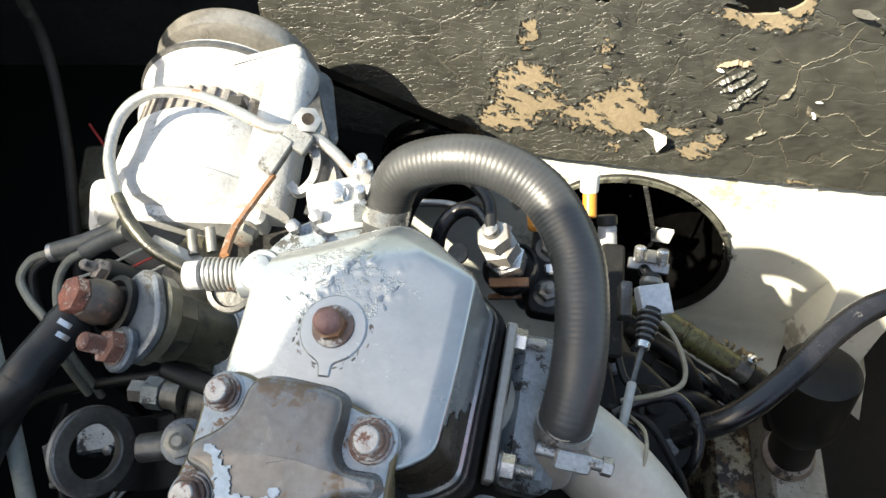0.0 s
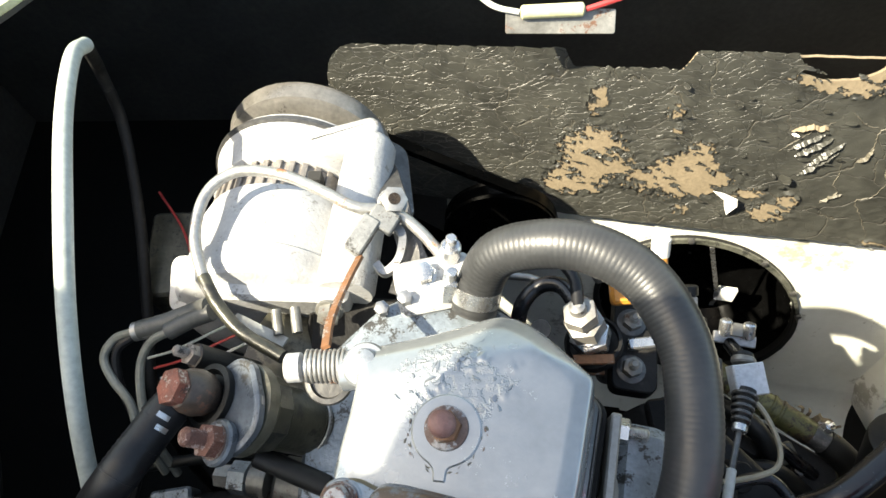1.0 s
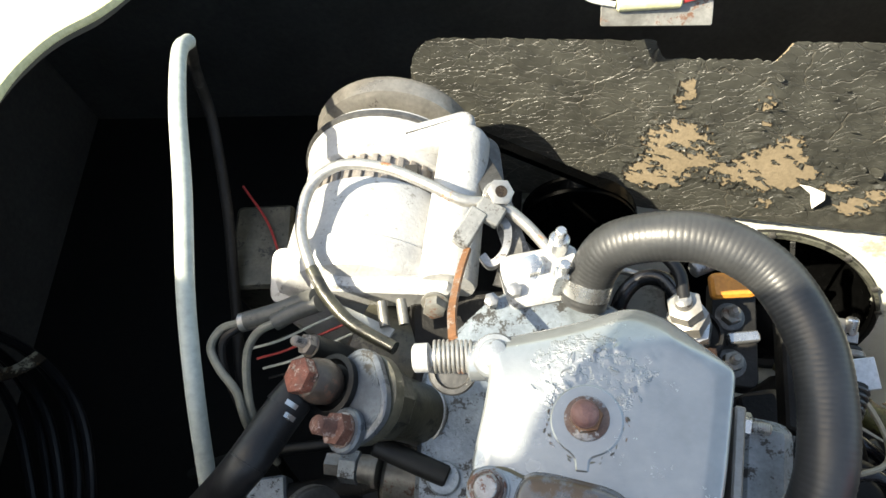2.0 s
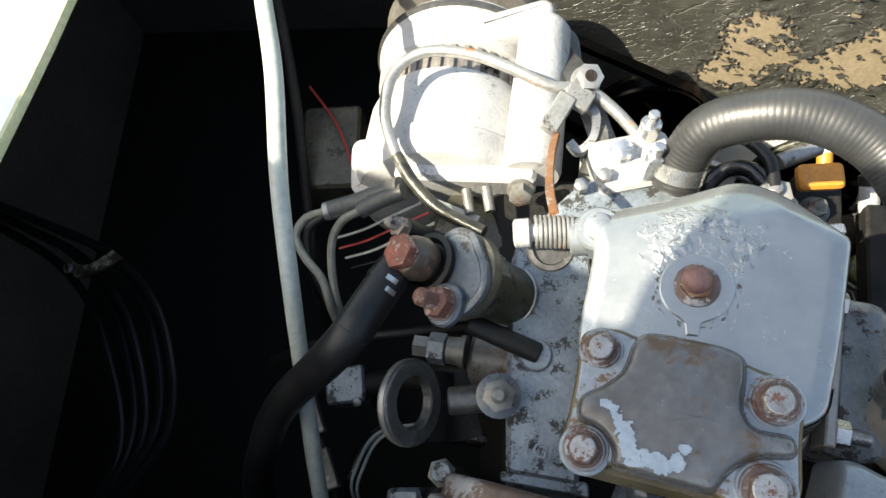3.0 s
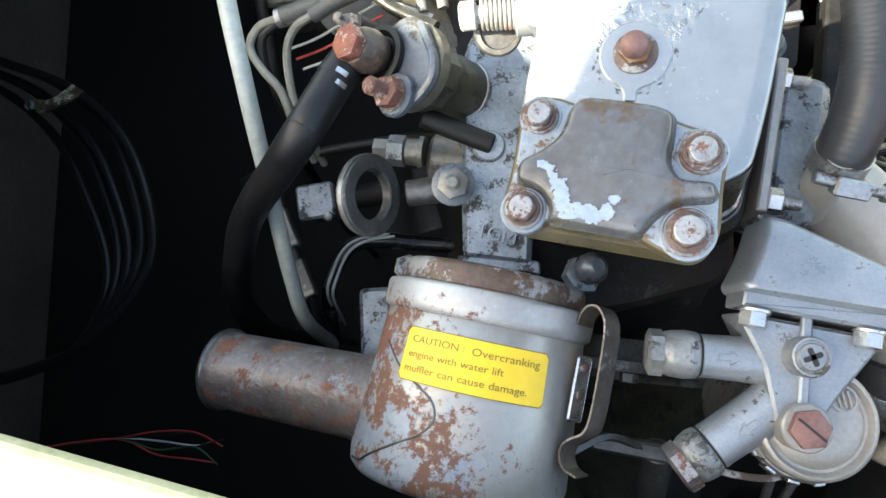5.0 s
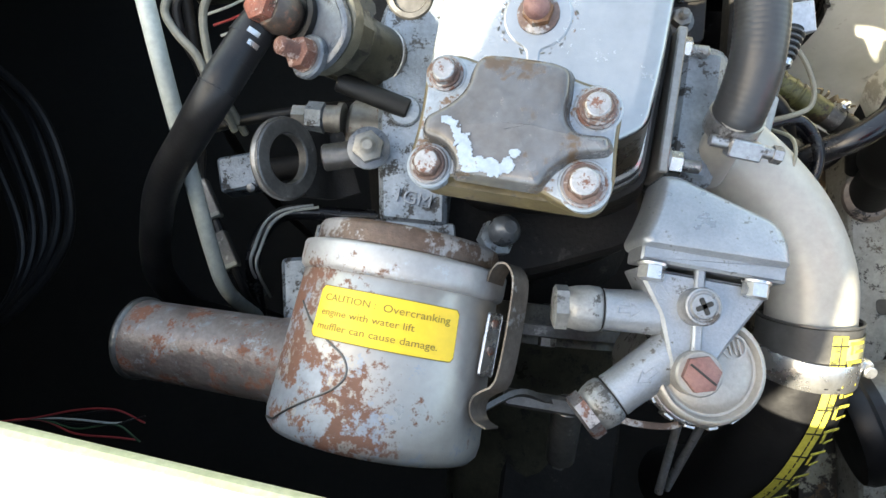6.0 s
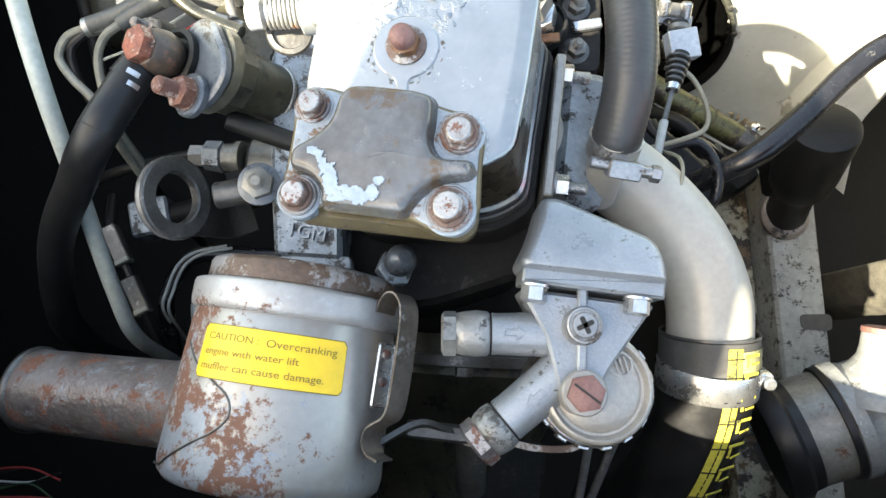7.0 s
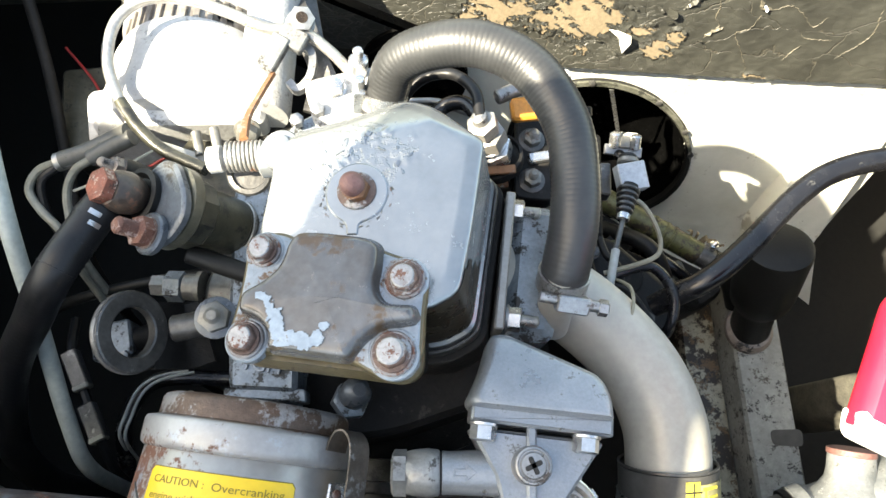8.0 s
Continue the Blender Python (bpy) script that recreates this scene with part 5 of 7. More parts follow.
def union(p0, p1, p2, nutmat, r):
    p0, p1, p2 = V(p0), V(p1), V(p2)
    d = (p2 - p0).normalized()
    L1, L2 = (p1 - p0).length, (p2 - p0).length
    u = part("port", lathe(p0, d, [(0, r + 0.0010), (L1 * 0.9, r), (L1 - 0.0004, r + 0.0002), (L1, r - 0.0006)], 30), cover_grey, filt)
    w = L2 - L1 - 0.0085
    part("groove", lathe(p0 + d * (L1 - 0.0006), d, [(0, r - 0.0004), (0.0016, r - 0.0004)], 30), block_dark, u)
    part("collar", lathe(p0 + d * (L1 + 0.0008), d, [(0, r - 0.0002), (0.0010, r + 0.0008), (w * 0.35, r + 0.0014), (w * 0.7, r + 0.0008), (w - 0.0012, r - 0.0002), (w - 0.0006, r - 0.0014)], 30), union_grey, u, smooth=60)
    part("union_nut", hexa(p0 + d * (L2 - 0.0088), d, r * 1.92, 0.0075, turn=0.2), nutmat, u)
    a = p0 + d * L1 * 0.62 + UP * (r + 0.0002)
    return u, a, d


u1_, a1, d1 = union((0.014, -0.0545, 0.350), (-0.0160, -0.0530, 0.349), (-0.0425, -0.0500, 0.348), union_grey, 0.0106)
u2_, a2, d2 = union((0.026, -0.0690, 0.350), (-0.0115, -0.0965, 0.347), (-0.0300, -0.1085, 0.346), rust_bolt, 0.0116)


def arrow(u, a, d):
    sd = UP.cross(d)
    pts = [(-0.0055, -0.0016), (0.0005, -0.0016), (0.0005, -0.0036), (0.0055, 0), (0.0005, 0.0036), (0.0005, 0.0016), (-0.0055, 0.0016)]
    loop = [a + d * q[0] + sd * q[1] for q in pts]
    bm = bmesh.new()
    for q, w in zip(loop, loop[1:] + loop[:1]):
        tube([q, w], 0.00045, 6, 1, bm)
    part("arrow", bm, cover_grey, u)


arrow(u1_, a1, -d1)
arrow(u2_, a2, d2)
part("bracket_foot", strap([(-0.012, -0.108, 0.318), (0.004, -0.113, 0.322), (0.022, -0.115, 0.322), (0.034, -0.112, 0.322)], 0.0035, 0.0015, (0.2, 1, 0)), canister_rust, filt)

# ---- exhaust elbow and hose ----
elb = thing("exhaust_elbow", (0.12, -0.02, 0.25), "bent exhaust mixing elbow in smooth beige-grey enamel", "exhaust pipe")
part("bend", tube([(0.030, 0.066, 0.290), (0.066, 0.0545, 0.282), (0.0961, 0.0309, 0.277), (0.1190, 0.0000, 0.275), (0.1290, -0.0340, 0.274), (0.1275, -0.0660, 0.271)], 0.0262, 40, 8), elbow_paint, elb)
part("spigot", rod((0.0605, 0.030, 0.295), (0.0612, 0.050, 0.346), 0.0112, 24), elbow_paint, elb)
EXH = [(0.1275, -0.0600, 0.272), (0.1255, -0.0860, 0.264), (0.1210, -0.1150, 0.248), (0.1120, -0.150, 0.215), (0.1000, -0.180, 0.160), (0.095, -0.195, 0.08)]
exh = thing("exhaust_hose", (0.12, -0.12, 0.1), "black rubber exhaust hose with yellow stripe marking", "hose")
part("hose", tube(EXH, 0.0292, 40, 10), rubber, exh)
pth = frames(spline(EXH, 10))
bm = bmesh.new()
lo_, hi_ = [], []
for p, x, y, t in pth:
    n_ = (UP - t * UP.dot(t)).normalized()
    s_ = t.cross(n_)
    row = []
    row += [p + (n_ * math.cos(a) - s_ * math.sin(a)) * 0.0307 for a in (-0.02, 0.08, 0.18, 0.28)]
    lo_.append([bm.verts.new(q) for q in row])
for a, b in zip(lo_, lo_[1:]):
    for k in range(3):
        bm.faces.new((a[k], a[k + 1], b[k + 1], b[k]))
ext = bmesh.ops.extrude_face_region(bm, geom=list(bm.faces))
bmesh.ops.translate(bm, verts=[v for v in ext["geom"] if isinstance(v, bmesh.types.BMVert)], vec=UP * 0.0004)
part("stripe", bm, stripe_yellow, exh, "worn yellow stripe")


def hose_spot(k, a, r=0.0308):
    i = int(k)
    p, x, y, t = pth[i]
    p2 = pth[i + 1][0]
    n_ = (UP - t * UP.dot(t)).normalized()
    s_ = t.cross(n_)
    return p.lerp(p2, k - i) + (n_ * math.cos(a) - s_ * math.sin(a)) * r, n_ * math.cos(a) - s_ * math.sin(a), t, n_ * math.sin(a) + s_ * math.cos(a)


# broken yellow marking beside the stripe, and dark cuts across it
for k in range(2, 44, 4):
    for kk, a, ln, wd in ((k, 0.52, 0.0020, 0.013), (k + 1.2, 0.40, 0.0075, 0.0020), (k + 2.0, 0.62, 0.0016, 0.009)):
        q, nr, t, s_ = hose_spot(kk, a)
        part("marking", block(q, (wd, ln, 0.0005), s_, nr, bev=0.0001, r=0.0003), stripe_yellow, exh)
    q, nr, t, s_ = hose_spot(k + 0.5, 0.13, 0.0312)
    part("stripe_bar", block(q, (0.010, 0.0009, 0.0005), s_, nr, bev=0.0001, r=0.0002), rubber, exh)
for k in range(1, 44):
    q, nr, t, s_ = hose_spot(k, 0.14, 0.0311)
    part("stripe_bar", block(q, (0.0008, 0.004, 0.0005), s_, nr, bev=0.0001, r=0.0002), rubber, exh)
p, x, y, t = pth[3]
part("tape", lathe(p - t * 0.0100, t, [(0, 0.0290), (0.0005, 0.0302), (0.0200, 0.0302), (0.0205, 0.0290)], 48, caps=False), dusty_rubber, exh, "black tape wrapped round the hose end")
part("edge_band", lathe(p - t * 0.0115, t, [(0, 0.0290), (0.0, 0.0304), (0.0012, 0.0304), (0.0012, 0.0290)], 48, caps=False), steel_dark, exh)
bm = bmesh.new()
lo_ = [[bm.verts.new(hose_spot(0.8 + 0.5 * i, 0.02 + 0.10 * j + 0.02 * noise.noise(V((i, j, 5))), 0.0307)[0]) for j in range(13)] for i in range(11)]
for a, b in zip(lo_, lo_[1:]):
    for k in range(12):
        bm.faces.new((a[k], a[k + 1], b[k + 1], b[k]))
ext = bmesh.ops.extrude_face_region(bm, geom=list(bm.faces))
bmesh.ops.translate(bm, verts=[v for v in ext["geom"] if isinstance(v, bmesh.types.BMVert)], vec=UP * 0.0003)
part("faded_label", bm, faded_yellow, exh, "faded yellow marking on the hose end")
p, x, y, t = pth[9]
wd = 0.0175
c = part("clamp", lathe(p - t * wd / 2, t, [(0, 0.0293), (0, 0.0311), (0.001, 0.0315), (wd - 0.001, 0.0315), (wd, 0.0311), (wd, 0.0293)], 48, caps=False), zinc, exh, "bright steel hose clamp")
n_ = (UP - t * UP.dot(t)).normalized()
s_ = t.cross(n_)
sgn = 1 if s_.x > 0 else -1
q = p + s_ * sgn * 0.0335 + n_ * 0.002
part("worm_housing", block(q, (0.010, 0.016, 0.009), t, s_, r=0.003), zinc, c)
part("worm_screw", rod(q - n_ * 0.012 + s_ * sgn * 0.001, q + n_ * 0.012 + s_ * sgn * 0.001, 0.0038, 14, bev=0.0006), zinc, c)

# ---- grey cooling-water hose ----
WH = [(-0.036, 0.1720, 0.3080), (-0.0325, 0.1840, 0.3220), (-0.0216, 0.1935, 0.3430), (0.0047, 0.1915, 0.3600), (0.0306, 0.1840, 0.3660), (0.0550, 0.1660, 0.3650), (0.0700, 0.1340, 0.3620),
      (0.0712, 0.1023, 0.3600), (0.0675, 0.0737, 0.3560), (0.0630, 0.0540, 0.3450), (0.0612, 0.0450, 0.3330)]
wh = thing("water_hose", (0.03, 0.12, 0.33), "thick grey finely ribbed cooling-water hose bent in an arch", "hose")
part("hose", tube(WH, 0.0139, 28, 16, step=0.0010, wave=lambda i: 1 + 0.0105 * math.cos(2 * math.pi * i / 3.0)), grey_hose, wh, smooth=60)
pth = frames(spline(WH, 16))
p, x, y, t = pth[-7]
c = part("clamp", lathe(p - t * 0.0055, t, [(0, 0.0139), (0, 0.0150), (0.011, 0.0150), (0.011, 0.0139)], 40, caps=False), clamp_steel, wh, "steel worm-drive clamp")
part("worm_housing", block(p + V((0.002, -0.0165, 0.006)), (0.019, 0.010, 0.008), (0.97, -0.25, 0), (0, -0.5, 0.85), r=0.002), clamp_steel, c)
part("worm_screw", rod(p + V((-0.016, -0.0105, 0.006)), p + V((0.022, -0.0205, 0.006)), 0.0034, 14, bev=0.0006), clamp_steel, c)
part("screw_head", hexa(p + V((0.0165, -0.0192, 0.006)), (0.97, -0.25, 0), 0.0085, 0.0055), clamp_steel, c)
p, x, y, t = pth[10]
c = part("clamp", lathe(p - t * 0.005, t, [(0, 0.0139), (0, 0.0149), (0.010, 0.0149), (0.010, 0.0139)], 40, caps=False), zinc, wh, "steel worm-drive clamp")
part("worm_housing", block(p + V((-0.0165, 0.002, 0.002)), (0.009, 0.009, 0.020), (1, 0, 0), (0.1, 0.2, 1), r=0.002), zinc, c)
part("worm_screw", rod(p + V((-0.017, 0.0, -0.012)), p + V((-0.0145, 0.006, 0.020)), 0.0034, 14, bev=0.0006), zinc, c)

# ---- alternator ----
AF = (V((-0.173, 0.370, 0.203)) - V((-0.183, 0.195, 0.237))).normalized()
AC = V((-0.183, 0.195, 0.237))
alt = thing("alternator", (-0.176, 0.28, 0.15), "sunlit cast aluminium alternator with slotted housing", "alternator")
part("rear_housing", lathe(AC, AF, [(-0.012, 0.030), (-0.010, 0.052), (-0.006, 0.0630), (0.0, 0.0670), (0.005, 0.0680), (0.016, 0.0680), (0.018, 0.0660), (0.060, 0.0655), (0.070, 0.0630)], 64), alloy, alt)
core = part("core", lathe(AC, AF, [(0.068, 0.060), (0.070, 0.0595), (0.094, 0.0595), (0.096, 0.060)], 64), alloy_dark, alt, "dark laminated stator core")
ax, ay, az = basis(AF)
for k in range(40):
    a = 2 * math.pi * k / 40
    rdir = ax * math.cos(a) + ay * math.sin(a)
    part("slot_rib", block(AC + AF * 0.082 + rdir * 0.0605, (0.003, 0.0045, 0.024), rdir, AF, bev=0.0004, r=0.0006), alloy_dark, core)
part("front_housing", lathe(AC, AF, [(0.094, 0.0610), (0.096, 0.0650), (0.122, 0.0665), (0.124, 0.0690), (0.134, 0.0690), (0.139, 0.0640), (0.142, 0.057), (0.143, 0.03)], 64), alloy, alt)
fan = part("fan", lathe(AC + AF * 0.152, AF, [(0, 0.010), (0.0, 0.058), (0.004, 0.0670), (0.015, 0.0695), (0.019, 0.0685), (0.011, 0.058), (0.006, 0.01)], 48), fan_tan, alt, "pressed steel cooling fan")
part("pulley", lathe(AC + AF * 0.165, AF, [(0, 0.012), (0.0, 0.034), (0.003, 0.034), (0.009, 0.027), (0.015, 0.034), (0.018, 0.034), (0.018, 0.010)], 40), steel_dull, alt)
part("lug_boss", lathe(V((-0.1215, 0.192, 0.283)), V((0.012, 0.14, -0.012)), [(0, 0.0185), (0.004, 0.0200), (0.120, 0.0185), (0.126, 0.0150)], 32), alloy, alt)
part("front_lug", stack(rounded([(-0.078, -0.004, 0.006), (-0.040, -0.012, 0.006), (0.018, -0.014, 0.008), (0.026, 0.004, 0.008), (0.020, 0.012, 0.006), (-0.070, 0.012, 0.006)], 0.006, 4), [(-0.002, -0.030), (0, -0.024), (0, -0.002), (-0.0015, 0.0008), (-0.004, 0.0022), (-0.007, 0.0028)], m=at_axis((-0.128, 0.322, 0.277), (0.95, 0.22, 0.12), (-0.12, 0.1, 1))), alloy, alt, smooth=50)
# flush black blocks stand for the shade inside the open slots
for q_, s_ in (((-0.1495, 0.2830, 0.2745), (0.010, 0.008, 0.016)), ((-0.1640, 0.2600, 0.2790), (0.012, 0.006, 0.016))):
    part("vent_slot", block(q_, s_, (1, 0, 0.1), (0, 0.1, 1), bev=0.0005, r=0.001), shade_black, alt, "vent slot, its shade drawn as a black block")
part("drive_end", lathe(AC + AF * 0.1255, AF, [(0, 0.0690), (0.0012, 0.0712), (0.0050, 0.0712), (0.0062, 0.0690)], 64, caps=False), steel_dark, alt, "dark edge of the drive-end casting")
part("web", stack(rounded([(-0.010, -0.004), (0.034, -0.006), (0.040, 0.050), (0.018, 0.062), (-0.006, 0.030)], 0.008, 4), [(0, -0.004), (0, 0.002), (-0.001, 0.003)], m=at_axis((-0.110, 0.262, 0.262), (0.8, 0.3, -0.5), (0.5, -0.1, 0.85))), steel_dark, alt, "oily dark side web")
part("rear_bracket", block((-0.165, 0.1925, 0.276), (0.095, 0.014, 0.030), (1, -0.04, 0.12), bev=0.003, r=0.006), alloy, alt)
earp = part("ear", stack(rounded([(-0.018, -0.012), (0.022, -0.014), (0.026, 0.020), (-0.010, 0.028)], 0.010, 5), [(0, -0.006), (0, 0.005), (-0.001, 0.006)], m=at_axis((-0.2330, 0.204, 0.258), (1, 0.1, 0.25), (-0.2, -0.35, 1))), alloy, alt)
# dark disc painted for the shade in the hole
part("ear_hole", lathe(V((-0.2385, 0.202, 0.263)), V((-0.2, -0.35, 1)), [(0, 0.0035), (0.001, 0.0035)], 16), void_black, earp)
bolt(alt, (-0.128, 0.176, 0.295), (0, -0.9, 0.4), 0.013, 0.008, 0.009, plate_grey)
for q in ((-0.150, 0.178, 0.296), (-0.163, 0.178, 0.292)):
    part("terminal", rod(q, V(q) + V((0.003, -0.016, -0.002)), 0.0034, 12), plate_grey, alt)

EYE_MID, SINK = V((-0.085, 0.02, 0.70)), 1.015


def sunk(p):
    """The alternator sits a little lower and larger."""
    return EYE_MID + (V(p) - EYE_MID) * SINK


alt.location = sunk(alt.location)
alt.scale = (SINK, SINK, SINK)

# adjuster bolt, bracket and pipe clip beside the alternator
adj = thing("adjuster_bracket", (-0.09, 0.235, 0.28), "oily steel adjuster bracket with hexagon bolt", "bracket")
part("arm", strap([(-0.100, 0.30, 0.262), (-0.088, 0.255, 0.292), (-0.074, 0.215, 0.285), (-0.060, 0.20, 0.275)], 0.016, 0.004, (1, 0.3, 0.2)), steel_dark, adj)
bolt(adj, (-0.0880, 0.2430, 0.3150), (0.25, -0.25, 1), 0.0155, 0.010, 0.0098, bare_pipe, union_grey)
# dark disc laid on the head for the shade in its hollow
part("bolt_socket", lathe(V((-0.0880, 0.2430, 0.3150)) + V((0.25, -0.25, 1)).normalized() * 0.0098, (0.25, -0.25, 1), [(0, 0.0040), (0.0004, 0.0040)], 18), oil_shade_brown, adj, "hollow in the bolt head, its shade drawn as a dark disc")
part("clip", block((-0.1060, 0.2190, 0.3160), (0.012, 0.026, 0.010), (0.85, -0.5, 0), (0.1, -0.2, 1)), union_grey, adj)
part("clip", block((-0.0930, 0.2300, 0.3160), (0.018, 0.014, 0.009), (0.85, -0.5, 0), (0.1, -0.2, 1)), union_grey, adj)
part("hook", strap([(-0.098, 0.205, 0.303), (-0.092, 0.199, 0.303), (-0.0835, 0.207, 0.305), (-0.0815, 0.223, 0.306), (-0.088, 0.232, 0.306)], 0.006, 0.005, (0, 0, 1)), steel_dull, adj)
part("arm_lower", strap([(-0.088, 0.200, 0.292), (-0.070, 0.195, 0.288), (-0.058, 0.185, 0.285)], 0.020, 0.006, (0.2, 0.8, 0.2)), steel_dark, adj)
part("lever", strap([(-0.1115, 0.129, 0.372), (-0.1130, 0.150, 0.357), (-0.1110, 0.180, 0.332), (-0.1070, 0.205, 0.314)], 0.0046, 0.0022, (1, 0.2, 0.4)), copper_red, adj, "rust-orange lever strip")

# decompression spring on its shaft
dec = thing("decompression_spring", (-0.115, 0.121, 0.365), "coil spring on a bright shaft beside the rocker cover", "spring")
part("shaft", rod((-0.1370, 0.1200, 0.3660), (-0.104, 0.1215, 0.368), 0.0046, 18, bev=0.0008), alloy, dec)
turns = [V((-0.1265 + 0.0205 * k / 108, 0.1207, 0.3673)) + V((0, math.cos(k * 2 * math.pi / 12), math.sin(k * 2 * math.pi / 12))) * 0.0078 for k in range(109)]
part("coil", tube(turns, 0.00095, 8, 2), bare_pipe, dec)
part("collar", lathe(V((-0.1375, 0.1200, 0.3660)), (1, 0.05, 0.06), [(0, 0.006), (0.001, 0.0075), (0.008, 0.0075), (0.009, 0.006)], 20), alloy, dec)
part("spring_seat", lathe(V((-0.1180, 0.1180, 0.3500)), (0, -0.3, 1), [(0, 0.0125), (0.003, 0.0130), (0.005, 0.0120), (0.0052, 0.0095), (0.003, 0.0088)], 28), steel_dark, dec)

dec.location.x += 0.0055

# steel fuel pipe arching over the alternator
fp = solo("fuel_pipe", tube([(-0.052, 0.2040, 0.3050), (-0.070, 0.2250, 0.3090), (-0.0878, 0.2370, 0.3140), (-0.1107, 0.2380, 0.3180), (-0.1340, 0.2500, 0.3190), (-0.1633, 0.2650, 0.3150), (-0.1950, 0.2710, 0.3090), (-0.2150, 0.2580, 0.3040),
                             (-0.2190, 0.2280, 0.3030), (-0.2090, 0.1975, 0.3020), (-0.1962, 0.1774, 0.3010), (-0.1800, 0.1610, 0.3000), (-0.1507, 0.1433, 0.3050)], 0.0039, 14, 8), bare_pipe, (-0.14, 0.2, 0.3),
          "bent steel fuel pipe with rust spots", "pipe")
# pipe end lies in shade; that shade is painted as this dark sleeve
part("sleeve", tube([(-0.2090, 0.1975, 0.3020), (-0.2035, 0.1880, 0.3015), (-0.1962, 0.1774, 0.3010), (-0.1800, 0.1610, 0.3000), (-0.1507, 0.1433, 0.3050)], 0.0042, 14, 8), barrel_dark, fp, "lower end of the pipe, its shade painted as a dark sleeve")
solo("metal_strip", strap([(-0.1960, 0.1810, 0.2700), (-0.1770, 0.1705, 0.2770), (-0.1560, 0.1590, 0.2840)], 0.0066, 0.0014, (0.5, 0.85, 0)), grey_tube, (-0.172, 0.16, 0.274), "short pale metal strip behind the solenoid", "strip")
fit_ = thing("banjo_fitting", (-0.05, 0.204, 0.29), "bright pipe union with hexagon fittings on the head", "pipe fitting")
part("body", rod((-0.0515, 0.203, 0.285), (-0.0500, 0.209, 0.322), 0.0065, 18, bev=0.001), zinc, fit_)
part("nut", hexa((-0.0517, 0.2035, 0.298), (0.04, 0.16, 1), 0.0150, 0.007), zinc, fit_)
part("nipple", rod((-0.0500, 0.209, 0.320), (-0.0495, 0.2105, 0.330), 0.0035, 14, bev=0.0008), zinc, fit_)
part("base", block((-0.060, 0.190, 0.300), (0.050, 0.036, 0.020), (0.97, 0.2, 0), bev=0.003, r=0.008), alloy, fit_)
bolt(fit_, (-0.067, 0.194, 0.310), UP, 0.012, 0.008, 0.008, zinc)
bolt(fit_, (-0.078, 0.178, 0.310), UP, 0.008, 0.006, 0.0, steel_dull)
bolt(fit_, (-0.092, 0.172, 0.308), UP, 0.008, 0.006, 0.0, steel_dull)

# ---- starter solenoid ----
S0 = V((-0.1655, 0.1055, 0.3450))
sd_ = V((0.56, -0.01, -0.83)).normalized()
SM = at_axis(S0, (0.29, -0.92, 0.29), -sd_)
FACE = -sd_
sol = thing("starter_solenoid", (-0.15, 0.105, 0.29), "oily starter solenoid with rusty terminal nuts", "starter motor")
end_o = rounded([(-0.0245, -0.0130), (-0.0150, -0.0225), (0.0120, -0.0225), (0.0235, -0.0140), (0.0270, 0.0010), (0.0220, 0.0160), (0.0100, 0.0215), (-0.0140, 0.0215), (-0.0240, 0.0120)], 0.008, 5)
part("end_plate", stack(end_o, [(-0.0012, -0.0050), (0, -0.0042), (0, -0.0008), (-0.0010, 0.0), (-0.0030, 0.0003), (-0.0042, -0.0006)], m=SM), solenoid_blue, sol, "blue-grey end plate")
part("body_flange", lathe(S0 + sd_ * 0.0056, sd_, [(0, 0.0228), (0.0008, 0.0246), (0.0070, 0.0248), (0.0085, 0.0235), (0.0090, 0.0200)], 40), olive_oily, sol)
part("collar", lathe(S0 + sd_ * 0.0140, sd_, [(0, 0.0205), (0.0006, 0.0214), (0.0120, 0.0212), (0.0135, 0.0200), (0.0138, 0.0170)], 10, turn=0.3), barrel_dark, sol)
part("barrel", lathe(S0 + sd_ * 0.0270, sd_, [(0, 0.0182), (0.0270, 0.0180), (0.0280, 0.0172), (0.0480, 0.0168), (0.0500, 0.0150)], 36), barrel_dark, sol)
part("seam_band", lathe(S0 + sd_ * 0.0560, sd_, [(0, 0.0174), (0.0004, 0.0184), (0.0022, 0.0184), (0.0026, 0.0174)], 40, caps=False), steel_dull, sol)
# large terminal: hollow in the plate, round rubber boot, rusted hexagon head
T1 = V((-0.1930, 0.1125, 0.3590))
hole = T1 - FACE * 0.026
part("boot_well", lathe(hole - FACE * 0.004, FACE, [(0, 0.0165), (0.0066, 0.0175), (0.0072, 0.0145), (0.0040, 0.0120)], 32), soot_rubber, sol)
part("elbow_boot", lathe(hole, FACE, [(0, 0.0085), (0.004, 0.0112), (0.010, 0.0126), (0.016, 0.0118), (0.0200, 0.0098), (0.0215, 0.0060)], 28), brown_boot, sol, "brown rubber terminal boot")
bolt(sol, T1 - FACE * 0.0052, FACE, 0.0172, 0.0076, 0.0, orange_rust, turn=0.55)
# second terminal: threaded stud and nut on a round pad
T2 = V((-0.1800, 0.0865, 0.3645))
part("stud_pad", lathe(T2 - FACE * 0.0240, FACE, [(0, 0.0118), (0.0035, 0.0122), (0.0048, 0.0112)], 30), solenoid_blue, sol)
snut = part("stud_nut", hexa(T2 - FACE * 0.0190, FACE, 0.0152, 0.0078, turn=0.4), rusty, sol, "rust-red stud nut")
part("washer", lathe(T2 - FACE * 0.0196, FACE, [(0, 0.0092), (0.0012, 0.0092)], 24), rust_washer, snut)
prof = []
for k in range(8):
    prof += [(k * 0.0014, 0.0040), (k * 0.0014 + 0.0006, 0.0049)]
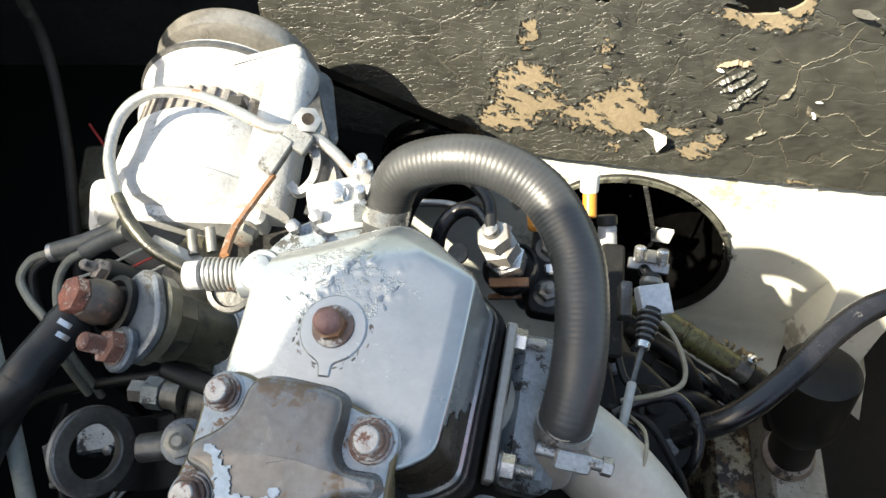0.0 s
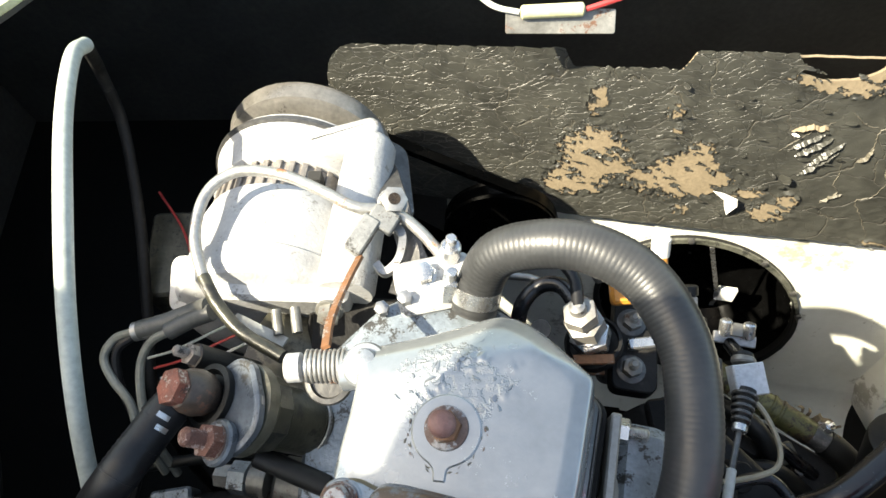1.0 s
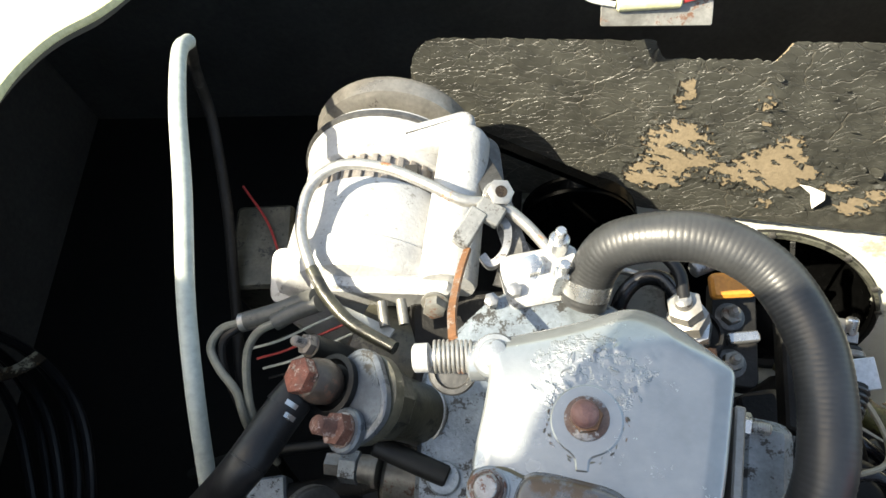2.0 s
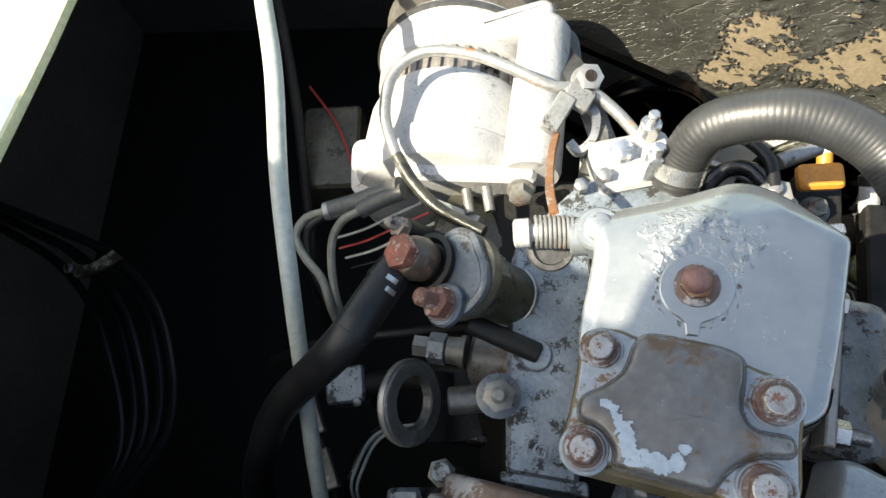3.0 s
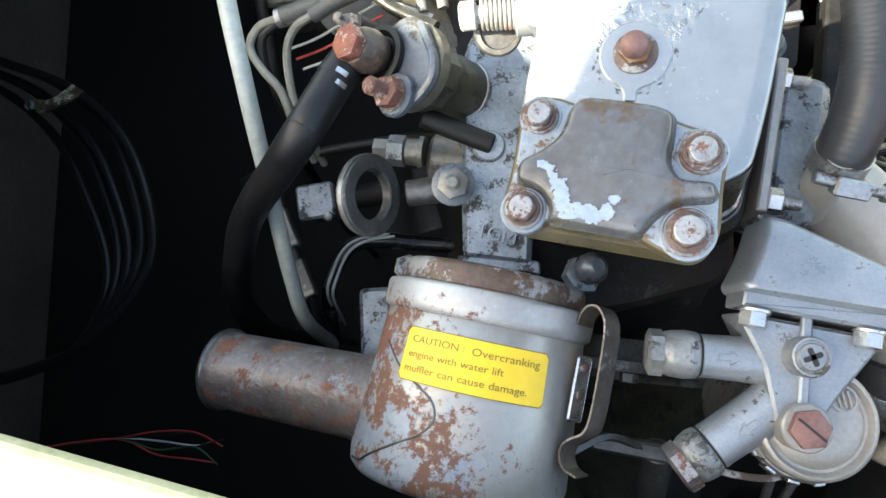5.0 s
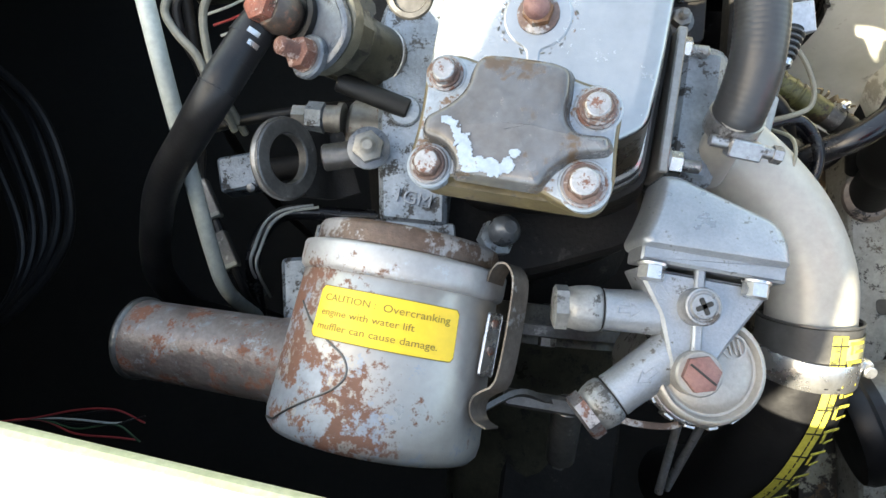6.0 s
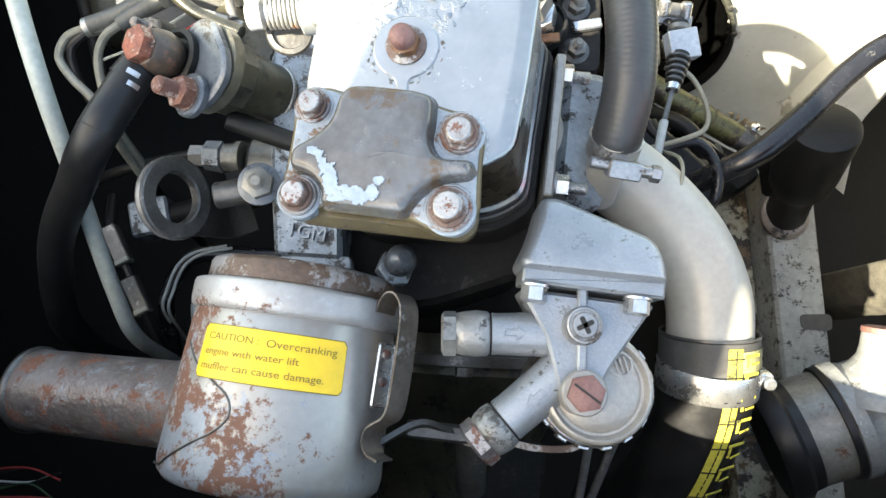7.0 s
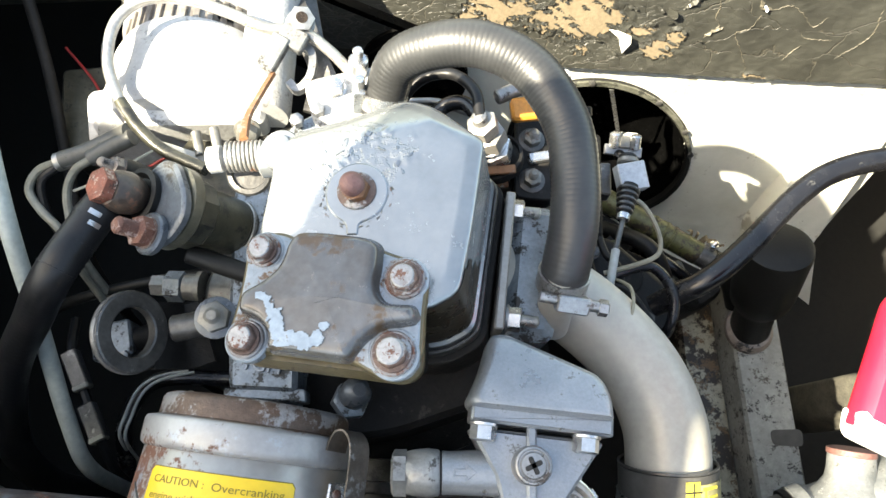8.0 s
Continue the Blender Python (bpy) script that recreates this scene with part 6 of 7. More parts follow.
part("stud", lathe(T2 - FACE * 0.0116, FACE, prof + [(0.0114, 0.0042), (0.0124, 0.0028)], 20), rusty, sol, "rusted threaded stud")
# small terminal behind
bolt(sol, (-0.1985, 0.1400, 0.3200), FACE, 0.0110, 0.0060, 0.0070, brown_casting, brown_boot, stud=0.0080)
part("post", rod((-0.1985, 0.1400, 0.3200), V((-0.1985, 0.1400, 0.3200)) + sd_ * 0.045, 0.0075, 20), soot_rubber, sol)
part("motor_body", lathe((-0.193, 0.168, 0.232), (0.93, -0.33, -0.15), [(0, 0.020), (0.004, 0.037), (0.012, 0.040), (0.095, 0.040), (0.100, 0.034)], 44), olive_oily, sol)
part("stay", rod((-0.158, 0.0850, 0.313), (-0.117, 0.069, 0.306), 0.0062, 16, bev=0.001), soot_rubber, sol)
part("stay_eye", lathe(V((-0.119, 0.0685, 0.299)), UP, [(0, 0.0095), (0.007, 0.0095), (0.008, 0.0085)], 24), head_grey, sol)

# battery cable
cab = thing("battery_cable", (-0.24, 0.04, 0.3), "heavy black battery cable with crimped lug", "cable")
part("sheath", tube([(-0.1985, 0.1050, 0.3420), (-0.2085, 0.0880, 0.3430), (-0.2178, 0.0715, 0.3440), (-0.2318, 0.0606, 0.3300), (-0.2516, 0.0533, 0.3010), (-0.2730, 0.0430, 0.2730), (-0.2889, 0.0299, 0.2500), (-0.3010, 0.0142, 0.2260), (-0.3150, -0.0007, 0.1940), (-0.3219, -0.0182, 0.1640), (-0.322, -0.040, 0.10), (-0.312, -0.05, 0.0)], 0.0110, 20, 8), rubber, cab)
cd_ = V((-0.0105, -0.019, -0.001)).normalized()
cs_ = UP.cross(cd_).normalized()
q = V((-0.2038, 0.0985, 0.3430))
for off_, a0 in ((-0.0036, 0.30), (0.0022, 0.55)):
    part("crimp", strap([q + cd_ * off_ + (cs_ * math.sin(a0 + a) + UP * math.cos(a0 + a)) * 0.0114 for a in (0.0, 0.15, 0.3, 0.45, 0.6)], 0.0028, 0.0014, cd_), zinc, cab, "bright crimp clip")
rv = [V(q) for q in ((-0.2096, 0.0860, 0.3431), (-0.2185, 0.0706, 0.3438))]
for k in range(6):
    q = rv[0].lerp(rv[1], k / 5)
    part("strain_rib", lathe(q - cd_ * 0.0008, cd_, [(0, 0.0104), (0.0004, 0.0112), (0.0014, 0.0112), (0.0018, 0.0104)], 24), rubber, cab)
part("lug", rod((-0.1900, 0.1180, 0.3410), (-0.2040, 0.0980, 0.3425), 0.0100, 20, r1=0.0108), rubber, cab)

# lifting eye and its stud
eye = thing("lifting_eye", (-0.165, 0.04, 0.30), "dark steel lifting eye ring bolted to the head", "lifting eye")
EM = at_axis((-0.1885, 0.0385, 0.3140), (0.52, 0.0, -0.85), (0.85, -0.10, 0.52))
bm = bmesh.new()
o_out = disc_outline(0.0240, 40)
o_in = disc_outline(0.0146, 40)
lp = [[bm.verts.new(EM @ V((q.x, q.y, z))) for q in grown(o, g)] for o, g, z in ((o_out, -0.001, -0.0035), (o_out, 0, -0.0028), (o_out, 0, 0.0028), (o_out, -0.001, 0.0035), (o_in, 0.001, 0.0035), (o_in, 0, 0.0028), (o_in, 0, -0.0028), (o_in, 0.001, -0.0035))]
skin(bm, lp, close=True)
part("ring", bm, steel_dark, eye)
part("rim_band", lathe(EM @ V((0, 0, -0.0015)), EM.to_3x3() @ V((0, 0, 1)), [(0, 0.0238), (0, 0.0243), (0.0030, 0.0243), (0.0030, 0.0238)], 40, caps=False), steel_dull, eye)
part("tang", strap([EM @ V((0.0150, 0.0, 0)), EM @ V((0.027, 0.001, 0)), EM @ V((0.040, 0.002, 0)), (-0.155, 0.044, 0.278)], 0.040, 0.0055, (0, 1, 0.1)), block_dark, eye)
part("stud_boss", rod((-0.168, 0.041, 0.304), (-0.140, 0.0440, 0.305), 0.0080, 20, bev=0.001), steel_dark, eye)
nn = bolt(eye, (-0.1395, 0.0435, 0.3160), (0.05, -0.1, 1), 0.0160, 0.0085, 0.0125, plate_grey, solenoid_blue, stud=0.004)
uni = thing("oil_pipe_union", (-0.165, 0.076, 0.26), "blue-grey hexagon pipe union on the side of the head", "pipe fitting")
part("pipe_body", rod((-0.160, 0.0760, 0.2480), (-0.112, 0.0690, 0.2500), 0.0190, 28, bev=0.003), plate_grey, uni)
part("nut", hexa((-0.1860, 0.0795, 0.2620), (0.97, -0.12, 0.08), 0.0180, 0.0120), head_grey, uni)
part("collar", lathe((-0.1740, 0.0780, 0.2627), (0.97, -0.12, 0.08), [(0, 0.0088), (0.008, 0.0092), (0.0085, 0.0110), (0.012, 0.0110)], 24), plate_grey, uni)
part("small_nut", hexa((-0.1960, 0.0810, 0.2610), (0.97, -0.12, 0.08), 0.0130, 0.0100, turn=0.7), plate_grey, uni)

# pale cable sleeve arching down past the engine
sleeve = thing("cable_sleeve", (-0.29, 0.2, 0.25), "pale grey push-pull cable sleeve arched beside the engine", "cable")
part("sleeve", tube([(-0.262, -0.05, 0.10), (-0.2640, -0.0310, 0.1800), (-0.2660, 0.0000, 0.2150), (-0.2690, 0.0620, 0.2620), (-0.2693, 0.1100, 0.3045), (-0.2738, 0.1636, 0.3326), (-0.2756, 0.2230, 0.3600), (-0.2931, 0.2874, 0.3554),
                     (-0.3098, 0.3460, 0.3395), (-0.3144, 0.3702, 0.3237)], 0.0056, 16, 8), pale_tube, sleeve)
part("inner_cable", tube([(-0.3144, 0.3702, 0.3237), (-0.3280, 0.3850, 0.2900), (-0.3390, 0.3950, 0.2600), (-0.3410, 0.3800, 0.2100), (-0.3300, 0.3100, 0.1700), (-0.320, 0.23, 0.14), (-0.31, 0.15, 0.10), (-0.31, 0.10, -0.1), (-0.31, 0.08, -0.34)], 0.0050, 14, 8), block_dark, sleeve, "dark bare cable leaving the sleeve")

# ---- cylinder-head side: flange bar, studs, injector ----
bar = thing("manifold_flange", (0.035, 0.06, 0.30), "oily grey manifold flange with studs and nuts", "flange")
part("bar", block((0.0305, 0.0630, 0.318), (0.0055, 0.084, 0.036), (0.98, -0.19, 0), bev=0.001, r=0.0015), filter_tan, bar)
part("port_block", block((0.0500, 0.0600, 0.289), (0.032, 0.086, 0.056), (0.98, -0.19, 0), bev=0.007, r=0.010), head_grey, bar)
for q in ((0.0400, 0.0985, 0.318), (0.0300, 0.0300, 0.322)):
    bolt(bar, q, (0.97, -0.2, 0.1), 0.0125, 0.008, 0.0085, zinc, steel_dull, stud=0.010)
bolt(bar, (0.0400, 0.085, 0.300), (0.97, -0.2, 0.1), 0.0125, 0.008, 0.0085, zinc, steel_dull, stud=0.006)

inj = thing("fuel_injector", (0.045, 0.18, 0.21), "fuel injector with stacked brass-grey hexagon unions", "injector")
ia = V((-0.33, 0.16, 0.93)).normalized()
I0 = V((0.0500, 0.1740, 0.2280))
I1 = I0 + ia * 0.054
part("body", rod(I0 - ia * 0.05, I1 - ia * 0.004, 0.0088, 20), steel_dull, inj)
part("pipe_nut", hexa(I1 - ia * 0.0120, ia, 0.0205, 0.0110, turn=0.5), filter_tan, inj)
part("neck", lathe(I1 - ia * 0.0020, ia, [(0, 0.0060), (0.007, 0.0055), (0.009, 0.0030)], 16), steel_dull, inj)
part("union", hexa(I1 - ia * 0.0280, ia, 0.0240, 0.0140, turn=0.9), filter_tan, inj)
part("collar", lathe(I1 - ia * 0.0310, ia, [(0, 0.0118), (0.003, 0.0130), (0.004, 0.0112)], 24), zinc, inj)
part("nut", hexa(I0 + ia * 0.0080, ia, 0.0250, 0.0130, turn=0.2), zinc, inj)
part("well_rim", lathe(I0 - ia * 0.002, ia, [(0, 0.0200), (0.008, 0.0205), (0.009, 0.0185), (0.004, 0.0170)], 32), block_dark, inj)
part("washer", block((0.0462, 0.1598, 0.2415), (0.0280, 0.0070, 0.0030), (1, 0.02, 0), bev=0.0006, r=0.001), copper_red, inj, "copper sealing strip")
part("washer", block((0.0450, 0.1565, 0.2200), (0.0240, 0.0040, 0.0040), (1, 0.02, 0), bev=0.0006, r=0.001), copper_red, inj)
solo("leak_off_pipe", tube([(0.0316, 0.1835, 0.2820), (0.0300, 0.2050, 0.2810), (0.0161, 0.2250, 0.2720), (-0.0050, 0.2270, 0.2650), (-0.020, 0.220, 0.250), (-0.03, 0.21, 0.22)], 0.0042, 12, 8), rubber, (0.02, 0.22, 0.25), "thin black leak-off pipe looped behind the rocker cover", "pipe")
solo("steel_pipe", tube([(-0.02, 0.225, 0.235), (0.005, 0.222, 0.238), (0.0250, 0.2120, 0.240), (0.050, 0.205, 0.230)], 0.0030, 12, 8), bare_pipe, (0.01, 0.22, 0.23), "short bright steel pipe behind the rocker cover", "pipe")
solo("return_hose", tube([(-0.006, 0.176, 0.230), (-0.002, 0.196, 0.249), (0.010, 0.208, 0.256), (0.024, 0.206, 0.262), (0.033, 0.190, 0.268)], 0.0056, 14, 8), wet_rubber, (0.01, 0.2, 0.25), "glossy black fuel return hose curling round the injector", "hose")
solo("bleed_ring", lathe((0.0110, 0.1800, 0.2440), (-0.2, -0.1, 1), [(0, 0.0040), (0, 0.0072), (0.004, 0.0072), (0.004, 0.0040)], 24), steel_dark, (0.011, 0.18, 0.244), "small dark bleed screw ring beside the injector", "ring")
yoke = thing("clamp_yoke", (0.078, 0.18, 0.22), "black clamp yoke held by two nuts", "clamp")
part("plate", stack(rounded([(0.060, 0.145), (0.092, 0.140), (0.101, 0.215), (0.072, 0.228)], 0.008, 4), [(0, 0.205), (0, 0.221), (-0.001, 0.222)]), block_dark, yoke)
for q in ((0.0795, 0.1930, 0.222), (0.0755, 0.1585, 0.222)):
    bolt(yoke, q, UP, 0.0125, 0.008, 0.0105, plate_grey, steel_dark, stud=0.006)
part("tab", block((0.0850, 0.1760, 0.2260), (0.022, 0.008, 0.006), (1, 0.1, 0)), zinc, yoke)
part("link", rod((0.052, 0.222, 0.24), (0.082, 0.235, 0.238), 0.006, 16, bev=0.001), steel_dull, yoke)
solo("orange_clip", block((0.0760, 0.2080, 0.2450), (0.030, 0.018, 0.010), (1, 0.05, 0), (0, -0.2, 1), bev=0.002, r=0.004), orange_plastic, (0.076, 0.208, 0.24), "orange plastic clip beside the hose", "clip")

# ---- round hull opening with painted-in darkness, and the stop linkage ----
hull_port = thing("locker_port", PORT_C, "round opening in the hull side with a worn metal rim, its depth painted black", "port")
# near-black bowl stands in for the dark depth behind the opening
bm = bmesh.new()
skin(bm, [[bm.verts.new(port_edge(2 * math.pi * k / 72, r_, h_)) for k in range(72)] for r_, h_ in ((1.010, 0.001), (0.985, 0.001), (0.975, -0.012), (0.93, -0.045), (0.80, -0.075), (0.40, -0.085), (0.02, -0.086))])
part("bowl", bm, deep_black, hull_port)
# shaded part of the rim is painted black; only the lit arc shows metal
bm = bmesh.new()
skin(bm, [[bm.verts.new(port_edge(2 * math.pi * k / 96, r_ + 0.005 * noise.noise(V((k * 0.6, 1, 3))), h_)) for k in range(96)] for r_, h_ in ((1.030, -0.001), (1.030, 0.0028), (1.018, 0.0042), (0.985, 0.0040), (0.972, 0.0025), (0.966, -0.006))])
rim = part("rim", bm, soot_rubber, hull_port)
up_a = max((k * 0.01 for k in range(629)), key=lambda a: (port_edge(a) - PORT_C).dot(PORT_X * 0.45 + PORT_Y))
turn_ = 1 if (port_edge(up_a + 0.5) - PORT_C).dot(PORT_X) > (port_edge(up_a) - PORT_C).dot(PORT_X) else -1
bm = bmesh.new()
loops = []
for k in range(61):
    a = up_a + turn_ * (-1.25 + 2.30 * k / 60)
    w_ = 0.075 * math.sin(math.pi * k / 60) ** 0.6 + 0.006 * noise.noise(V((k * 0.7, 2, 1)))
    loops.append([bm.verts.new(port_edge(a, r_, h_)) for r_, h_ in ((1.026, 0.0030), (1.022, 0.0056), (1.012 - w_ * 0.5, 0.0060), (1.002 - w_, -0.0010), (1.002 - w_, -0.0050), (0.985, -0.0030))])
skin(bm, loops)
bm.faces.new(loops[0])
bm.faces.new(loops[-1])
part("worn_lit_arc", bm, worn_rim, rim, "worn bare-metal rim, drawn only along its lit upper arc")
for a in (-0.55, 0.15, 0.62, 0.95):
    part("rim_bolt", hexa(port_edge(up_a + turn_ * a, 1.012, 0.0045), PORT_N, 0.0065, 0.0035), steel_dark, hull_port)
part("stay_strip", strap([(0.2112, 0.3305, 0.0560), (0.2240, 0.3300, 0.0200), (0.2480, 0.3225, -0.0500), (0.2529, 0.3201, -0.0849)], 0.0046, 0.0016, PORT_X), zinc, hull_port, "narrow pale metal strip")
part("white_tag", block((0.2610, 0.3230, -0.0560), (0.0215, 0.0215, 0.0060), PORT_X, PORT_N, bev=0.0008, r=0.001), hatch_white, hull_port, "small white square tag")
wp = thing("white_cap", (0.135, 0.28, 0.12), "white plastic cap on an amber plug", "cap")
part("cap", rod((0.1350, 0.2880, 0.128), (0.1340, 0.3000, 0.146), 0.0085, 20, bev=0.002), hatch_white, wp)
part("plug", rod((0.1350, 0.2650, 0.120), (0.1350, 0.2860, 0.130), 0.0065, 18, bev=0.001), orange_plastic, wp)

link = thing("stop_linkage", (0.14, 0.15, 0.24), "control cable end with clevis block, boot and thin rod", "linkage")
part("plate", block((0.1535, 0.1820, 0.2160), (0.0305, 0.0085, 0.0035), (0.98, -0.18, 0), (0, -0.3, 1), bev=0.0006, r=0.001), steel_dull, link)
for q_ in ((0.1465, 0.1850, 0.2170), (0.1628, 0.1820, 0.2170)):
    part("peg", rod(q_, V(q_) + V((0.0004, 0.0090, 0.0085)), 0.0044, 14, bev=0.0012), zinc, link)
part("stem", rod((0.1450, 0.1560, 0.2480), (0.1500, 0.1790, 0.2150), 0.0048, 16), deep_black, link)
part("yoke_web", block((0.1545, 0.1880, 0.2190), (0.0090, 0.0100, 0.0090), (0.98, -0.18, 0), (0, -0.3, 1), bev=0.0008, r=0.001), plate_grey, link)
part("ferrule", rod((0.1300, 0.2020, 0.1930), (0.1285, 0.2200, 0.2050), 0.0072, 18, bev=0.0015), alloy, link)
part("ferrule_ring", rod((0.1285, 0.2200, 0.2050), (0.1280, 0.2270, 0.2090), 0.0080, 18, bev=0.001), soot_rubber, link)
part("bracket", block((0.1270, 0.1600, 0.1960), (0.018, 0.090, 0.020), (0.98, -0.12, 0), bev=0.002, r=0.004), block_dark, link)
part("block", block((0.1415, 0.1420, 0.2560), (0.0205, 0.0205, 0.0130), (0.99, 0.12, 0), (0, -0.2, 1), bev=0.0008, r=0.001), pad_bright, link, "pale blue-grey square clevis block")
part("neck", rod((0.1415, 0.1530, 0.2540), (0.1425, 0.1575, 0.2540), 0.0078, 18, bev=0.001), plate_grey, link)
part("neck_ring", rod((0.1424, 0.1570, 0.2535), (0.1430, 0.1595, 0.2530), 0.0066, 18), soot_rubber, link)
part("side_arm", block((0.1275, 0.1480, 0.2360), (0.0080, 0.0260, 0.0140), (0.98, -0.12, 0), bev=0.001, r=0.002), steel_dark, link)
BD = V((-0.34, -0.93, 0.10)).normalized()
B0 = V((0.1382, 0.1330, 0.2570))
part("boot", lathe(B0 - BD * 0.002, BD, [(0, 0.0070), (0.004, 0.0066), (0.024, 0.0042)], 20), soot_rubber, link, "black boot")
for k in range(5):
    part("boot_ring", lathe(B0 + BD * (0.0008 + 0.0042 * k), BD, [(0, 0.0072 - 0.0005 * k), (0.0006, 0.0084 - 0.0006 * k), (0.0020, 0.0084 - 0.0006 * k), (0.0026, 0.0072 - 0.0005 * k)], 24, caps=False), steel_dark, link, "dull steel spring ring")
part("tip", lathe(B0 + BD * 0.0215, BD, [(0, 0.0040), (0.0008, 0.0048), (0.0050, 0.0046), (0.0056, 0.0036)], 18), zinc, link, "bright ferrule")
part("rod", rod(B0 + BD * 0.026, (0.1190, 0.0850, 0.2650), 0.0020, 12), steel_dark, link)
part("rod_sleeve", rod((0.1190, 0.0850, 0.2650), (0.1000, 0.0300, 0.2710), 0.0030, 14, bev=0.0005), grey_tube, link, "pale grey sleeve on the rod")
solo("thin_wire", tube([(0.140, 0.140, 0.225), (0.1590, 0.1340, 0.222), (0.1690, 0.1110, 0.22), (0.1665, 0.0935, 0.22), (0.1500, 0.0860, 0.22), (0.125, 0.083, 0.21)], 0.0019, 8, 8), lead_tan, (0.15, 0.1, 0.21), "thin tan wire bent in a hook", "wire")
solo("black_cable", tube([(0.120, 0.075, 0.205), (0.1393, 0.0830, 0.21), (0.1640, 0.0850, 0.21), (0.1800, 0.0650, 0.20), (0.1760, 0.0414, 0.19), (0.165, 0.03, 0.16)], 0.0042, 12, 8), wet_rubber, (0.15, 0.07, 0.2), "glossy black cable bent in a hook", "cable", "black cable loops")
solo("black_cable", tube([(0.120, 0.072, 0.195), (0.134, 0.066, 0.197), (0.143, 0.050, 0.195), (0.152, 0.032, 0.185), (0.166, 0.012, 0.16)], 0.0034, 12, 8), wet_rubber, (0.14, 0.05, 0.19), "glossy black cable bent in a hook", "cable", "black cable loops")
solo("black_cable", tube([(0.128, 0.120, 0.200), (0.130, 0.100, 0.205), (0.138, 0.088, 0.206), (0.139, 0.070, 0.20), (0.134, 0.050, 0.18)], 0.0030, 12, 8), soot_rubber, (0.135, 0.09, 0.2), "dull black cable hanging beside the control rod", "cable", "black cable loops")

# ---- right of the engine ----
CAST = [(0.122, 0.140), (0.162, 0.142), (0.190, 0.112), (0.214, 0.086), (0.210, 0.048), (0.176, 0.028), (0.132, 0.040)]
pump = thing("water_pump", (0.145, 0.10, 0.05), "oily black raw-water pump body under the control wires", "pump")
part("body", lathe((0.1300, 0.1650, 0.060), (0.25, -0.95, 0.10), [(0, 0.020), (0.002, 0.038), (0.030, 0.040), (0.032, 0.046), (0.040, 0.046), (0.042, 0.036), (0.090, 0.034), (0.094, 0.022)], 36), block_dark, pump)
part("end_cover", lathe((0.1540, 0.0740, 0.070), (0.25, -0.95, 0.10), [(0, 0.034), (0.004, 0.035), (0.008, 0.033)], 36), olive_oily, pump)
for k in range(6):
    a = 2 * math.pi * k / 6
    gx, gy, gz = basis((0.25, -0.95, 0.10))
    bolt(pump, V((0.1560, 0.0664, 0.0708)) + (gx * math.cos(a) + gy * math.sin(a)) * 0.029, gz, 0.008, 0.004, 0.0, steel_dull)
part("port", rod((0.150, 0.110, 0.085), (0.172, 0.095, 0.140), 0.012, 20, bev=0.001), block_dark, pump)
part("spade_tab", block((0.158, 0.128, 0.122), (0.020, 0.012, 0.002), (0.9, 0.3, 0), (0.1, -0.3, 1), bev=0.0004, r=0.001), green_brass, pump)
part("casting", stack(rounded(CAST, 0.012, 4), [(-0.004, -0.06), (0, -0.05), (0, 0.118), (-0.003, 0.124), (-0.008, 0.127)]), block_dark, pump, "oil-black pump casting")
for q in ((0.165, 0.100, 0.127), (0.182, 0.060, 0.127), (0.142, 0.125, 0.127)):
    bolt(pump, q, UP, 0.011, 0.006, 0.007, steel_dark, steel_dark)
part("bracket", block((0.120, 0.120, 0.145), (0.030, 0.070, 0.012), (0.97, 0.1, 0), bev=0.002, r=0.005), block_dark, pump)
solo("earth_lead", tube([(0.118, 0.080, 0.20), (0.142, 0.070, 0.205), (0.158, 0.046, 0.20), (0.170, 0.020, 0.185), (0.172, -0.02, 0.15)], 0.0030, 10, 8), soot_rubber, (0.15, 0.05, 0.19), "black earth lead bent down beside the elbow", "wire")
solo("bright_lead", tube([(0.090, 0.012, 0.290), (0.104, 0.022, 0.297), (0.113, 0.036, 0.298), (0.117, 0.052, 0.288), (0.116, 0.066, 0.26)], 0.0012, 8, 8), lead_tan, (0.11, 0.04, 0.28), "thin tan wire curling over the elbow", "wire")
solo("control_cable", tube([(0.1720, 0.0620, 0.175), (0.1880, 0.0675, 0.190), (0.2111, 0.0761, 0.205), (0.2463, 0.1010, 0.212), (0.2834, 0.1320, 0.218), (0.3178, 0.1510, 0.222), (0.3670, 0.1600, 0.222), (0.43, 0.158, 0.21), (0.52, 0.15, 0.18), (0.66, 0.14, 0.12), (1.05, 0.13, 0.05)], 0.0093, 20, 8), wet_rubber, (0.28, 0.12, 0.2),
     "thick black hose curving away over the well", "hose")
gp = thing("brass_cock", (0.28, 0.16, 0.0), "dull greenish brass pipe with a small bolt", "pipe fitting")
part("pipe", rod((0.200, 0.225, 0.0), (0.298, 0.153, 0.0), 0.0132, 24, bev=0.001), green_brass, gp)
for a_ in (0.50, 0.62, 0.70):
    q_ = V((0.200, 0.225, 0.0)).lerp(V((0.298, 0.153, 0.0)), a_)
    part("pipe_ridge", rod(q_, q_ + V((0.0030, -0.0022, 0)), 0.0142, 24, bev=0.0008), green_brass, gp)
part("collar", rod((0.296, 0.1545, 0.0), (0.311, 0.1435, 0.0), 0.0125, 24, bev=0.0015), steel_dark, gp, "dull steel end of the pipe")
part("end_hose", tube([(0.309, 0.145, 0.0), (0.322, 0.135, -0.002), (0.336, 0.120, -0.012), (0.345, 0.100, -0.030)], 0.0138, 20, 8), soot_rubber, gp, "short black rubber end")
bolt(gp, (0.3090, 0.1560, 0.006), (0.3, 0.3, 1), 0.010, 0.009, 0.0065, zinc, plate_grey, stud=0.004)
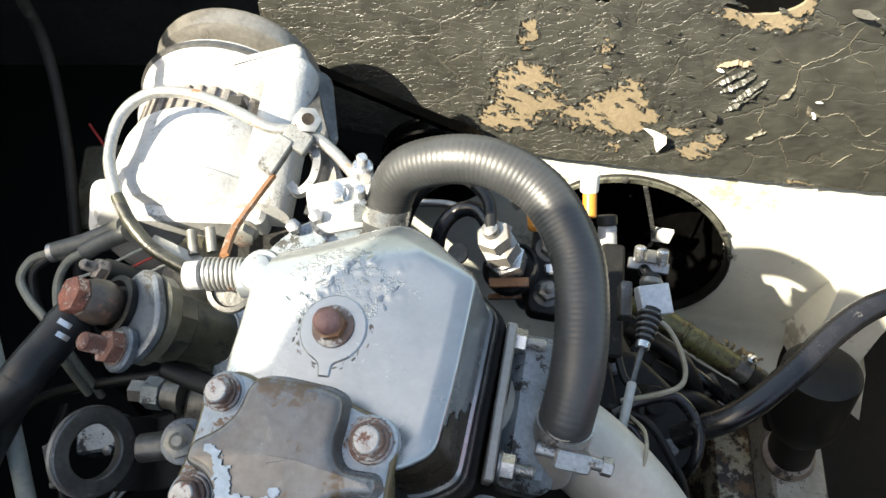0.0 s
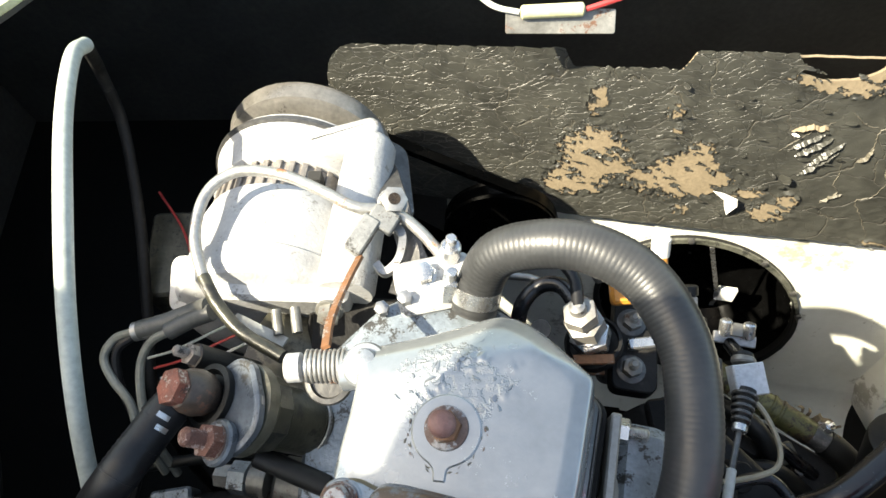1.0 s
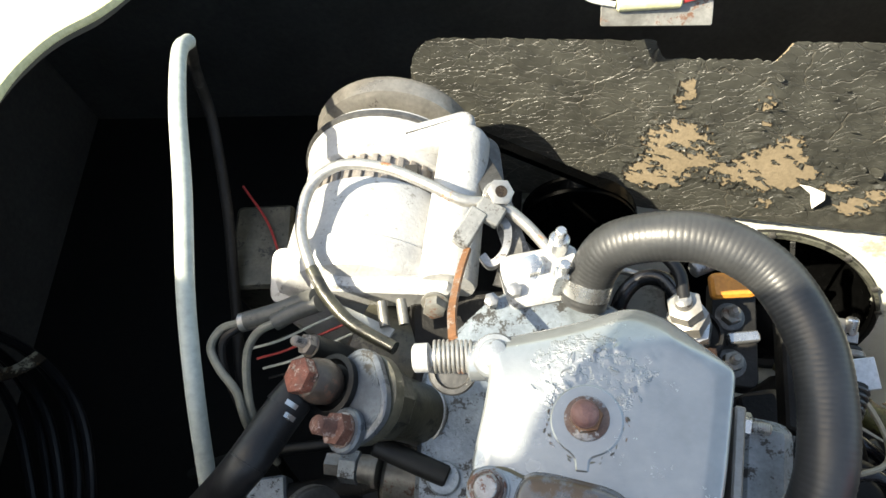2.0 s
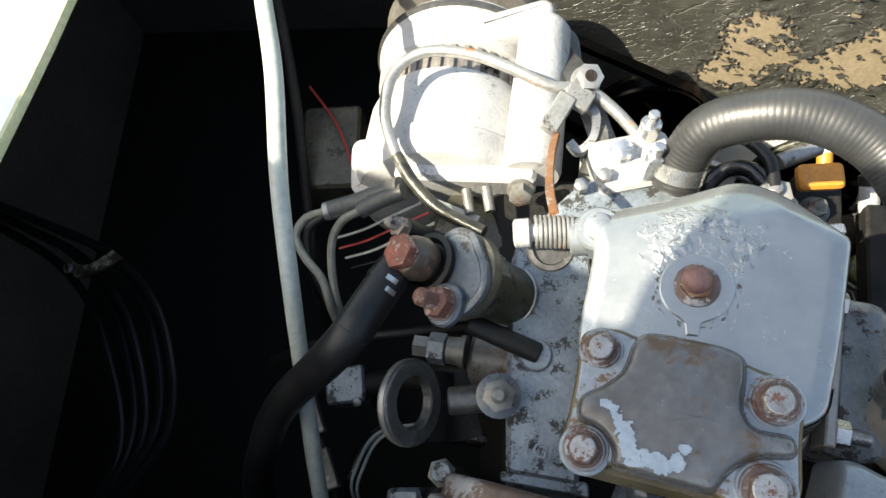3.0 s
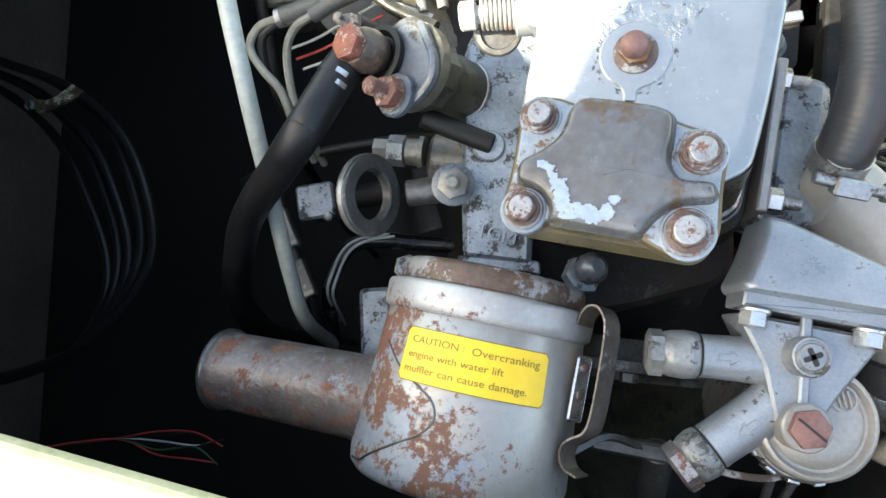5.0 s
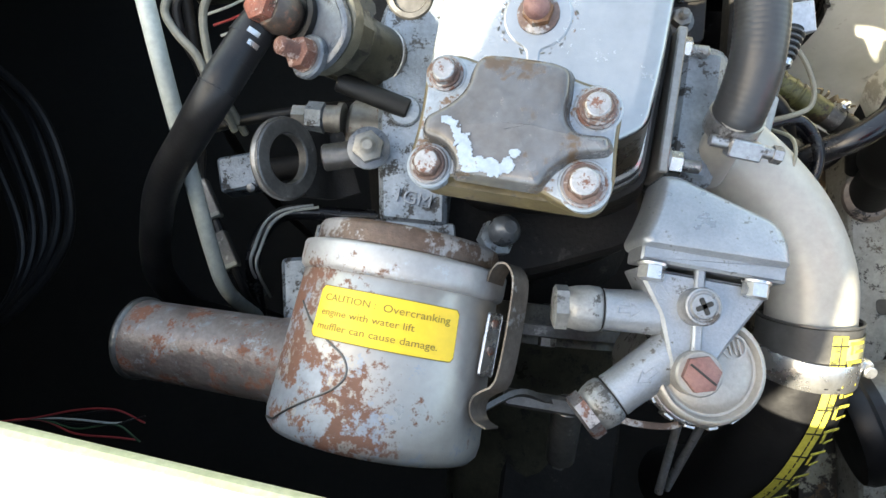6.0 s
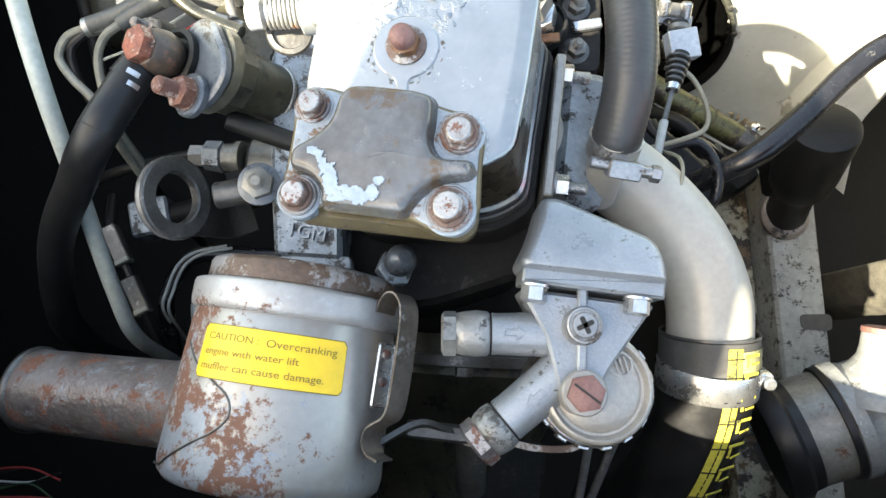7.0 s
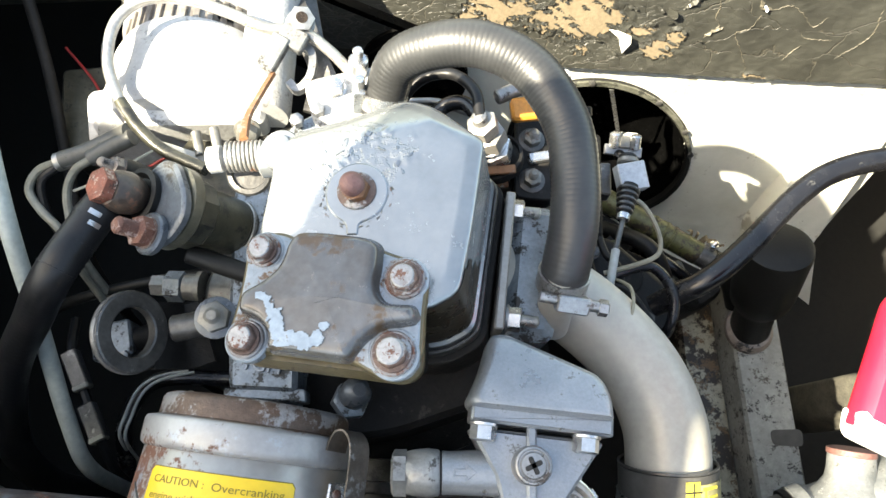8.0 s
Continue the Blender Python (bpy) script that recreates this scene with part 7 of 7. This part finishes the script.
for k, (x_, y_, l_, w_, t_) in enumerate(((0.302, 0.166, 0.014, 0.006, 0.5), (0.296, 0.172, 0.010, 0.003, 1.0), (0.313, 0.163, 0.011, 0.005, -0.6), (0.320, 0.158, 0.010, 0.0025, 0.2), (0.290, 0.176, 0.007, 0.004, 2.0), (0.318, 0.148, 0.008, 0.004, -1.2))):
    d_ = V((math.cos(t_), math.sin(t_), 0))
    part("frayed_scrap", strap([V((x_, y_, 0.004)) - d_ * l_ / 2, V((x_, y_, 0.011)), V((x_, y_, 0.007)) + d_ * l_ / 2], w_, 0.0008, (-d_.y, d_.x, 0.4)), dead_leaf, gp, "curled brown scrap")
# oil-black clutter low between the engine and the hull side
lump = thing("oily_clutter", (0.25, 0.12, -0.1), "heap of oil-blackened brackets and hoses under the brass pipe", "clutter")
part("bracket", stack(rounded([(0.196, 0.214), (0.216, 0.2000), (0.270, 0.1580), (0.316, 0.1290), (0.322, 0.1120), (0.296, 0.0960), (0.205, 0.0850), (0.186, 0.130)], 0.008, 4), [(0.004, -0.33), (0.002, -0.022), (0, -0.012), (-0.003, -0.008)]), block_dark, lump)
for k, (a_, b_, c_, r_) in enumerate((((0.196, 0.190, 0.0), (0.230, 0.150, 0.040), (0.262, 0.105, -0.01), 0.0085), ((0.225, 0.168, 0.0), (0.252, 0.138, 0.022), (0.296, 0.116, -0.01), 0.0065), ((0.205, 0.120, 0.0), (0.240, 0.116, 0.030), (0.285, 0.100, -0.01), 0.0075))):
    part("hose_end", tube([a_, b_, c_], r_, 14, 10), (soot_rubber, wet_rubber, soot_rubber)[k], lump)
for q_, sz_, ax_ in (((0.222, 0.142, 0.006), (0.034, 0.016, 0.030), (0.8, -0.5, 0.2)), ((0.262, 0.132, 0.002), (0.026, 0.020, 0.022), (0.9, 0.3, 0.1)), ((0.205, 0.165, 0.002), (0.020, 0.028, 0.026), (0.7, 0.7, 0))):
    part("lug", block(q_, sz_, ax_, bev=0.002, r=0.004), olive_oily if sz_[0] == 0.026 else block_dark, lump)
for q_ in ((0.246, 0.118, -0.008), (0.218, 0.108, -0.008), (0.282, 0.120, -0.008)):
    bolt(lump, q_, UP, 0.011, 0.007, 0.0075, steel_dark, brown_boot)
part("copper_end", tube([(0.180, 0.150, 0.010), (0.196, 0.140, 0.030), (0.214, 0.124, 0.020)], 0.0028, 10, 8), copper_red, lump, "rusty copper pipe end")
capb = thing("breather_pot", (0.335, 0.11, -0.03), "black rubber mount pot standing on the engine bed", "engine mount")
part("pot", lathe((0.3500, 0.0700, -0.028), (-0.12, 0.42, 0.90), [(0, 0.020), (0.004, 0.0215), (0.040, 0.0205), (0.046, 0.0225), (0.058, 0.0300), (0.075, 0.0322), (0.135, 0.0332), (0.1395, 0.0322), (0.1405, 0.0300), (0.1400, 0.002)], 40), soot_rubber, capb)
part("base_ring", lathe((0.3500, 0.0700, -0.030), (0, 0, 1), [(0, 0.027), (0.005, 0.0265), (0.009, 0.022)], 32), brown_casting, capb)
bed = thing("engine_bed", (0.34, -0.1, -0.2), "oil-stained white engine bearer", "engine bearer", kind="structure")
part("top", stack(rounded([(0.335, 0.125), (0.312, -0.45), (0.362, -0.45), (0.391, 0.125)], 0.006, 2), [(0, -0.20), (0, -0.036), (-0.003, -0.032)]), bed_grey, bed)
part("side", stack(rounded([(0.292, 0.118), (0.262, -0.45), (0.311, -0.45), (0.334, 0.118)], 0.006, 2), [(0, -0.20), (0, -0.075), (-0.003, -0.070)]), dirty_white, bed)
# dark patch on the bed's top stands for the shade in the slot
part("slot", stack(rounded([(0.352, -0.038), (0.352, -0.054), (0.385, -0.058), (0.387, -0.040)], 0.006, 4), [(0, -0.0325), (0, -0.0312)]), void_black, bed)

drum = thing("strainer", (0.30, -0.14, 0.06), "black ribbed strainer body with a pale grey casting", "strainer")
DX = V((0.93, 0.26, 0.25)).normalized()
D0 = V((0.2350, -0.1500, 0.1000))
part("collar", lathe(D0, DX, [(0, 0.030), (0.0, 0.048), (0.006, 0.051), (0.016, 0.051), (0.020, 0.047), (0.028, 0.046)], 48), rubber, drum)
part("band", lathe(D0 + DX * 0.028, DX, [(0, 0.0455), (0.027, 0.0450)], 48), plate_grey, drum)
part("seal_ring", lathe(D0 + DX * 0.054, DX, [(0, 0.045), (0.0005, 0.0480), (0.0055, 0.0480), (0.006, 0.045)], 48), rubber, drum)
cast = part("casting", lathe(D0 + DX * 0.060, DX, [(0, 0.0475), (0.001, 0.0490), (0.011, 0.0490), (0.014, 0.0460), (0.020, 0.0440), (0.080, 0.0440), (0.086, 0.0480), (0.100, 0.0480)], 56), cast_grey, drum, "pale grey strainer casting")
for k in range(5):
    q = D0 + DX * 0.104 + V((0, -0.030 + 0.006 * k, 0.0430 - 0.0016 * abs(k - 4)))
    part("marking", block(q, (0.016, 0.0026, 0.0012), DX, (0, -0.4, 1), bev=0.0002, r=0.0003), cast_grey, cast)
PORT = V((0.3170, -0.1200, 0.1320))
PD = V((0.16, 0.97, 0.20)).normalized()
bm = lathe(PORT, PD, [(0, 0.046), (0.008, 0.044), (0.016, 0.039), (0.024, 0.031), (0.032, 0.0235), (0.038, 0.0195), (0.044, 0.0180), (0.052, 0.0178), (0.058, 0.0175)], 40)
for v in bm.verts:
    v.co += (v.co - PORT).normalized() * (0.0012 * noise.noise(v.co * 120) + 0.0006 * noise.noise(v.co * 400))
part("port", bm, cast_grey, drum, "pale flared inlet port", smooth=60)
part("red_ring", lathe(PORT + PD * 0.056, PD, [(0, 0.0172), (0.001, 0.0186), (0.005, 0.0184), (0.006, 0.0150), (0.006, 0.010)], 28), pink_rust, drum, "faded red sealing ring")
mat = thing("frayed_matting", (0.40, -0.01, 0.0), "grey-brown frayed matting with loose straw strands", "matting")
bm = stack(rounded([(0.377, 0.012), (0.430, 0.014), (0.440, -0.030), (0.400, -0.046), (0.380, -0.030)], 0.008, 4), [(0, -0.20), (0, 0.00), (-0.004, 0.02), (-0.010, 0.024)])
for v in bm.verts:
    v.co.z += 0.006 * noise.noise(v.co * 60)
    v.co.x += 0.004 * noise.noise(v.co * 80)
part("pad", bm, matting, mat)
for k in range(8):
    a = V((0.385 + 0.004 * (k * 5 % 13), -0.035 + 0.0035 * k, 0.026))
    d = V((math.cos(k * 2.4), math.sin(k * 2.4), 0)) * 0.018
    part("straw", tube([a - d, a + V((0, 0, 0.006)), a + d + V((0.003, 0.004, 0.001))], 0.0006, 6, 4), matting, mat)
mat.location.x += 0.054
part("mount", rod(D0 + DX * 0.08 + V((0, 0, -0.04)), V((0.31, -0.13, -0.339)), 0.016, 16), void_black, drum)
rb = thing("red_tool", (0.40, -0.03, 0.44), "red plastic tool handle, its worn end whitened for sun glare", "tool")
RM = at_axis((0.1660, -0.0290, 0.4050), (0.93, 0.36, 0.10), (-0.1, -0.2, 1))
grip_o = rounded([(-0.0065, -0.0175, 0.006), (0.055, -0.098), (0.16, -0.060), (0.14, 0.030), (0.0400, 0.0272, 0.006)], 0.012, 5)
part("grip", stack(grip_o, [(-0.004, -0.010), (-0.001, -0.007), (0, -0.003), (0, 0.003), (-0.001, 0.007), (-0.004, 0.010)], m=RM), red_plastic, rb)
# this end is painted white for the sun glare on it
end_o = rounded([(-0.0075, -0.0205, 0.005), (0.055, -0.1005), (0.062, -0.093), (0.001, -0.0095, 0.004)], 0.003, 4)
part("worn_glare_end", stack(end_o, [(-0.003, -0.011), (0, -0.008), (0, 0.008), (-0.003, 0.011)], m=RM), hatch_white, rb, "worn end of the handle, sun glare painted white")
part("shank", rod(RM @ V((0.12, 0.004, 0)), V((0.68, 0.14, 0.4415)), 0.007, 16), steel_dull, rb)

# ---- below and left ----
plugp = thing("drain_plug", (-0.06, -0.004, 0.29), "grimy blue-grey ball and hexagon plug", "plug")
part("ball", lathe((-0.0640, -0.0050, 0.296), (0.35, 0.1, 0.9), [(0, 0.006), (0.004, 0.0092), (0.010, 0.0092), (0.014, 0.0065), (0.016, 0.004)], 20), solenoid_blue, plugp)
part("nut", hexa((-0.0670, -0.0075, 0.286), (0.35, 0.1, 0.9), 0.020, 0.009), head_grey, plugp)
ft = thing("support_bracket", (-0.04, -0.11, 0.28), "dark painted support bracket with a bolt", "bracket")
part("arm", strap([side_pt(0.062, 0.055, 0.318), (-0.0571, -0.0980, 0.308), (-0.0400, -0.1040, 0.300), (-0.0250, -0.1080, 0.292)], 0.012, 0.003, (0.2, 0.3, 1)), steel_dark, ft)
part("web", block((-0.0405, -0.1042, 0.2985), (0.048, 0.0095, 0.013), (0.97, -0.17, -0.22), bev=0.0015, r=0.003), steel_dark, ft)
part("post", rod((-0.0262, -0.1060, 0.294), (-0.0275, -0.1420, 0.262), 0.0092, 18, bev=0.001), steel_dark, ft)
part("tip", hexa((-0.0275, -0.1420, 0.262), (-0.05, -0.75, -0.65), 0.009, 0.007), steel_dull, ft)
for a, b in (((0.0500, -0.1130, 0.262), (0.0400, -0.1700, 0.235)), ((0.0680, -0.1130, 0.262), (0.0480, -0.1700, 0.225))):
    solo("stay_rod", rod(a, b, 0.0028, 12), steel_dull, a, "thin steel stay rod below the fuel filter", "rod", "stay rods")

# wires by the solenoid
con = thing("wire_connector", (-0.24, 0.176, 0.26), "grey tubular connector sleeves on the alternator leads", "connector")
part("sleeve", tube([(-0.2593, 0.1720, 0.2700), (-0.2400, 0.1765, 0.2730), (-0.2200, 0.1820, 0.2790), (-0.2080, 0.1830, 0.2860)], 0.0066, 16, 6), conn_grey, con)
part("ferrule", lathe(V((-0.2640, 0.1710, 0.2690)), V((0.97, 0.2, 0.1)), [(0, 0.0052), (0.001, 0.0066), (0.013, 0.0066), (0.014, 0.0060)], 18), bare_pipe, con)
part("sleeve", tube([(-0.2370, 0.1690, 0.2760), (-0.2230, 0.1750, 0.2800), (-0.2060, 0.1790, 0.2860)], 0.0058, 16, 6), conn_grey, con)
for pts, m_, lab_ in ((((-0.2640, 0.1710, 0.2690), (-0.2780, 0.1680, 0.2640), (-0.2850, 0.1560, 0.26), (-0.2780, 0.1420, 0.255), (-0.2660, 0.1280, 0.25), (-0.2600, 0.1100, 0.24), (-0.2550, 0.09, 0.20)), lead_grey, "pale grey alternator lead in a loop"),
                      (((-0.2640, 0.1690, 0.2670), (-0.2760, 0.1600, 0.262), (-0.2760, 0.1420, 0.25), (-0.2680, 0.1240, 0.24), (-0.2600, 0.1000, 0.21)), rubber, "black alternator lead in a loop"),
                      (((-0.2370, 0.1690, 0.2760), (-0.2500, 0.1640, 0.270), (-0.2580, 0.1520, 0.262), (-0.2590, 0.1320, 0.25), (-0.2560, 0.1120, 0.235), (-0.2500, 0.09, 0.19)), lead_grey, "grey alternator lead in a loop")):
    solo("alternator_lead", tube(pts, 0.0030, 10, 8), m_, pts[2], lab_, "wire", "alternator leads")
for k, (m_, lab_) in enumerate(((wire_white, "pale thin wire behind the solenoid"), (wire_red, "red thin wire behind the solenoid"), (wire_white, "pale thin wire behind the solenoid"), (rubber, "black thin wire behind the solenoid"))):
    o_ = V((0.004 * k, -0.006 * k, -0.004 * k))
    solo("thin_wire", tube([V((-0.262, 0.160, 0.245)) + o_, V((-0.240, 0.164, 0.252)) + o_, V((-0.215, 0.172, 0.262)) + o_, V((-0.195, 0.178, 0.27)) + o_], 0.0010, 8, 6), m_, V((-0.23, 0.165, 0.25)) + o_, lab_, "wire", "thin wires")
solo("loom_cable", tube([(-0.33, 0.085, 0.15), (-0.2900, 0.0920, 0.185), (-0.2540, 0.0960, 0.200), (-0.2100, 0.1010, 0.205), (-0.1600, 0.1080, 0.200)], 0.0042, 12, 8), soot_rubber, (-0.23, 0.098, 0.2), "black loom cable crossing below the solenoid", "cable")
sw = thing("inline_connector", (-0.285, 0.03, 0.15), "pale plastic inline connectors on a dark cable", "connector")
part("shell", block((-0.2890, 0.0450, 0.160), (0.012, 0.032, 0.011), (0.90, 0.40, 0), bev=0.001, r=0.002), steel_dark, sw)
part("shell", block((-0.2740, 0.0040, 0.158), (0.012, 0.030, 0.011), (0.90, 0.40, 0), bev=0.001, r=0.002), steel_dark, sw)
for q_ in ((-0.2832, 0.0310, 0.160), (-0.2690, -0.0090, 0.158)):
    part("end_seal", block(q_, (0.0125, 0.005, 0.0115), (0.90, 0.40, 0), bev=0.001, r=0.002), lead_grey, sw)
part("cable", tube([(-0.302, 0.09, 0.14), (-0.2950, 0.0600, 0.157), (-0.2815, 0.0245, 0.158), (-0.2660, -0.0150, 0.155), (-0.262, -0.04, 0.12), (-0.262, -0.05, 0.02)], 0.004, 10, 6), rubber, sw)
solo("drain_tube", tube([(-0.262, -0.05, 0.10), (-0.2574, -0.0080, 0.14), (-0.2506, 0.0146, 0.145), (-0.2345, 0.0323, 0.147), (-0.2114, 0.0355, 0.145), (-0.18, 0.033, 0.14), (-0.14, 0.03, 0.14)], 0.0062, 14, 8), wet_rubber, (-0.24, 0.02, 0.14), "dark glossy curved drain tube", "pipe")
for k in (0, 1):
    o_ = V((0.0045 * k, -0.002 * k, 0.006))
    solo("pale_lead", tube([V((-0.205, 0.040, 0.146)) + o_, V((-0.2283, 0.0357, 0.150)) + o_, V((-0.2420, 0.0264, 0.151)) + o_, V((-0.2507, 0.0081, 0.150)) + o_, V((-0.2546, -0.0091, 0.148)) + o_, V((-0.256, -0.03, 0.10)) + o_], 0.0013, 8, 8), grey_tube, V((-0.24, 0.02, 0.15)) + o_, "thin pale lead curving down beside the engine", "wire", "pale leads")
brk = thing("engine_bracket", (-0.205, -0.03, 0.05), "blue-grey painted engine bracket with dark chips", "bracket")
part("foot", block((-0.2060, -0.0350, 0.100), (0.024, 0.056, 0.200), (0.99, 0.05, 0), bev=0.003, r=0.005), head_grey, brk)
part("post", rod((-0.1760, 0.0030, 0.090), (-0.1765, 0.0030, 0.250), 0.0068, 18, bev=0.001), head_grey, brk)
part("post_nut", hexa((-0.1765, 0.0030, 0.238), UP, 0.0160, 0.008), plate_grey, brk)
part("web", block((-0.190, -0.015, 0.110), (0.045, 0.012, 0.16), (0.75, 0.66, 0), bev=0.002, r=0.003), block_dark, brk)
sens = thing("sender_unit", (-0.27, 0.068, 0.13), "grimy blue-grey sender unit", "sensor")
part("body", block((-0.2680, 0.0690, 0.138), (0.032, 0.030, 0.026), (0.98, 0.15, 0), bev=0.002, r=0.004), head_grey, sens)
part("stem", rod((-0.252, 0.071, 0.138), (-0.15, 0.085, 0.15), 0.010, 18), block_dark, sens)
part("screw", hexa((-0.2560, 0.0560, 0.150), (0, -0.3, 1), 0.007, 0.005), steel_dull, sens)
jb = thing("junction_box", (-0.29, 0.28, 0.15), "dim grey junction box with a red wire", "junction box")
part("box", block((-0.3050, 0.2900, 0.110), (0.055, 0.085, 0.06), (0.98, 0.05, 0), bev=0.003, r=0.006), olive_oily, jb)
part("wire", tube([(-0.33, 0.35, 0.145), (-0.300, 0.31, 0.147), (-0.282, 0.27, 0.145), (-0.27, 0.24, 0.12)], 0.0012, 8, 6), wire_red, jb)

# cable loom hanging on the dark side wall
for k in range(5):
    o_ = V((-0.022 * k, 0.010 * (k % 2), -0.010 * k))
    solo("hanging_cable", tube([V(p) + o_ * (0.4 + 0.6 * math.sin(0.5 * i)) for i, p in enumerate(((-0.700, 0.26, 0.10), (-0.600, 0.225, 0.09), (-0.5389, 0.2008, 0.080), (-0.4846, 0.1540, 0.08), (-0.4563, 0.0979, 0.08), (-0.4480, 0.0434, 0.075), (-0.4650, 0.0008, 0.07), (-0.5066, -0.0412, 0.06), (-0.5601, -0.0673, 0.05), (-0.66, -0.09, 0.03), (-0.84, -0.1, 0.0)))], 0.0048, 10, 6),
         rubber, (-0.48, 0.06, 0.05), "black cable hanging in a loop on the side wall", "cable", "hanging cables")
hc = thing("cable_clip", (-0.55, 0.21, 0.07), "white nylon cable clip with a small screw", "cable clip")
part("band", strap([(-0.572, 0.184, 0.085), (-0.560, 0.178, 0.096), (-0.545, 0.176, 0.102), (-0.531, 0.184, 0.100), (-0.526, 0.198, 0.088)], 0.013, 0.002, (0.5, -0.8, 0.2)), dirty_white, hc)
part("screw", hexa((-0.570, 0.181, 0.092), (0, -0.3, 1), 0.009, 0.005), zinc, hc)
wires_ = ((wire_red, "red"), (rubber, "black"), (wire_white, "pale"), (rubber, "black"), (wire_green, "green"), (wire_red, "red"))
for k, (m_, c_) in enumerate(wires_):
    y_ = -0.128 - 0.004 * k
    solo("loose_wire", tube([(-0.84, -0.19, 0.04), (-0.60, -0.160, 0.08), (-0.5469, -0.1460, 0.088 + 0.002 * k), (-0.4677, -0.1353, 0.090), (-0.4258, y_, 0.092), (-0.3894, y_ + 0.004 * math.sin(k * 2.1), 0.094), (-0.3640 - 0.004 * (k % 3), y_ - 0.012 + 0.006 * (k % 4), 0.092)], 0.0009, 6, 6), m_, (-0.42, y_, 0.09),
         c_ + " stripped loose wire end below the hatch edge", "wire", "loose wires")

# butt connector with wires above the board
bc = thing("butt_connector", (0.03, 0.405, 0.30), "yellow crimped butt connector on a metal tab", "connector")
part("tab", block((0.0310, 0.4020, 0.305), (0.082, 0.018, 0.002), (1, -0.02, 0), (0, -0.6, 0.8), bev=0.0004, r=0.002), plate_grey, bc)
part("sleeve", rod((0.0010, 0.4050, 0.3120), (0.0480, 0.4050, 0.3140), 0.0052, 16, bev=0.0015), lip_yellow, bc)
part("wire", tube([(0.0000, 0.4050, 0.3120), (-0.018, 0.4090, 0.3140), (-0.0330, 0.4180, 0.3200), (-0.06, 0.43, 0.34), (-0.08, 0.44, 0.40)], 0.0022, 8, 6), wire_white, bc)
part("wire", tube([(0.0490, 0.4050, 0.3140), (0.0660, 0.4080, 0.3180), (0.0894, 0.4144, 0.3230), (0.13, 0.425, 0.34), (0.16, 0.43, 0.40)], 0.0022, 8, 6), wire_red, bc)

# drive belt and crank pulley beyond the engine
bl = thing("drive_belt", (-0.08, 0.36, 0.1), "black V-belt running down from the alternator pulley", "belt")
BA = sunk(AC + AF * 0.174)
bx, by, bz = basis(AF)
C2 = BA + bx * (-0.17 if bx.x < 0 else 0.17) - by * (0.11 if by.z > 0 else -0.11)
dv = (C2 - BA)
ang = math.atan2(dv.dot(by), dv.dot(bx))
ptsb = []
for k in range(17):
    a = ang + math.pi / 2 + math.pi * k / 16
    ptsb.append(BA + (bx * math.cos(a) + by * math.sin(a)) * 0.031)
for k in range(17):
    a = ang - math.pi / 2 + math.pi * k / 16
    ptsb.append(C2 + (bx * math.cos(a) + by * math.sin(a)) * 0.05)
bm = bmesh.new()
loops = []
for i, p in enumerate(ptsb):
    c = BA if i < 17 else C2
    o = (p - c).normalized()
    loops.append([bm.verts.new(p + o * a + AF * b) for a, b in ((0, -0.004), (0.007, -0.0055), (0.007, 0.0055), (0, 0.004))])
skin(bm, loops, close=True)
part("belt", bm, deep_black, bl)
part("crank_pulley", lathe(C2 - AF * 0.010, AF, [(0, 0.02), (0, 0.056), (0.004, 0.056), (0.010, 0.050), (0.016, 0.056), (0.020, 0.056), (0.020, 0.02)], 40), deep_black, bl)

# lower engine parts in the shade
gb = thing("gearbox", (-0.03, -0.16, 0.05), "oily dark gearbox housing low behind the engine", "gearbox")
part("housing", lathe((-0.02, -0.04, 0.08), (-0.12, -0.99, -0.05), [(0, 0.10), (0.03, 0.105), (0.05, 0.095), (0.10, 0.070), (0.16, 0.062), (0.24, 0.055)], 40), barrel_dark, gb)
part("flange", lathe((-0.022, -0.055, 0.079), (-0.12, -0.99, -0.05), [(0, 0.112), (0.008, 0.112)], 40), steel_dark, gb)
for k in range(8):
    a = 2 * math.pi * k / 8
    ga = V((-0.12, -0.99, -0.05)).normalized()
    gx, gy, gz = basis(ga)
    bolt(gb, V((-0.022, -0.064, 0.079)) + (gx * math.cos(a) + gy * math.sin(a)) * 0.105, ga, 0.012, 0.007, 0.0, steel_dull)
part("cover", block((-0.01, -0.17, 0.128), (0.09, 0.09, 0.02), (0.98, -0.15, 0), bev=0.003, r=0.01), block_dark, gb)
